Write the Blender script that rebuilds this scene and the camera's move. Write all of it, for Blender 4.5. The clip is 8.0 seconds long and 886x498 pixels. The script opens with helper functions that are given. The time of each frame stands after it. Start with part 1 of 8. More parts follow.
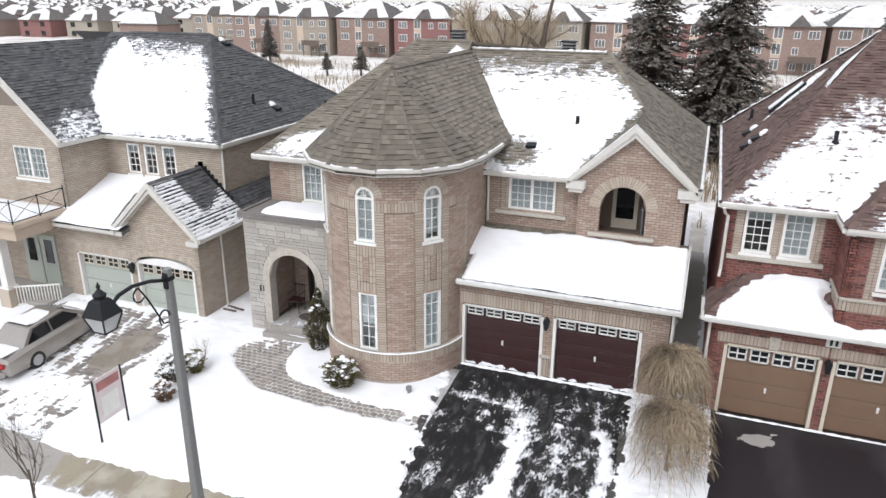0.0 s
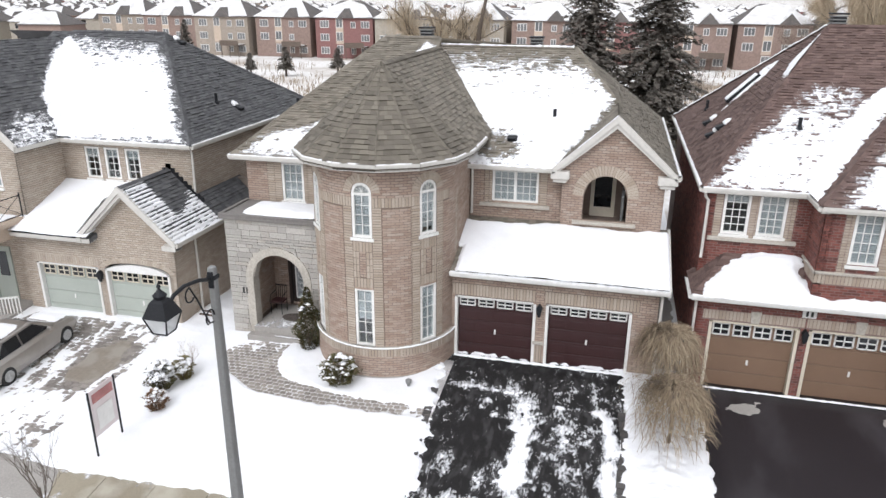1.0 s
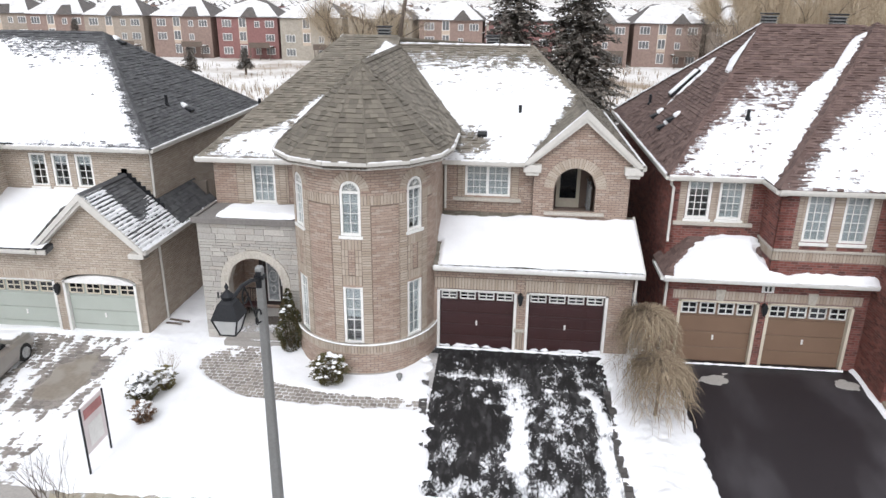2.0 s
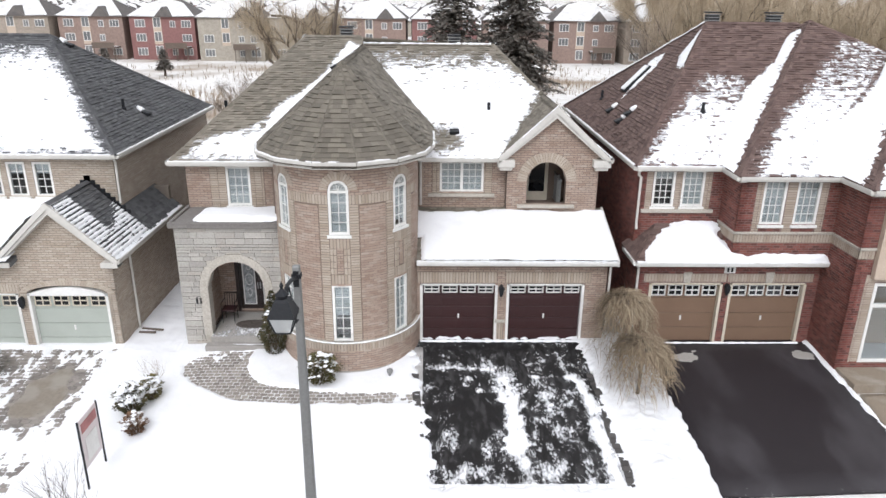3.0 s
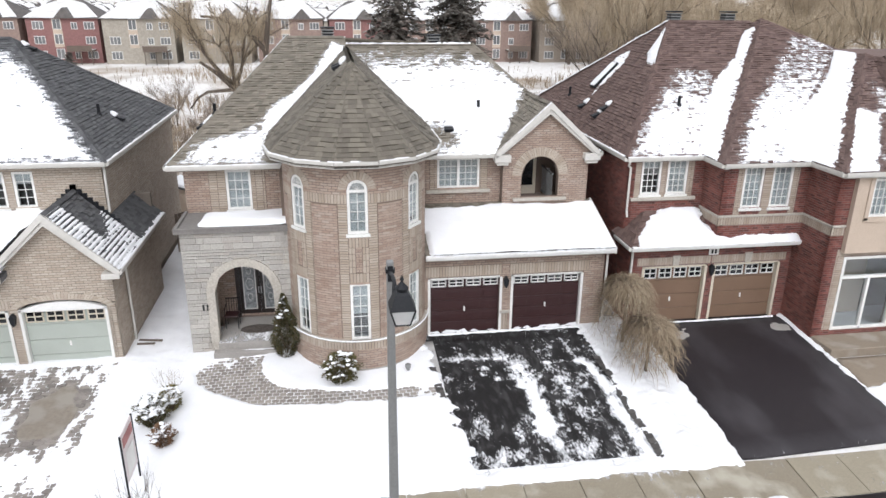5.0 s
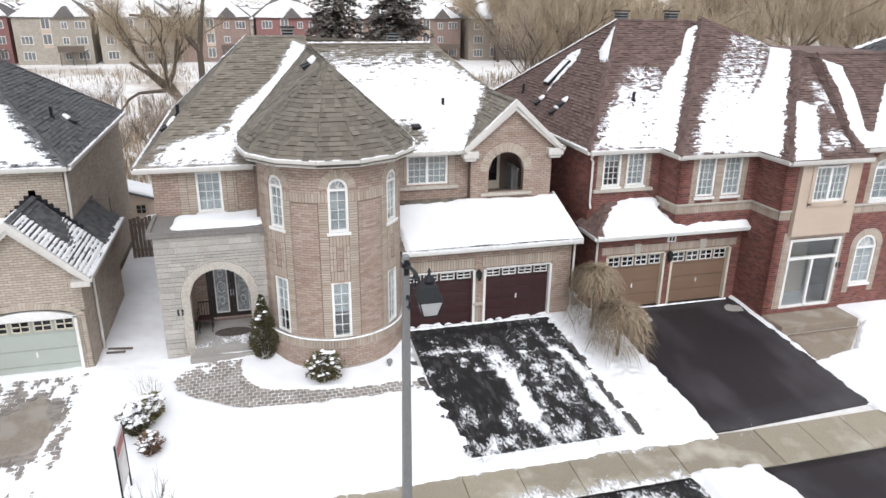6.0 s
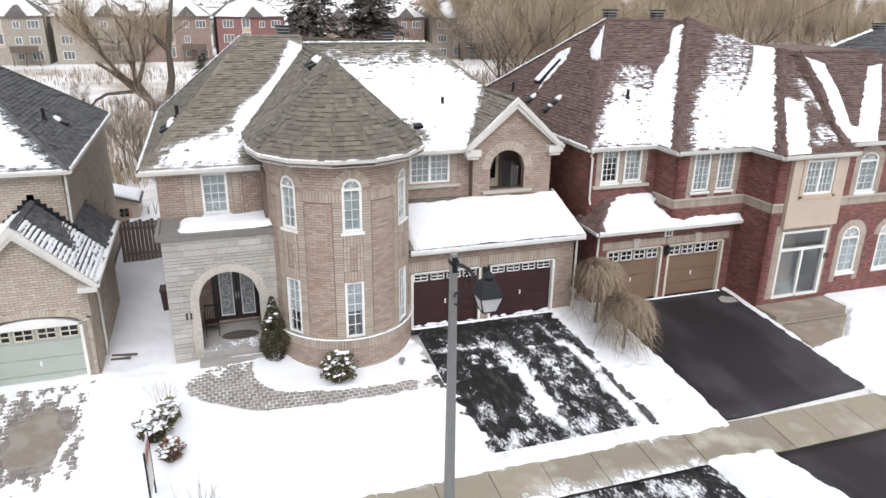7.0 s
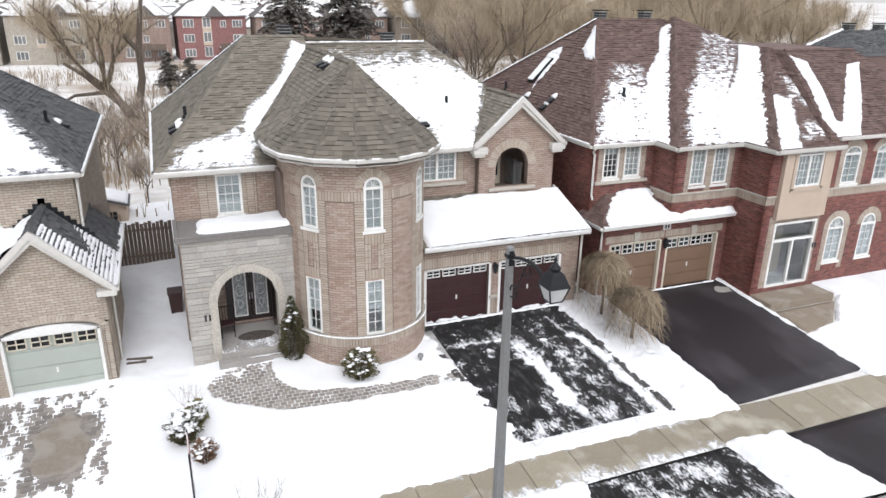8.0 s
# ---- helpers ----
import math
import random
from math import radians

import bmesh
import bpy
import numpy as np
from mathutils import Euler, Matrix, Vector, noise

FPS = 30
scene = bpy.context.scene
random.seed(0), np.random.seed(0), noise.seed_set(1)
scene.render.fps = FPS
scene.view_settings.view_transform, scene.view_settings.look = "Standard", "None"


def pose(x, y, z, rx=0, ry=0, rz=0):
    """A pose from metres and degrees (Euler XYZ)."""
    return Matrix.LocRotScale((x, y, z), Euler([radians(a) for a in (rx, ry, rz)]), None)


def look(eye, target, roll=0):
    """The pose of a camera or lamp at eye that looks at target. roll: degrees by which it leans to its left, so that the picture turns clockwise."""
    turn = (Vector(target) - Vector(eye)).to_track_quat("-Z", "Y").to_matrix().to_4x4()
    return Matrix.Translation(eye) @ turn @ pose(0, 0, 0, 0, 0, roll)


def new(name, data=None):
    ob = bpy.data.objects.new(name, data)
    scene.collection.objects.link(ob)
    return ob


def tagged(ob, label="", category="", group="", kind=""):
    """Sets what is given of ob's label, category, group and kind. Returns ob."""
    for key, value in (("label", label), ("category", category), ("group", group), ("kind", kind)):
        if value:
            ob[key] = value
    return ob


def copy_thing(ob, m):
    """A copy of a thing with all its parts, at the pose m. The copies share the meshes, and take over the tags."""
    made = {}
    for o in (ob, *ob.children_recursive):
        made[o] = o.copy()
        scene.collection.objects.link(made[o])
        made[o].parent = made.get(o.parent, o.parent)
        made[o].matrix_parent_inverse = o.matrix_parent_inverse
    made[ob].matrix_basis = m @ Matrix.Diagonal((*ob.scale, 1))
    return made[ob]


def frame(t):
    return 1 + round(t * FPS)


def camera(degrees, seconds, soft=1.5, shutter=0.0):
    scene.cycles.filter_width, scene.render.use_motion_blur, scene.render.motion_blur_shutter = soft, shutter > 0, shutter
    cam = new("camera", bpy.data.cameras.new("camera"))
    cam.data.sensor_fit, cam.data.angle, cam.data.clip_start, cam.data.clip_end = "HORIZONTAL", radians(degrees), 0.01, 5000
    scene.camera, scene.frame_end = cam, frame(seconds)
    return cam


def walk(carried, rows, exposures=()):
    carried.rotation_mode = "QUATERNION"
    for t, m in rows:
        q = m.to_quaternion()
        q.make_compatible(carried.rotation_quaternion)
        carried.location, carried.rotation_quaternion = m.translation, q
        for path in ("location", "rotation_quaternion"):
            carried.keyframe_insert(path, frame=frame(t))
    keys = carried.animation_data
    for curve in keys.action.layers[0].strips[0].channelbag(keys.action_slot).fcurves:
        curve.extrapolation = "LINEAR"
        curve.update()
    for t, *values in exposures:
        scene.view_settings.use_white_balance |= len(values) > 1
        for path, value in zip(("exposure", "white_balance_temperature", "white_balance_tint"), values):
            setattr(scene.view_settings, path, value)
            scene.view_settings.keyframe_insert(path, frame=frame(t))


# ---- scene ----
cam = camera(64.4, 8.0)
PATH = [
    (0, (0.107, 0.119, 11.414), (-0.551, 1.882, 10.737), 0.4),
    (0.5, (-0.814, -0.267, 11.338), (-1.365, 1.533, 10.663), 0.5),
    (1, (-1.93, -0.874, 11.313), (-2.374, 0.954, 10.636), 0.4),
    (1.5, (-3.144, -1.372, 11.294), (-3.46, 0.483, 10.617), 0.6),
    (2.8, (-5.863, -2.271, 11.357), (-5.856, -0.389, 10.679), 0.6),
    (3, (-6.212, -2.368, 11.368), (-6.172, -0.487, 10.689), 0.6),
    (3.5, (-7.085, -2.586, 11.38), (-6.974, -0.708, 10.7), 0.6),
    (4, (-7.877, -2.665, 11.368), (-7.711, -0.791, 10.689), 0.6),
    (4.5, (-8.702, -2.642, 11.342), (-8.483, -0.774, 10.662), 0.7),
    (4.7, (-9.003, -2.631, 11.358), (-8.765, -0.765, 10.679), 0.6),
    (5.8, (-10.71, -2.775, 11.39), (-10.253, -0.95, 10.712), 0.7),
    (6, (-11.062, -2.754, 11.406), (-10.578, -0.936, 10.726), 0.7),
    (6.5, (-11.847, -2.664, 11.428), (-11.308, -0.863, 10.747), 0.8),
    (7, (-12.685, -2.414, 11.397), (-12.092, -0.629, 10.716), 0.8),
    (7.5, (-13.652, -2.312, 11.409), (-13.003, -0.547, 10.727), 0.8),
    (8, (-14.6, -2.138, 11.417), (-13.897, -0.394, 10.736), 0.9),
]
EXPOSURES = [(0.0, 0.30, 5880, 11), (8.0, 0.33, 5880, 11)]
walk(cam, [(t, look(eye, target, roll)) for t, eye, target, roll in PATH], exposures=EXPOSURES)

# ---- sky and sun: a bright overcast winter day ----
world = bpy.data.worlds.new("winter_sky")
scene.world = world
world.use_nodes = True
wn = world.node_tree.nodes
sky = wn.new("ShaderNodeTexSky")
sky.sky_type, sky.sun_disc = "NISHITA", False
sky.sun_elevation, sky.sun_rotation = radians(48), radians(186)
sky.air_density, sky.dust_density, sky.ozone_density = 1.0, 6.0, 1.0
soft_sky = wn.new("ShaderNodeHueSaturation")
soft_sky.inputs["Saturation"].default_value = 0.25
world.node_tree.links.new(sky.outputs[0], soft_sky.inputs["Color"])
# a closed cloud layer evens out the sky
cloud = wn.new("ShaderNodeMix")
cloud.data_type = "RGBA"
cloud.inputs[0].default_value = 0.6
cloud.inputs[7].default_value = (6.95, 6.62, 6.15, 1)
world.node_tree.links.new(soft_sky.outputs[0], cloud.inputs[6])
world.node_tree.links.new(cloud.outputs[2], wn["Background"].inputs[0])
wn["Background"].inputs[1].default_value = 0.15
sun = new("sun", bpy.data.lights.new("sun", "SUN"))
sun.data.energy, sun.data.angle, sun.data.color = 0.9, radians(30), (1.0, 0.96, 0.9)
sun.matrix_world = look((-8, -62, 92), (0, 20, 0))


# ---- materials ----
def ramp_mix(nt, fac, a, b):
    mix = nt.nodes.new("ShaderNodeMix")
    mix.data_type = "RGBA"
    nt.links.new(fac, mix.inputs[0])
    for value, slot in ((a, 6), (b, 7)):
        if isinstance(value, tuple):
            mix.inputs[slot].default_value = (*value, 1)
        else:
            nt.links.new(value, mix.inputs[slot])
    return mix.outputs[2]


def noise_fac(nt, scale, detail=4.0, low=0.35, high=0.65, stretch=(1, 1, 1)):
    geo = nt.nodes.new("ShaderNodeNewGeometry")
    mapping = nt.nodes.new("ShaderNodeMapping")
    mapping.inputs["Scale"].default_value = stretch
    tex = nt.nodes.new("ShaderNodeTexNoise")
    tex.inputs["Scale"].default_value, tex.inputs["Detail"].default_value = scale, detail
    rng = nt.nodes.new("ShaderNodeMapRange")
    rng.inputs[1].default_value, rng.inputs[2].default_value = low, high
    nt.links.new(geo.outputs["Position"], mapping.inputs[0])
    nt.links.new(mapping.outputs[0], tex.inputs["Vector"])
    nt.links.new(tex.outputs[0], rng.inputs[0])
    return rng.outputs[0]


def surface(name, colour, second=None, rough=0.8, grain=30.0, broad=1.2, metal=0.0, bump=0.3, vary="", spread=None, stretch=(1, 1, 1), coat=0.0, third=None, gloss=0.5):
    """Colour with fine grain, broad staining and, where asked, a tone of its own for each piece."""
    m = bpy.data.materials.new(name)
    m.use_nodes = True
    nt = m.node_tree
    bsdf = nt.nodes["Principled BSDF"]
    second = second or tuple(c * 0.78 for c in colour)
    fine = noise_fac(nt, grain, stretch=stretch)
    col = ramp_mix(nt, fine, colour, second)
    if vary:
        if vary == "object":
            pick = nt.nodes.new("ShaderNodeObjectInfo").outputs["Random"]
        else:
            pick = nt.nodes.new("ShaderNodeNewGeometry").outputs["Random Per Island"]
        ramp = nt.nodes.new("ShaderNodeValToRGB")
        ramp.color_ramp.interpolation = "LINEAR"
        stops = spread
        while len(ramp.color_ramp.elements) < len(stops):
            ramp.color_ramp.elements.new(0.5)
        for i, c in enumerate(stops):
            ramp.color_ramp.elements[i].position = i / (len(stops) - 1)
            ramp.color_ramp.elements[i].color = (*c, 1)
        nt.links.new(pick, ramp.inputs[0])
        mul = nt.nodes.new("ShaderNodeMix")
        mul.data_type, mul.blend_type = "RGBA", "MULTIPLY"
        mul.inputs[0].default_value = 0.55
        nt.links.new(ramp.outputs[0], mul.inputs[6])
        grey = ramp_mix(nt, fine, (1.0, 1.0, 1.0), (0.72, 0.72, 0.72))
        nt.links.new(grey, mul.inputs[7])
        col = mul.outputs[2]
    if third:
        col = ramp_mix(nt, noise_fac(nt, broad, 6.0, 0.5, 0.66, stretch), col, third)
    shade = nt.nodes.new("ShaderNodeMix")
    shade.data_type, shade.blend_type = "RGBA", "MULTIPLY"
    shade.inputs[0].default_value = 0.5
    stain = ramp_mix(nt, noise_fac(nt, broad, 5.0, 0.3, 0.7), (1.0, 1.0, 1.0), (0.78, 0.77, 0.75))
    nt.links.new(col, shade.inputs[6])
    nt.links.new(stain, shade.inputs[7])
    nt.links.new(shade.outputs[2], bsdf.inputs["Base Color"])
    bsdf.inputs["Roughness"].default_value = rough
    bsdf.inputs["Metallic"].default_value = metal
    bsdf.inputs["Specular IOR Level"].default_value = gloss
    bsdf.inputs["Coat Weight"].default_value = coat
    if bump:
        b = nt.nodes.new("ShaderNodeBump")
        b.inputs["Strength"].default_value, b.inputs["Distance"].default_value = bump, 0.01
        nt.links.new(fine, b.inputs["Height"])
        nt.links.new(b.outputs[0], bsdf.inputs["Normal"])
    return m


def glass_pane(name, tint=(0.92, 0.95, 0.96)):
    m = bpy.data.materials.new(name)
    m.use_nodes = True
    nt = m.node_tree
    nt.nodes.remove(nt.nodes["Principled BSDF"])
    clear, shine, mix = nt.nodes.new("ShaderNodeBsdfTransparent"), nt.nodes.new("ShaderNodeBsdfGlossy"), nt.nodes.new("ShaderNodeMixShader")
    facing, power, fres = nt.nodes.new("ShaderNodeLayerWeight"), nt.nodes.new("ShaderNodeMath"), nt.nodes.new("ShaderNodeMath")
    facing.inputs[0].default_value = 0.5
    power.operation, fres.operation = "POWER", "MULTIPLY_ADD"
    power.inputs[1].default_value, fres.inputs[1].default_value, fres.inputs[2].default_value = 4.0, 0.7, 0.08
    nt.links.new(facing.outputs["Facing"], power.inputs[0])
    nt.links.new(power.outputs[0], fres.inputs[0])
    clear.inputs[0].default_value = (*tint, 1)
    shine.inputs["Roughness"].default_value = 0.03
    for a, b in ((fres.outputs[0], mix.inputs[0]), (clear.outputs[0], mix.inputs[1]), (shine.outputs[0], mix.inputs[2]), (mix.outputs[0], nt.nodes["Material Output"].inputs[0])):
        nt.links.new(a, b)
    return m


PINK = [(0.328, 0.232, 0.179), (0.382, 0.285, 0.228), (0.436, 0.341, 0.275), (0.355, 0.260, 0.208), (0.455, 0.379, 0.314)]
SAND = [(0.378, 0.307, 0.237), (0.436, 0.365, 0.293), (0.482, 0.412, 0.336), (0.407, 0.336, 0.265)]
DUN = [(0.428, 0.356, 0.280), (0.485, 0.414, 0.341), (0.541, 0.471, 0.390), (0.462, 0.380, 0.305)]
RED = [(0.150, 0.050, 0.040), (0.215, 0.072, 0.056), (0.270, 0.105, 0.082), (0.105, 0.042, 0.036), (0.230, 0.084, 0.064)]
GREY_STONE = [(0.34, 0.32, 0.29), (0.42, 0.40, 0.36), (0.48, 0.45, 0.41), (0.38, 0.36, 0.33), (0.44, 0.40, 0.35)]

M_PINK = surface("pink_brick", PINK[1], grain=40, vary="island", spread=PINK)
M_PINK_OB = surface("pink_brick_single", PINK[1], grain=40, vary="object", spread=PINK)
M_SAND = surface("sand_brick", SAND[1], grain=40, vary="island", spread=SAND)
M_DUN = surface("dun_brick", DUN[1], grain=40, vary="island", spread=DUN)
M_RED = surface("red_brick", RED[1], grain=40, vary="island", spread=RED)
M_STONE = surface("grey_stone", GREY_STONE[1], grain=14, vary="object", spread=GREY_STONE, bump=0.6)
M_MORTAR = surface("mortar", (0.20, 0.150, 0.12), grain=60)
M_MORTAR_DUN = surface("mortar_dun_wall", (0.24, 0.20, 0.165), grain=60)
M_MORTAR_RED = surface("mortar_red_wall", (0.25, 0.175, 0.155), grain=60)
M_CUT = surface("smooth_limestone", (0.50, 0.46, 0.40), grain=18, bump=0.15)
M_STUCCO = surface("beige_stucco", (0.58, 0.47, 0.37), grain=80, bump=0.4)
M_WHITE = surface("white_paint", (0.78, 0.77, 0.74), (0.72, 0.71, 0.68), rough=0.45, grain=12, bump=0.05)
M_CREAM = surface("cream_paint", (0.66, 0.60, 0.48), (0.62, 0.56, 0.45), rough=0.5, grain=12, bump=0.05)
M_FASCIA = surface("beige_metal_fascia", (0.62, 0.595, 0.55), (0.57, 0.55, 0.51), rough=0.45, grain=9, bump=0.05)
M_MAROON = surface("maroon_door_paint", (0.042, 0.013, 0.013), (0.032, 0.011, 0.011), rough=0.5, grain=25, stretch=(1, 1, 9), bump=0.1)
M_TAN = surface("tan_door_paint", (0.205, 0.130, 0.085), (0.18, 0.115, 0.075), rough=0.5, grain=25, stretch=(1, 1, 9), bump=0.1)
M_SAGE = surface("sage_door_paint", (0.42, 0.45, 0.40), (0.38, 0.41, 0.365), rough=0.5, grain=25, stretch=(1, 1, 9), bump=0.1)
GREY_SH = [(0.162, 0.144, 0.114), (0.212, 0.188, 0.151), (0.268, 0.238, 0.191), (0.186, 0.164, 0.133)]
DARK_SH = [(0.074, 0.074, 0.077), (0.103, 0.103, 0.108), (0.138, 0.138, 0.14), (0.086, 0.086, 0.088)]
BROWN_SH = [(0.106, 0.068, 0.059), (0.146, 0.095, 0.081), (0.189, 0.128, 0.111), (0.122, 0.079, 0.069)]
M_GREY_SH = surface("weathered_grey_shingle", GREY_SH[1], rough=0.95, grain=70, vary="island", spread=GREY_SH, bump=0.5)
# front facets take the grey tones times 0.8, their shade put into the colour
SHADED_SH = [tuple(c * 0.8 for c in q) for q in GREY_SH]
M_SHADED_SH_OB = surface("shaded_grey_shingle_single", SHADED_SH[2], rough=0.95, grain=70, vary="object", spread=SHADED_SH, bump=0.5)
M_SHADED_SH = surface("shaded_grey_shingle", SHADED_SH[1], rough=0.95, grain=70, vary="island", spread=SHADED_SH, bump=0.5)
M_DARK_SH = surface("charcoal_shingle", DARK_SH[1], rough=0.95, grain=70, vary="island", spread=DARK_SH, bump=0.5)
M_BROWN_SH = surface("brown_shingle", BROWN_SH[1], rough=0.95, grain=70, vary="island", spread=BROWN_SH, bump=0.5)
M_SNOW = surface("snow", (0.86, 0.86, 0.87), (0.83, 0.835, 0.85), rough=0.7, grain=25, broad=0.7, bump=0.25)

def film_material(name, scale, stretch):
    """A dusting of snow so thin that the ground shows through between its grains."""
    m = bpy.data.materials.new(name)
    m.use_nodes = True
    nt = m.node_tree
    bsdf = nt.nodes["Principled BSDF"]
    bsdf.inputs["Base Color"].default_value = (0.85, 0.85, 0.86, 1)
    bsdf.inputs["Roughness"].default_value = 0.8
    bsdf.inputs["Specular IOR Level"].default_value = 0.1
    cover = nt.nodes.new("ShaderNodeAttribute")
    cover.attribute_name = "cover"
    total = nt.nodes.new("ShaderNodeMath")
    total.operation = "MULTIPLY_ADD"
    total.inputs[1].default_value = 0.9
    grains = nt.nodes.new("ShaderNodeMath")
    grains.operation = "MULTIPLY_ADD"
    grains.inputs[1].default_value, grains.inputs[2].default_value = 0.55, -0.82
    nt.links.new(noise_fac(nt, scale, 3.0, 0.3, 0.7, stretch), grains.inputs[0])
    clouds = nt.nodes.new("ShaderNodeMath")
    clouds.operation = "MULTIPLY_ADD"
    clouds.inputs[1].default_value = 0.55
    nt.links.new(noise_fac(nt, scale * 0.22, 4.0, 0.3, 0.7, stretch), clouds.inputs[0])
    nt.links.new(grains.outputs[0], clouds.inputs[2])
    nt.links.new(cover.outputs["Fac"], total.inputs[0])
    nt.links.new(clouds.outputs[0], total.inputs[2])
    rng = nt.nodes.new("ShaderNodeMapRange")
    rng.inputs[1].default_value, rng.inputs[2].default_value, rng.inputs[4].default_value = 0.0, 0.6, 0.9
    nt.links.new(total.outputs[0], rng.inputs[0])
    nt.links.new(rng.outputs[0], bsdf.inputs["Alpha"])
    return m


M_FILM_ROOF = film_material("thin_snow_on_shingles", 13.0, (1, 1, 1.6))
M_FILM_DRIVE = film_material("thin_snow_on_asphalt", 16.0, (1, 0.45, 1))
M_ASPHALT = surface("black_asphalt", (0.015, 0.014, 0.014), (0.026, 0.024, 0.024), rough=0.75, grain=120, broad=5.0, bump=0.5, third=(0.05, 0.048, 0.048), stretch=(1, 0.4, 1), gloss=0.15)
M_ASPHALT_WET = surface("damp_black_asphalt", (0.016, 0.0125, 0.0145), (0.024, 0.019, 0.022), rough=0.55, grain=120, broad=0.55, bump=0.3, third=(0.048, 0.043, 0.047), gloss=0.35, stretch=(1, 0.4, 1))
M_CONCRETE = surface("wet_tan_concrete", (0.27, 0.22, 0.165), (0.22, 0.18, 0.135), rough=0.7, grain=25, broad=1.1, bump=0.2, third=(0.36, 0.32, 0.27))
M_CONCRETE_OB = surface("wet_concrete_slab", (0.27, 0.22, 0.165), rough=0.6, grain=25, broad=0.8, vary="object", spread=[(0.27, 0.235, 0.17), (0.33, 0.29, 0.215), (0.24, 0.205, 0.15)], bump=0.2, third=(0.44, 0.405, 0.33))
M_GREY_CONC = surface("grey_concrete", (0.36, 0.34, 0.31), (0.30, 0.28, 0.26), grain=22, bump=0.2)
M_PAVER = surface("grey_brown_paver", (0.20, 0.17, 0.15), rough=0.85, grain=40, vary="object", spread=[(0.23, 0.205, 0.18), (0.31, 0.275, 0.24), (0.38, 0.34, 0.30), (0.26, 0.23, 0.205)], bump=0.5)
M_PAVER_IS = surface("grey_brown_paver_field", (0.20, 0.17, 0.15), rough=0.85, grain=40, vary="island", spread=[(0.22, 0.20, 0.18), (0.29, 0.26, 0.235), (0.36, 0.325, 0.29)], bump=0.5)
M_SETT = surface("charcoal_sett", (0.06, 0.055, 0.052), rough=0.85, grain=40, vary="object", spread=[(0.06, 0.055, 0.052), (0.10, 0.093, 0.087), (0.075, 0.07, 0.066)], bump=0.5)
M_BLACK = surface("black_metal", (0.020, 0.021, 0.024), rough=0.5, grain=30, bump=0.05, gloss=0.2)
M_GREY_METAL = surface("grey_lamp_post", (0.22, 0.22, 0.215), (0.19, 0.19, 0.185), rough=0.5, grain=20, bump=0.05)
M_RUBBER = surface("tyre_rubber", (0.02, 0.02, 0.02), rough=0.8, grain=40)
M_CAR = surface("silver_beige_car_paint", (0.36, 0.335, 0.305), (0.34, 0.315, 0.29), rough=0.28, grain=6, metal=0.6, bump=0.0, coat=0.6)
M_ALLOY = surface("wheel_silver", (0.55, 0.55, 0.55), rough=0.35, metal=0.7, grain=20, bump=0.0)
M_TAIL = surface("red_lamp_plastic", (0.35, 0.02, 0.02), rough=0.25, grain=20, bump=0.0)
M_DARKGLASS = surface("dark_glass", (0.012, 0.013, 0.015), (0.014, 0.015, 0.017), rough=0.06, grain=3, bump=0.0)
M_WOOD = surface("grey_weathered_wood", (0.15, 0.115, 0.09), (0.105, 0.08, 0.063), grain=22, stretch=(8, 8, 0.6), bump=0.4)
M_BARK = surface("bark", (0.13, 0.10, 0.075), (0.08, 0.062, 0.048), grain=12, stretch=(3, 3, 0.6), bump=0.8)
M_TWIG = surface("straw_twig", (0.30, 0.23, 0.15), grain=8, vary="island", spread=[(0.17, 0.12, 0.08), (0.30, 0.23, 0.15), (0.42, 0.34, 0.23)], bump=0)
# both twig spreads lightened past their own tone: distance haze put into the colour
M_TWIG_DK = surface("hazed_brown_twig", (0.17, 0.125, 0.09), grain=8, vary="island", spread=[(0.26, 0.21, 0.17), (0.36, 0.29, 0.23), (0.46, 0.38, 0.30)], bump=0)
M_WILLOW = surface("hazed_golden_willow_twig", (0.42, 0.31, 0.15), grain=8, vary="island", spread=[(0.36, 0.28, 0.18), (0.46, 0.37, 0.255), (0.55, 0.46, 0.34)], bump=0)
M_REED = surface("dry_reed", (0.36, 0.28, 0.19), grain=8, vary="island", spread=[(0.24, 0.175, 0.12), (0.36, 0.28, 0.19), (0.46, 0.37, 0.26)], bump=0)
# needles raised well above natural foliage, with haze mixed into their colour
M_SPRUCE = surface("hazed_spruce_needles", (0.030, 0.040, 0.026), grain=9, vary="island", spread=[(0.12, 0.110, 0.094), (0.18, 0.160, 0.136), (0.26, 0.225, 0.19)], bump=0)
M_CEDAR = surface("cedar_foliage", (0.060, 0.062, 0.026), grain=9, vary="island", spread=[(0.05, 0.055, 0.025), (0.085, 0.082, 0.034), (0.15, 0.105, 0.048)], bump=0)
M_FIELD = surface("snowy_marsh", (0.80, 0.79, 0.78), (0.66, 0.63, 0.59), rough=0.85, grain=1.2, broad=0.05, bump=0.2, third=(0.34, 0.27, 0.20))
M_GLASS = glass_pane("window_glass", (0.84, 0.87, 0.88))
M_BLIND = surface("white_blind", (0.72, 0.73, 0.72), (0.66, 0.67, 0.66), rough=0.6, grain=14, bump=0)
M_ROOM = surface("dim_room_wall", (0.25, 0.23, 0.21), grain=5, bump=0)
M_DOOR_DARK = surface("dark_brown_door", (0.030, 0.020, 0.018), (0.022, 0.015, 0.014), rough=0.4, grain=20, bump=0.05)
M_FROST = surface("frosted_leaded_glass", (0.42, 0.44, 0.44), (0.20, 0.21, 0.22), rough=0.25, grain=11, bump=0.2)
M_NUMBER = surface("plain_dark_bar", (0.03, 0.03, 0.03), grain=20, bump=0)
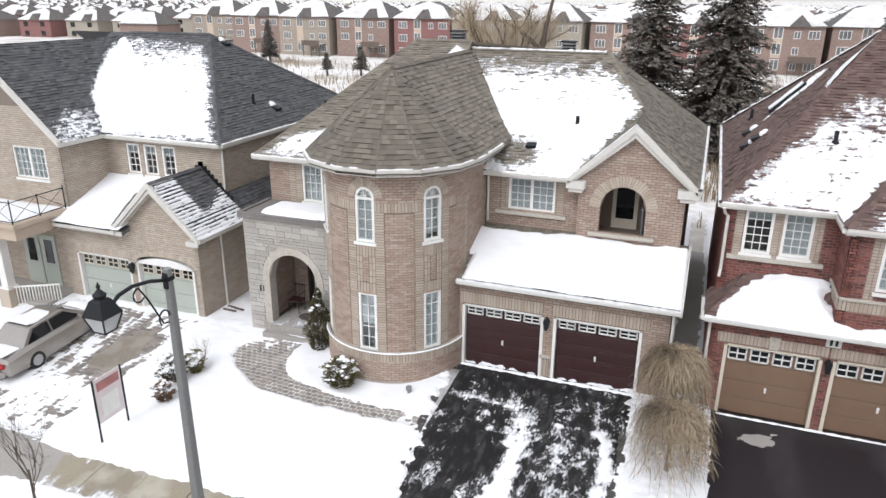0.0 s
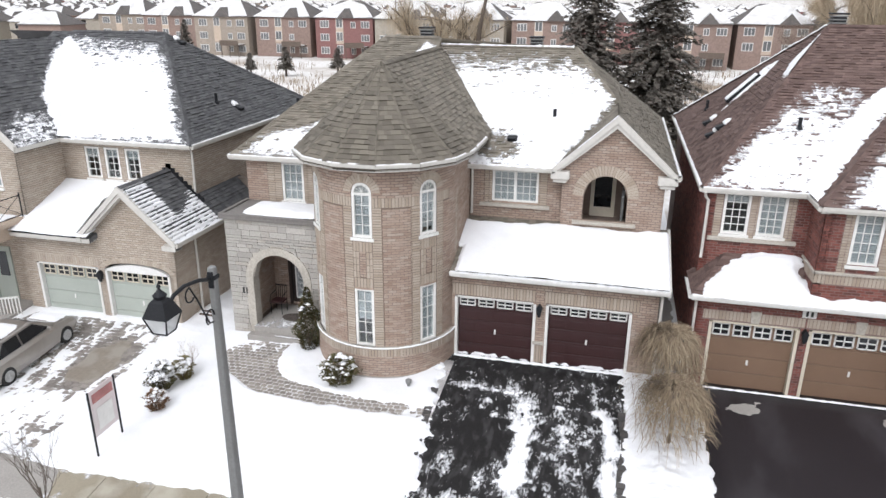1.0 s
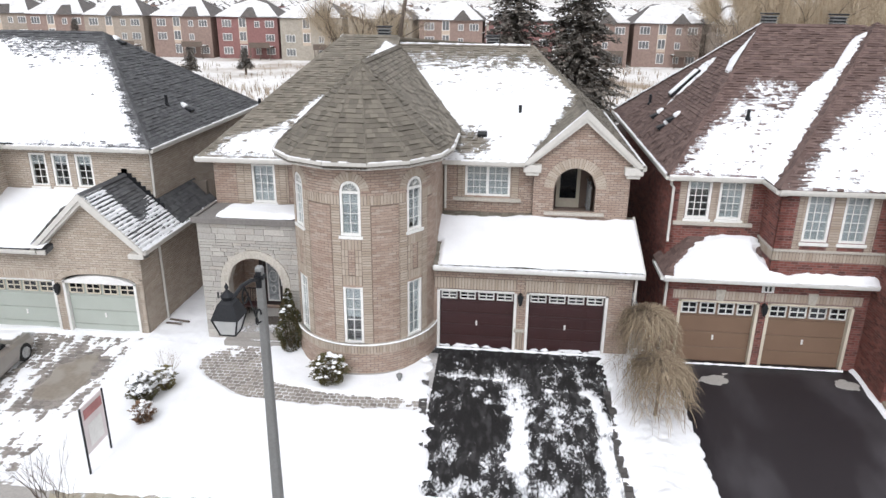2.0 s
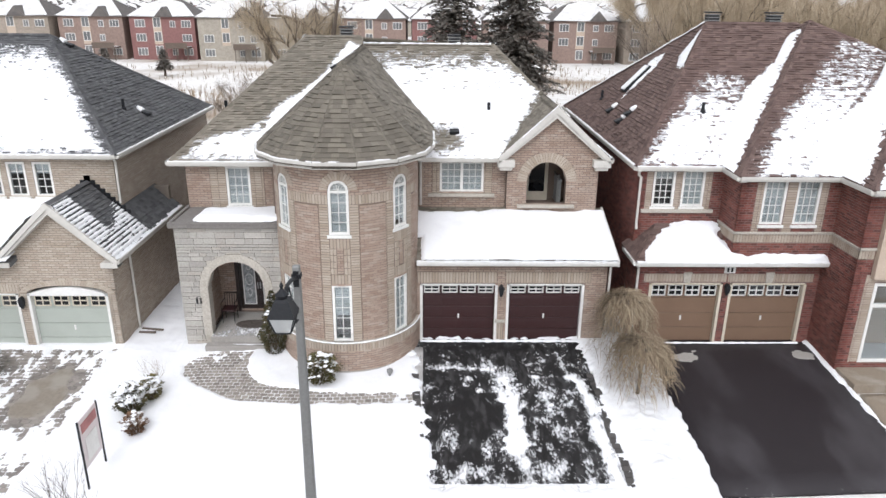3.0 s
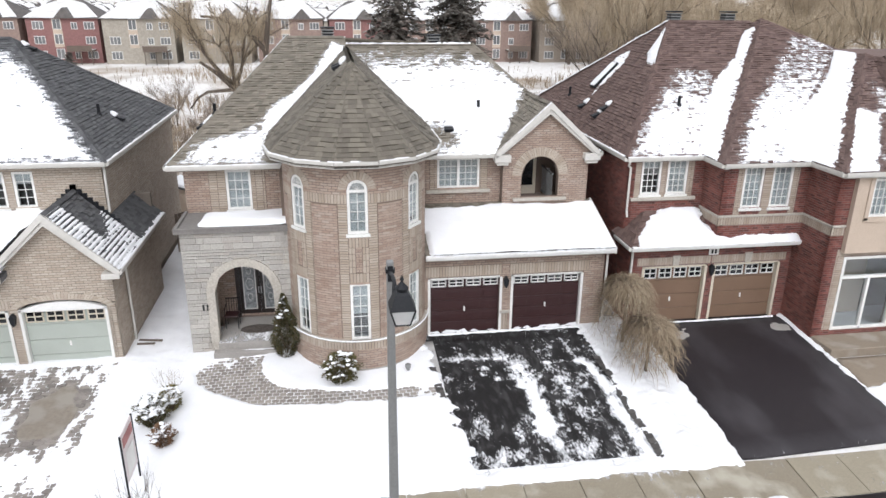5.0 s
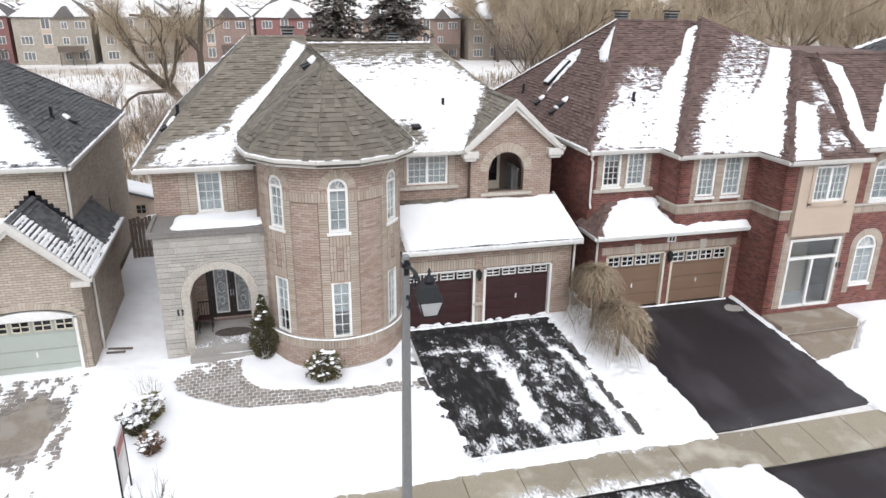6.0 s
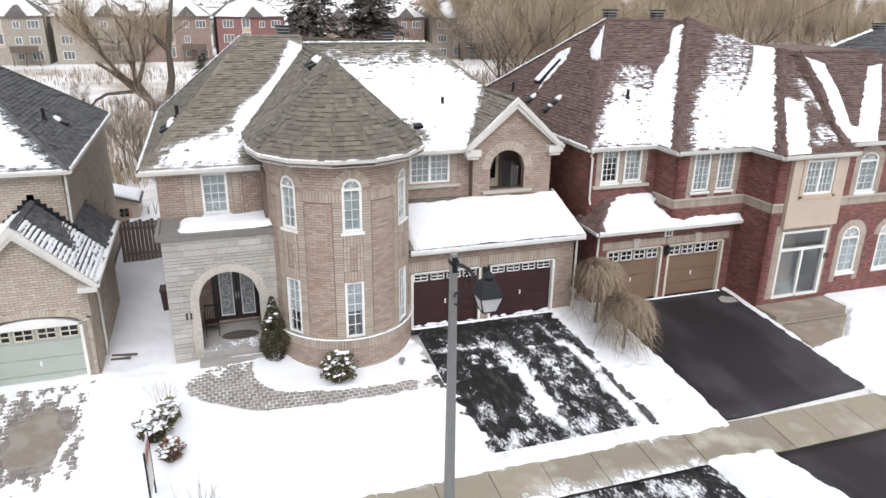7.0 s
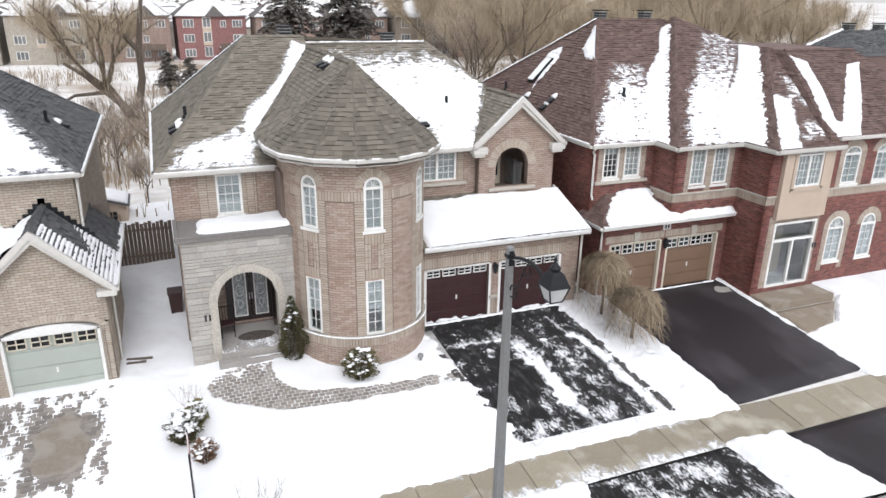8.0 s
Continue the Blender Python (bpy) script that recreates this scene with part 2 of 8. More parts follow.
M_SIGN = surface("pale_sign_board", (0.70, 0.64, 0.63), (0.66, 0.58, 0.57), rough=0.5, grain=3, bump=0)
M_SIGN_BAR = surface("dull_red_bar", (0.45, 0.20, 0.19), grain=5, bump=0)
# far brick tones paled and greyed: the haze of distance is in the colour
FAR_COL = {"red": (0.27, 0.135, 0.125), "brown": (0.30, 0.215, 0.18), "tan": (0.36, 0.305, 0.25), "buff": (0.40, 0.36, 0.30)}
M_FAR = {k: surface("hazed_far_brick_" + k, c, grain=3.0, broad=0.2, bump=0.2) for k, c in FAR_COL.items()}
M_FAR_PANE = surface("far_window_glass", (0.14, 0.145, 0.15), (0.22, 0.22, 0.22), rough=0.15, grain=0.4, bump=0.0)
M_YELLOW_DK = surface("boxwood_foliage", (0.09, 0.085, 0.03), grain=9, vary="island", spread=[(0.06, 0.06, 0.022), (0.11, 0.10, 0.036), (0.19, 0.15, 0.06)], bump=0)
M_YELLOW = surface("yellow_green_foliage", (0.16, 0.14, 0.05), grain=9, vary="island", spread=[(0.09, 0.09, 0.035), (0.20, 0.17, 0.06), (0.30, 0.24, 0.10)], bump=0)
M_RUSSET = surface("russet_foliage", (0.16, 0.085, 0.045), grain=9, vary="island", spread=[(0.10, 0.06, 0.035), (0.19, 0.10, 0.055), (0.26, 0.16, 0.09)], bump=0)
M_MELT = surface("dirty_meltwater_ice", (0.26, 0.225, 0.185), (0.22, 0.19, 0.155), rough=0.4, grain=9, broad=1.4, bump=0.08, third=(0.33, 0.30, 0.26))
M_JOINT = surface("sandy_joint", (0.56, 0.54, 0.52), grain=30, third=(0.74, 0.74, 0.74), broad=2.2)
M_COPING = surface("dark_stone_coping", (0.20, 0.185, 0.17), (0.16, 0.148, 0.138), grain=16, bump=0.2)
M_MAT = surface("dark_patterned_mat", (0.055, 0.045, 0.038), (0.12, 0.10, 0.085), rough=0.95, grain=14, bump=0.4)
M_FROSTED = surface("frosted_lantern_glass", (0.74, 0.76, 0.76), (0.70, 0.72, 0.72), rough=0.25, grain=6, bump=0.0)
M_FROSTED.node_tree.nodes["Principled BSDF"].inputs["Alpha"].default_value = 0.6
M_FAR_ROOF = surface("far_roof_shingle", (0.15, 0.135, 0.125), (0.11, 0.10, 0.095), grain=1.5, broad=0.15)
M_FAR_SNOW = surface("far_roof_snow", (0.78, 0.775, 0.77), (0.60, 0.585, 0.57), rough=0.8, grain=0.7, broad=0.1, bump=0.1)


# ---- mesh tools ----
class Shape:
    """Gathers vertices and faces for one mesh."""

    def __init__(self):
        self.v, self.f = [], []

    def poly(self, pts):
        k = len(self.v)
        self.v.extend(tuple(p) for p in pts)
        self.f.append(tuple(range(k, k + len(pts))))

    def hexa(self, lower, upper):
        """A solid between two rings of the same count."""
        k, n = len(self.v), len(lower)
        self.v.extend(tuple(p) for p in lower)
        self.v.extend(tuple(p) for p in upper)
        self.f.append(tuple(range(k + n - 1, k - 1, -1)))
        self.f.append(tuple(range(k + n, k + 2 * n)))
        for i in range(n):
            j = (i + 1) % n
            self.f.append((k + i, k + j, k + n + j, k + n + i))

    def box(self, x0, x1, y0, y1, z0, z1):
        self.hexa([(x0, y0, z0), (x1, y0, z0), (x1, y1, z0), (x0, y1, z0)], [(x0, y0, z1), (x1, y0, z1), (x1, y1, z1), (x0, y1, z1)])

    def prism(self, P, ring, d0, d1):
        self.hexa([P(u, v, d0) for u, v in ring], [P(u, v, d1) for u, v in ring])

    def plate(self, P, u0, u1, v0, v1, d0, d1):
        self.prism(P, [(u0, v0), (u1, v0), (u1, v1), (u0, v1)], d0, d1)

    def tube(self, pts, r, n=6, tip=None):
        """A round bar along pts, r wide at the start and tip at the end."""
        tip = r if tip is None else tip
        rings = []
        for i, p in enumerate(pts):
            p = Vector(p)
            a, b = Vector(pts[max(i - 1, 0)]), Vector(pts[min(i + 1, len(pts) - 1)])
            t = (b - a).normalized()
            s = t.cross(Vector((0, 0, 1)) if abs(t.z) < 0.9 else Vector((1, 0, 0))).normalized()
            w = t.cross(s)
            rr = r + (tip - r) * i / max(len(pts) - 1, 1)
            rings.append([p + rr * (math.cos(6.2832 * k / n) * s + math.sin(6.2832 * k / n) * w) for k in range(n)])
        k0 = len(self.v)
        for ring in rings:
            self.v.extend(tuple(p) for p in ring)
        for i in range(len(rings) - 1):
            for k in range(n):
                a, b = k0 + i * n + k, k0 + i * n + (k + 1) % n
                self.f.append((a, b, b + n, a + n))
        self.f.append(tuple(range(k0 + n - 1, k0 - 1, -1)))
        self.f.append(tuple(range(k0 + (len(rings) - 1) * n, k0 + len(rings) * n)))

    def ribbon(self, pts, w, side):
        """A thin flat strip along pts."""
        side = Vector(side)
        k = len(self.v)
        n = len(pts)
        for i, p in enumerate(pts):
            ww = w * (1.0 - 0.6 * i / n)
            self.v.append(tuple(Vector(p) - side * ww))
            self.v.append(tuple(Vector(p) + side * ww))
        for i in range(n - 1):
            self.f.append((k + 2 * i, k + 2 * i + 1, k + 2 * i + 3, k + 2 * i + 2))

    def lathe(self, cx, cy, prof, n=16):
        k = len(self.v)
        for r, z in prof:
            for i in range(n):
                a = 6.28318 * i / n
                self.v.append((cx + r * math.cos(a), cy + r * math.sin(a), z))
        for j in range(len(prof) - 1):
            for i in range(n):
                a, b = k + j * n + i, k + j * n + (i + 1) % n
                self.f.append((a, b, b + n, a + n))
        self.f.append(tuple(range(k + n - 1, k - 1, -1)))
        self.f.append(tuple(range(k + (len(prof) - 1) * n, k + len(prof) * n)))

    def mesh(self, name, material, bevel=0.0, smooth=False, weld=False):
        me = bpy.data.meshes.new(name)
        me.from_pydata(self.v, [], self.f)
        if bevel or len(self.f) < 4000:
            bm = bmesh.new()
            bm.from_mesh(me)
            if weld:
                bmesh.ops.remove_doubles(bm, verts=bm.verts, dist=0.0005)
            bmesh.ops.recalc_face_normals(bm, faces=bm.faces)
            if bevel:
                bmesh.ops.bevel(bm, geom=[e for e in bm.edges if e.is_manifold and e.calc_face_angle(0) > 0.5], offset=bevel, segments=1, affect="EDGES")
            bm.to_mesh(me)
            bm.free()
        if smooth:
            me.polygons.foreach_set("use_smooth", [True] * len(me.polygons))
        me.materials.append(material)
        return me


def part(name, shape, material, parent=None, label="", bevel=0.0, smooth=False, kind="", weld=False):
    """Links one mesh as a part of parent."""
    me = shape if isinstance(shape, bpy.types.Mesh) else shape.mesh(name, material, bevel, smooth, weld)
    ob = new(name, me)
    if parent:
        ob.parent = parent
    return tagged(ob, label=label, kind=kind)


def thing(name, label, category, group="", kind="", at=(0, 0, 0)):
    ob = new(name)
    ob.empty_display_size = 0.2
    ob.location = at
    return tagged(ob, label, category, group, kind)


def unit_block(name, material, bevel=0.06):
    s = Shape()
    s.box(-0.5, 0.5, -0.5, 0.5, -0.5, 0.5)
    return s.mesh(name, material, bevel)


def piece(name, mesh, parent, m):
    ob = new(name, mesh)
    ob.parent = parent
    ob.matrix_basis = m
    return ob


def flat(o, u, n):
    """Maps (along, up, outward) of a flat wall to the world."""
    o, u, n = Vector(o), Vector(u), Vector(n)
    return lambda a, v, d: o + u * a + n * d + Vector((0, 0, v))


def front(y):
    return flat((0, y, 0), (1, 0, 0), (0, -1, 0))


def west(x):
    return flat((x, 0, 0), (0, 1, 0), (-1, 0, 0))


def east(x):
    return flat((x, 0, 0), (0, 1, 0), (1, 0, 0))


def hash2(ix, iy, seed):
    h = (ix.astype(np.int64) * 374761393 + iy.astype(np.int64) * 668265263 + seed * 974711) & 0x7FFFFFFF
    h = ((h ^ (h >> 13)) * 1274126177) & 0x7FFFFFFF
    return ((h ^ (h >> 16)) & 0xFFFF) / 65535.0


def value_noise(x, y, seed=0):
    x, y = np.asarray(x, float), np.asarray(y, float)
    ix, iy = np.floor(x), np.floor(y)
    fx, fy = x - ix, y - iy
    fx, fy = fx * fx * (3 - 2 * fx), fy * fy * (3 - 2 * fy)
    a, b, c, d = hash2(ix, iy, seed), hash2(ix + 1, iy, seed), hash2(ix, iy + 1, seed), hash2(ix + 1, iy + 1, seed)
    return (a * (1 - fx) + b * fx) * (1 - fy) + (c * (1 - fx) + d * fx) * fy


def fbm(x, y, seed=0, octaves=4):
    total, amp, norm = 0.0, 1.0, 0.0
    for k in range(octaves):
        total = total + amp * value_noise(np.asarray(x) * 2 ** k, np.asarray(y) * 2 ** k, seed + 17 * k)
        norm += amp
        amp *= 0.55
    return total / norm * 2 - 1


def inside(px, py, ring):
    """Signed distance to a closed outline: positive within."""
    px, py = np.asarray(px, float), np.asarray(py, float)
    best = np.full(px.shape, 1e9)
    odd = np.zeros(px.shape, bool)
    n = len(ring)
    for i in range(n):
        (ax, ay), (bx, by) = ring[i], ring[(i + 1) % n]
        ex, ey = bx - ax, by - ay
        t = np.clip(((px - ax) * ex + (py - ay) * ey) / (ex * ex + ey * ey + 1e-9), 0, 1)
        best = np.minimum(best, np.hypot(px - ax - t * ex, py - ay - t * ey))
        cross = ((ay > py) != (by > py)) & (px < ex * (py - ay) / (ey if abs(ey) > 1e-9 else 1e-9) + ax)
        odd ^= cross
    return np.where(odd, best, -best)


def grid_mesh(name, X, Y, Z, keep, material, smooth=True, cover=None):
    """A sheet from three arrays; only faces with a kept corner remain."""
    r, c = X.shape
    idx = np.arange(r * c).reshape(r, c)
    quads = np.stack([idx[:-1, :-1], idx[:-1, 1:], idx[1:, 1:], idx[1:, :-1]], -1).reshape(-1, 4)
    k = keep.reshape(-1)
    quads = quads[k[quads].any(1)]
    used = np.unique(quads)
    remap = np.full(r * c, -1)
    remap[used] = np.arange(len(used))
    verts = np.stack([X.reshape(-1), Y.reshape(-1), Z.reshape(-1)], -1)[used]
    me = bpy.data.meshes.new(name)
    me.from_pydata(verts.tolist(), [], remap[quads].tolist())
    if smooth:
        me.polygons.foreach_set("use_smooth", [True] * len(me.polygons))
    me.materials.append(material)
    if cover is not None:
        me.attributes.new("cover", "FLOAT", "POINT").data.foreach_set("value", cover.reshape(-1)[used].astype(np.float32))
    return me


# ---- builders: walls, bricks, windows, roofs, snow ----
def hole_rings(h):
    """Half widths of an opening's arch above its straight part."""
    r = (h["u1"] - h["u0"]) / 2
    return (h["u0"] + h["u1"]) / 2, r, h.get("rise", r)


def wall(house, name, P, u0, u1, z0, z1, holes=(), thick=0.25, material=None, step=0.0, label=""):
    """A wall with thickness and real openings; its skin of bricks is laid on afterwards."""
    s = Shape()
    cuts = sorted({u0, u1, *[c for h in holes for c in (h["u0"], h["u1"])]})
    if step:
        cuts = sorted({*cuts, *[u0 + (u1 - u0) * i / int((u1 - u0) / step) for i in range(int((u1 - u0) / step))]})
    for a, b in zip(cuts[:-1], cuts[1:]):
        mid, low = (a + b) / 2, z0
        here = sorted([h for h in holes if h["u0"] <= mid <= h["u1"]], key=lambda h: h["v0"])
        for h in here:
            if h["v0"] > low + 1e-4:
                s.plate(P, a, b, low, h["v0"], -thick, 0)
            low = h["v1"]
            if h.get("arch"):
                c, r, rise = hole_rings(h)
                n = 10 if not step else 3
                for k in range(n):
                    ua, ub = a + (b - a) * k / n, a + (b - a) * (k + 1) / n
                    va, vb = (h["v1"] + rise * math.sqrt(max(0, 1 - ((q - c) / r) ** 2)) for q in (ua, ub))
                    s.prism(P, [(ua, va), (ub, vb), (ub, h["v1"] + rise + 0.02), (ua, h["v1"] + rise + 0.02)], -thick, 0)
                low = h["v1"] + rise + 0.02
        if z1 > low + 1e-4:
            s.plate(P, a, b, low, z1, -thick, 0)
    return part(name, s, material or M_MORTAR, house, label, weld=True)


class Bricks:
    """Bricks of one wall, proud of the mortar, sorted by colour."""

    def __init__(self, P, rng):
        self.P, self.rng, self.shapes = P, rng, {}

    def lay(self, key, u0, u1, v0, v1, ring=None):
        s = self.shapes.setdefault(key, ([], []))
        d = 0.006 + 0.006 * self.rng.random()
        pts = ring or [(u0, v0), (u1, v0), (u1, v1), (u0, v1)]
        k = len(s[0])
        s[0].extend(tuple(self.P(u, v, -0.01)) for u, v in pts)
        s[0].extend(tuple(self.P(u, v, d)) for u, v in pts)
        s[1].extend([(k + 4, k + 5, k + 6, k + 7), (k, k + 1, k + 5, k + 4), (k + 1, k + 2, k + 6, k + 5), (k + 2, k + 3, k + 7, k + 6), (k + 3, k, k + 4, k + 7)])

    def field(self, key, u0, u1, v0, v1, blocks=(), length=0.25, high=0.083, bond=0.5, top=None, pick=None):
        rows = max(1, round((v1 - v0) / high))
        high = (v1 - v0) / rows
        for r in range(rows):
            a, b = v0 + r * high, v0 + (r + 1) * high
            spans = [(u0, u1)]
            for blk in blocks:
                got = blk((a + b) / 2)
                if got:
                    spans = [q for s0, s1 in spans for q in ((s0, min(s1, got[0])), (max(s0, got[1]), s1)) if q[1] - q[0] > 0.03]
            off = (r % 2) * length * bond
            for s0, s1 in spans:
                u = math.floor((s0 - off) / length) * length + off
                while u < s1:
                    q0, q1 = max(u, s0), min(u + length, s1)
                    u += length
                    if q1 - q0 < 0.03 or (top and b > top((q0 + q1) / 2)):
                        continue
                    j = 0.009
                    if pick and q1 - q0 > length * 0.99 and pick(q0, q1, a, b):
                        continue
                    self.lay(key, q0 + j, q1 - j, a + j, b - j)

    def arch(self, key, c, r, spring, t=0.22, rise=None, n=None, a0=0.0, a1=math.pi):
        rise = rise or r
        n = n or max(7, int((a1 - a0) * (r + t) / 0.11))
        for i in range(n):
            p, q = a0 + (a1 - a0) * (i + 0.06) / n, a0 + (a1 - a0) * (i + 0.94) / n
            ring = [(c + k * math.cos(g), spring + (k - r + rise) * math.sin(g)) for k, g in ((r + 0.01, p), (r + t, p), (r + t, q), (r + 0.01, q))]
            self.lay(key, 0, 0, 0, 0, ring)

    def done(self, parent, mats):
        for key, (v, f) in self.shapes.items():
            s = Shape()
            s.v, s.f = v, f
            me = bpy.data.meshes.new("brickwork")
            me.from_pydata(v, [], f)
            me.materials.append(mats[key])
            part("brickwork", me, None, parent, kind="stuff")


def rect_block(u0, u1, v0, v1):
    return lambda v: (u0, u1) if v0 <= v <= v1 else None


def hole_block(h, ring=0.0):
    def blk(v):
        if h["v0"] <= v <= h["v1"]:
            return (h["u0"], h["u1"])
        if h.get("arch") and h["v1"] < v:
            c, r, rise = hole_rings(h)
            k = (v - h["v1"]) / (rise + ring)
            if k < 1:
                w = (r + ring) * math.sqrt(1 - k * k)
                return (c - w, c + w)
        return None
    return blk


def window(house, P, u0, u1, v0, v1, cols=3, rows=5, arch=False, sashes=1, blind=0.8, sill=True, material=None, set_in=0.06, rise=None, glass=None):
    """A window set into its opening: frame, muntins, single panes, sill, and a blind behind the glass."""
    material = material or M_WHITE
    t, top = 0.08, v1
    s = Shape()
    for a, b, c, d in ((u0, u0 + t, v0, v1), (u1 - t, u1, v0, v1), (u0 + t, u1 - t, v0, v0 + t), (u0 + t, u1 - t, v1 - t, v1)):
        s.plate(P, a, b, c, d, -0.13, -0.01)
    cu, r = (u0 + u1) / 2, (u1 - u0) / 2
    hi = rise or r
    if arch:
        n = 12
        for i in range(n):
            a0, a1 = math.pi * i / n, math.pi * (i + 1) / n
            ring = [(cu + q * math.cos(a), v1 + q * math.sin(a) * hi / r) for q, a in ((r - t, a0), (r, a0), (r, a1), (r - t, a1))]
            s.prism(P, ring, -0.13, -0.01)
    win = part("window", s, material, house)
    mun = Shape()
    for k in range(1, sashes):
        u = u0 + (u1 - u0) * k / sashes
        mun.plate(P, u - 0.05, u + 0.05, v0 + t, v1 - t, -0.12, -0.015)
    glaze = glass or M_GLASS
    for k in range(sashes):
        a = u0 + (u1 - u0) * k / sashes + (t if k == 0 else 0.05)
        b = u0 + (u1 - u0) * (k + 1) / sashes - (t if k == sashes - 1 else 0.05)
        for i in range(1, cols):
            u = a + (b - a) * i / cols
            mun.plate(P, u - 0.011, u + 0.011, v0 + t, v1 - t, -0.09, -0.055)
        for j in range(1, rows):
            v = v0 + t + (v1 - v0 - 2 * t) * j / rows
            mun.plate(P, a, b, v - 0.011, v + 0.011, -0.09, -0.056)
        for i in range(cols):
            for j in range(rows):
                g = Shape()
                ua, ub = a + (b - a) * i / cols, a + (b - a) * (i + 1) / cols
                va, vb = v0 + t + (v1 - v0 - 2 * t) * j / rows, v0 + t + (v1 - v0 - 2 * t) * (j + 1) / rows
                g.plate(P, ua, ub, va, vb, -0.078, -0.072)
                pane = part("pane", g, glaze, win)
                pane.visible_shadow = False
    if arch:
        g = Shape()
        g.poly([P(cu + (r - t) * math.cos(math.pi * i / 12), v1 + (r - t) * math.sin(math.pi * i / 12) * hi / r, -0.075) for i in range(13)])
        pane = part("pane", g, glaze, win)
        pane.visible_shadow = False
        for k in range(1, 5):
            a = math.pi * k / 5
            mun.prism(P, [(cu - 0.01, v1), (cu + 0.01, v1), (cu + 0.01 + (r - t) * math.cos(a), v1 + (r - t) * math.sin(a) * hi / r), (cu - 0.01 + (r - t) * math.cos(a), v1 + (r - t) * math.sin(a) * hi / r)], -0.09, -0.055)
    if mun.f:
        part("muntin_grid", mun, material, win)
    if sill:
        g = Shape()
        g.plate(P, u0 - 0.05, u1 + 0.05, v0 - 0.10, v0, -0.1, 0.06)
        part("sill", g, material, win, bevel=0.008)
    if blind:
        g = Shape()
        low = top - (top - v0) * blind
        z = low
        while z < top + (hi if arch else 0):
            w = 1.0 if z < top else math.sqrt(max(0.02, 1 - ((z - top) / hi) ** 2))
            g.prism(P, [(cu - r * w * 0.95, z), (cu + r * w * 0.95, z), (cu + r * w * 0.95, z + 0.040), (cu - r * w * 0.95, z + 0.040)], -0.125, -0.118)
            z += 0.05
        part("blind", g, M_BLIND, win, "white slatted blind")
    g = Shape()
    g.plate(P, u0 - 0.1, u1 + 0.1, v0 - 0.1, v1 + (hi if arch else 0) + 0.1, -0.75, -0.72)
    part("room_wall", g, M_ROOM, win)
    return win


class Plane:
    """A roof plane: corners anticlockwise from outside, the first two on the eave."""

    def __init__(self, pts):
        self.pts = [Vector(p) for p in pts]
        self.o = self.pts[0]
        self.u = (self.pts[1] - self.pts[0]).normalized()
        n = Vector((0, 0, 0))
        for i in range(len(pts)):
            n += self.pts[i].cross(self.pts[(i + 1) % len(pts)])
        self.n = n.normalized()
        self.up = self.n.cross(self.u).normalized()
        self.q = [((p - self.o).dot(self.u), (p - self.o).dot(self.up)) for p in self.pts]
        self.low, self.high = min(q[1] for q in self.q), max(q[1] for q in self.q)

    def span(self, v):
        v = min(max(v, self.low + 1e-4), self.high - 1e-4)
        xs = []
        for i in range(len(self.q)):
            (a, va), (b, vb) = self.q[i], self.q[(i + 1) % len(self.q)]
            if (va <= v < vb) or (vb <= v < va):
                xs.append(a + (b - a) * (v - va) / (vb - va))
        return (min(xs), max(xs)) if len(xs) > 1 else (0.0, 0.0)

    def at(self, u, v, d=0.0):
        return self.o + self.u * u + self.up * v + self.n * d


def roof_plane(house, pts, material, rng, deck=None, singles=None, exposure=0.145, tab=0.24):
    """One slope: a deck with thickness and courses of single tabs that lap over one another."""
    pl = Plane(pts)
    s = Shape()
    s.hexa([p - Vector((0, 0, 0.16)) for p in pl.pts], [p for p in pl.pts])
    roof = part("roof", s, deck or material, house)
    verts, faces = [], []
    k, v = 0, pl.low
    while v < pl.high - 0.02:
        v2 = min(v + exposure + 0.03, pl.high)
        a0, b0 = pl.span(v)
        a1, b1 = pl.span(min(v2, pl.high - 0.001))
        n = max(1, round((max(b0, b1) - min(a0, a1)) / tab))
        shift = rng.random() * tab
        edges = sorted({0.0, 1.0, *[min(1, max(0, ((i * tab + shift + rng.uniform(-0.05, 0.05)) / max(b0 - a0, 0.01)))) for i in range(n)]})
        for e0, e1 in zip(edges[:-1], edges[1:]):
            if (e1 - e0) * (b0 - a0) < 0.02 and (e1 - e0) * (b1 - a1) < 0.02:
                continue
            lift = rng.choice((0.010, 0.016, 0.022, 0.046))
            c = [pl.at(a0 + (b0 - a0) * e0, v, lift + 0.006), pl.at(a0 + (b0 - a0) * e1, v, lift + 0.006), pl.at(a1 + (b1 - a1) * e1, v2, 0.004), pl.at(a1 + (b1 - a1) * e0, v2, 0.004), pl.at(a0 + (b0 - a0) * e0, v, 0.0), pl.at(a0 + (b0 - a0) * e1, v, 0.0)]
            if singles is not None and len(singles) < 300 and e1 - e0 > 0:
                g = Shape()
                g.v, g.f = [tuple(p) for p in c], [(0, 1, 2, 3), (4, 5, 1, 0)]
                me = bpy.data.meshes.new("shingle")
                me.from_pydata(g.v, [], g.f)
                me.materials.append(M_SHADED_SH_OB)
                singles.append(part("shingle", me, None, roof))
                continue
            q = len(verts)
            verts.extend(tuple(p) for p in c)
            faces.extend([(q, q + 1, q + 2, q + 3), (q + 4, q + 5, q + 1, q)])
        v += exposure
        k += 1
    if faces:
        me = bpy.data.meshes.new("shingles")
        me.from_pydata(verts, [], faces)
        me.materials.append(material)
        part("shingle_field", me, None, roof, kind="stuff")
    return pl


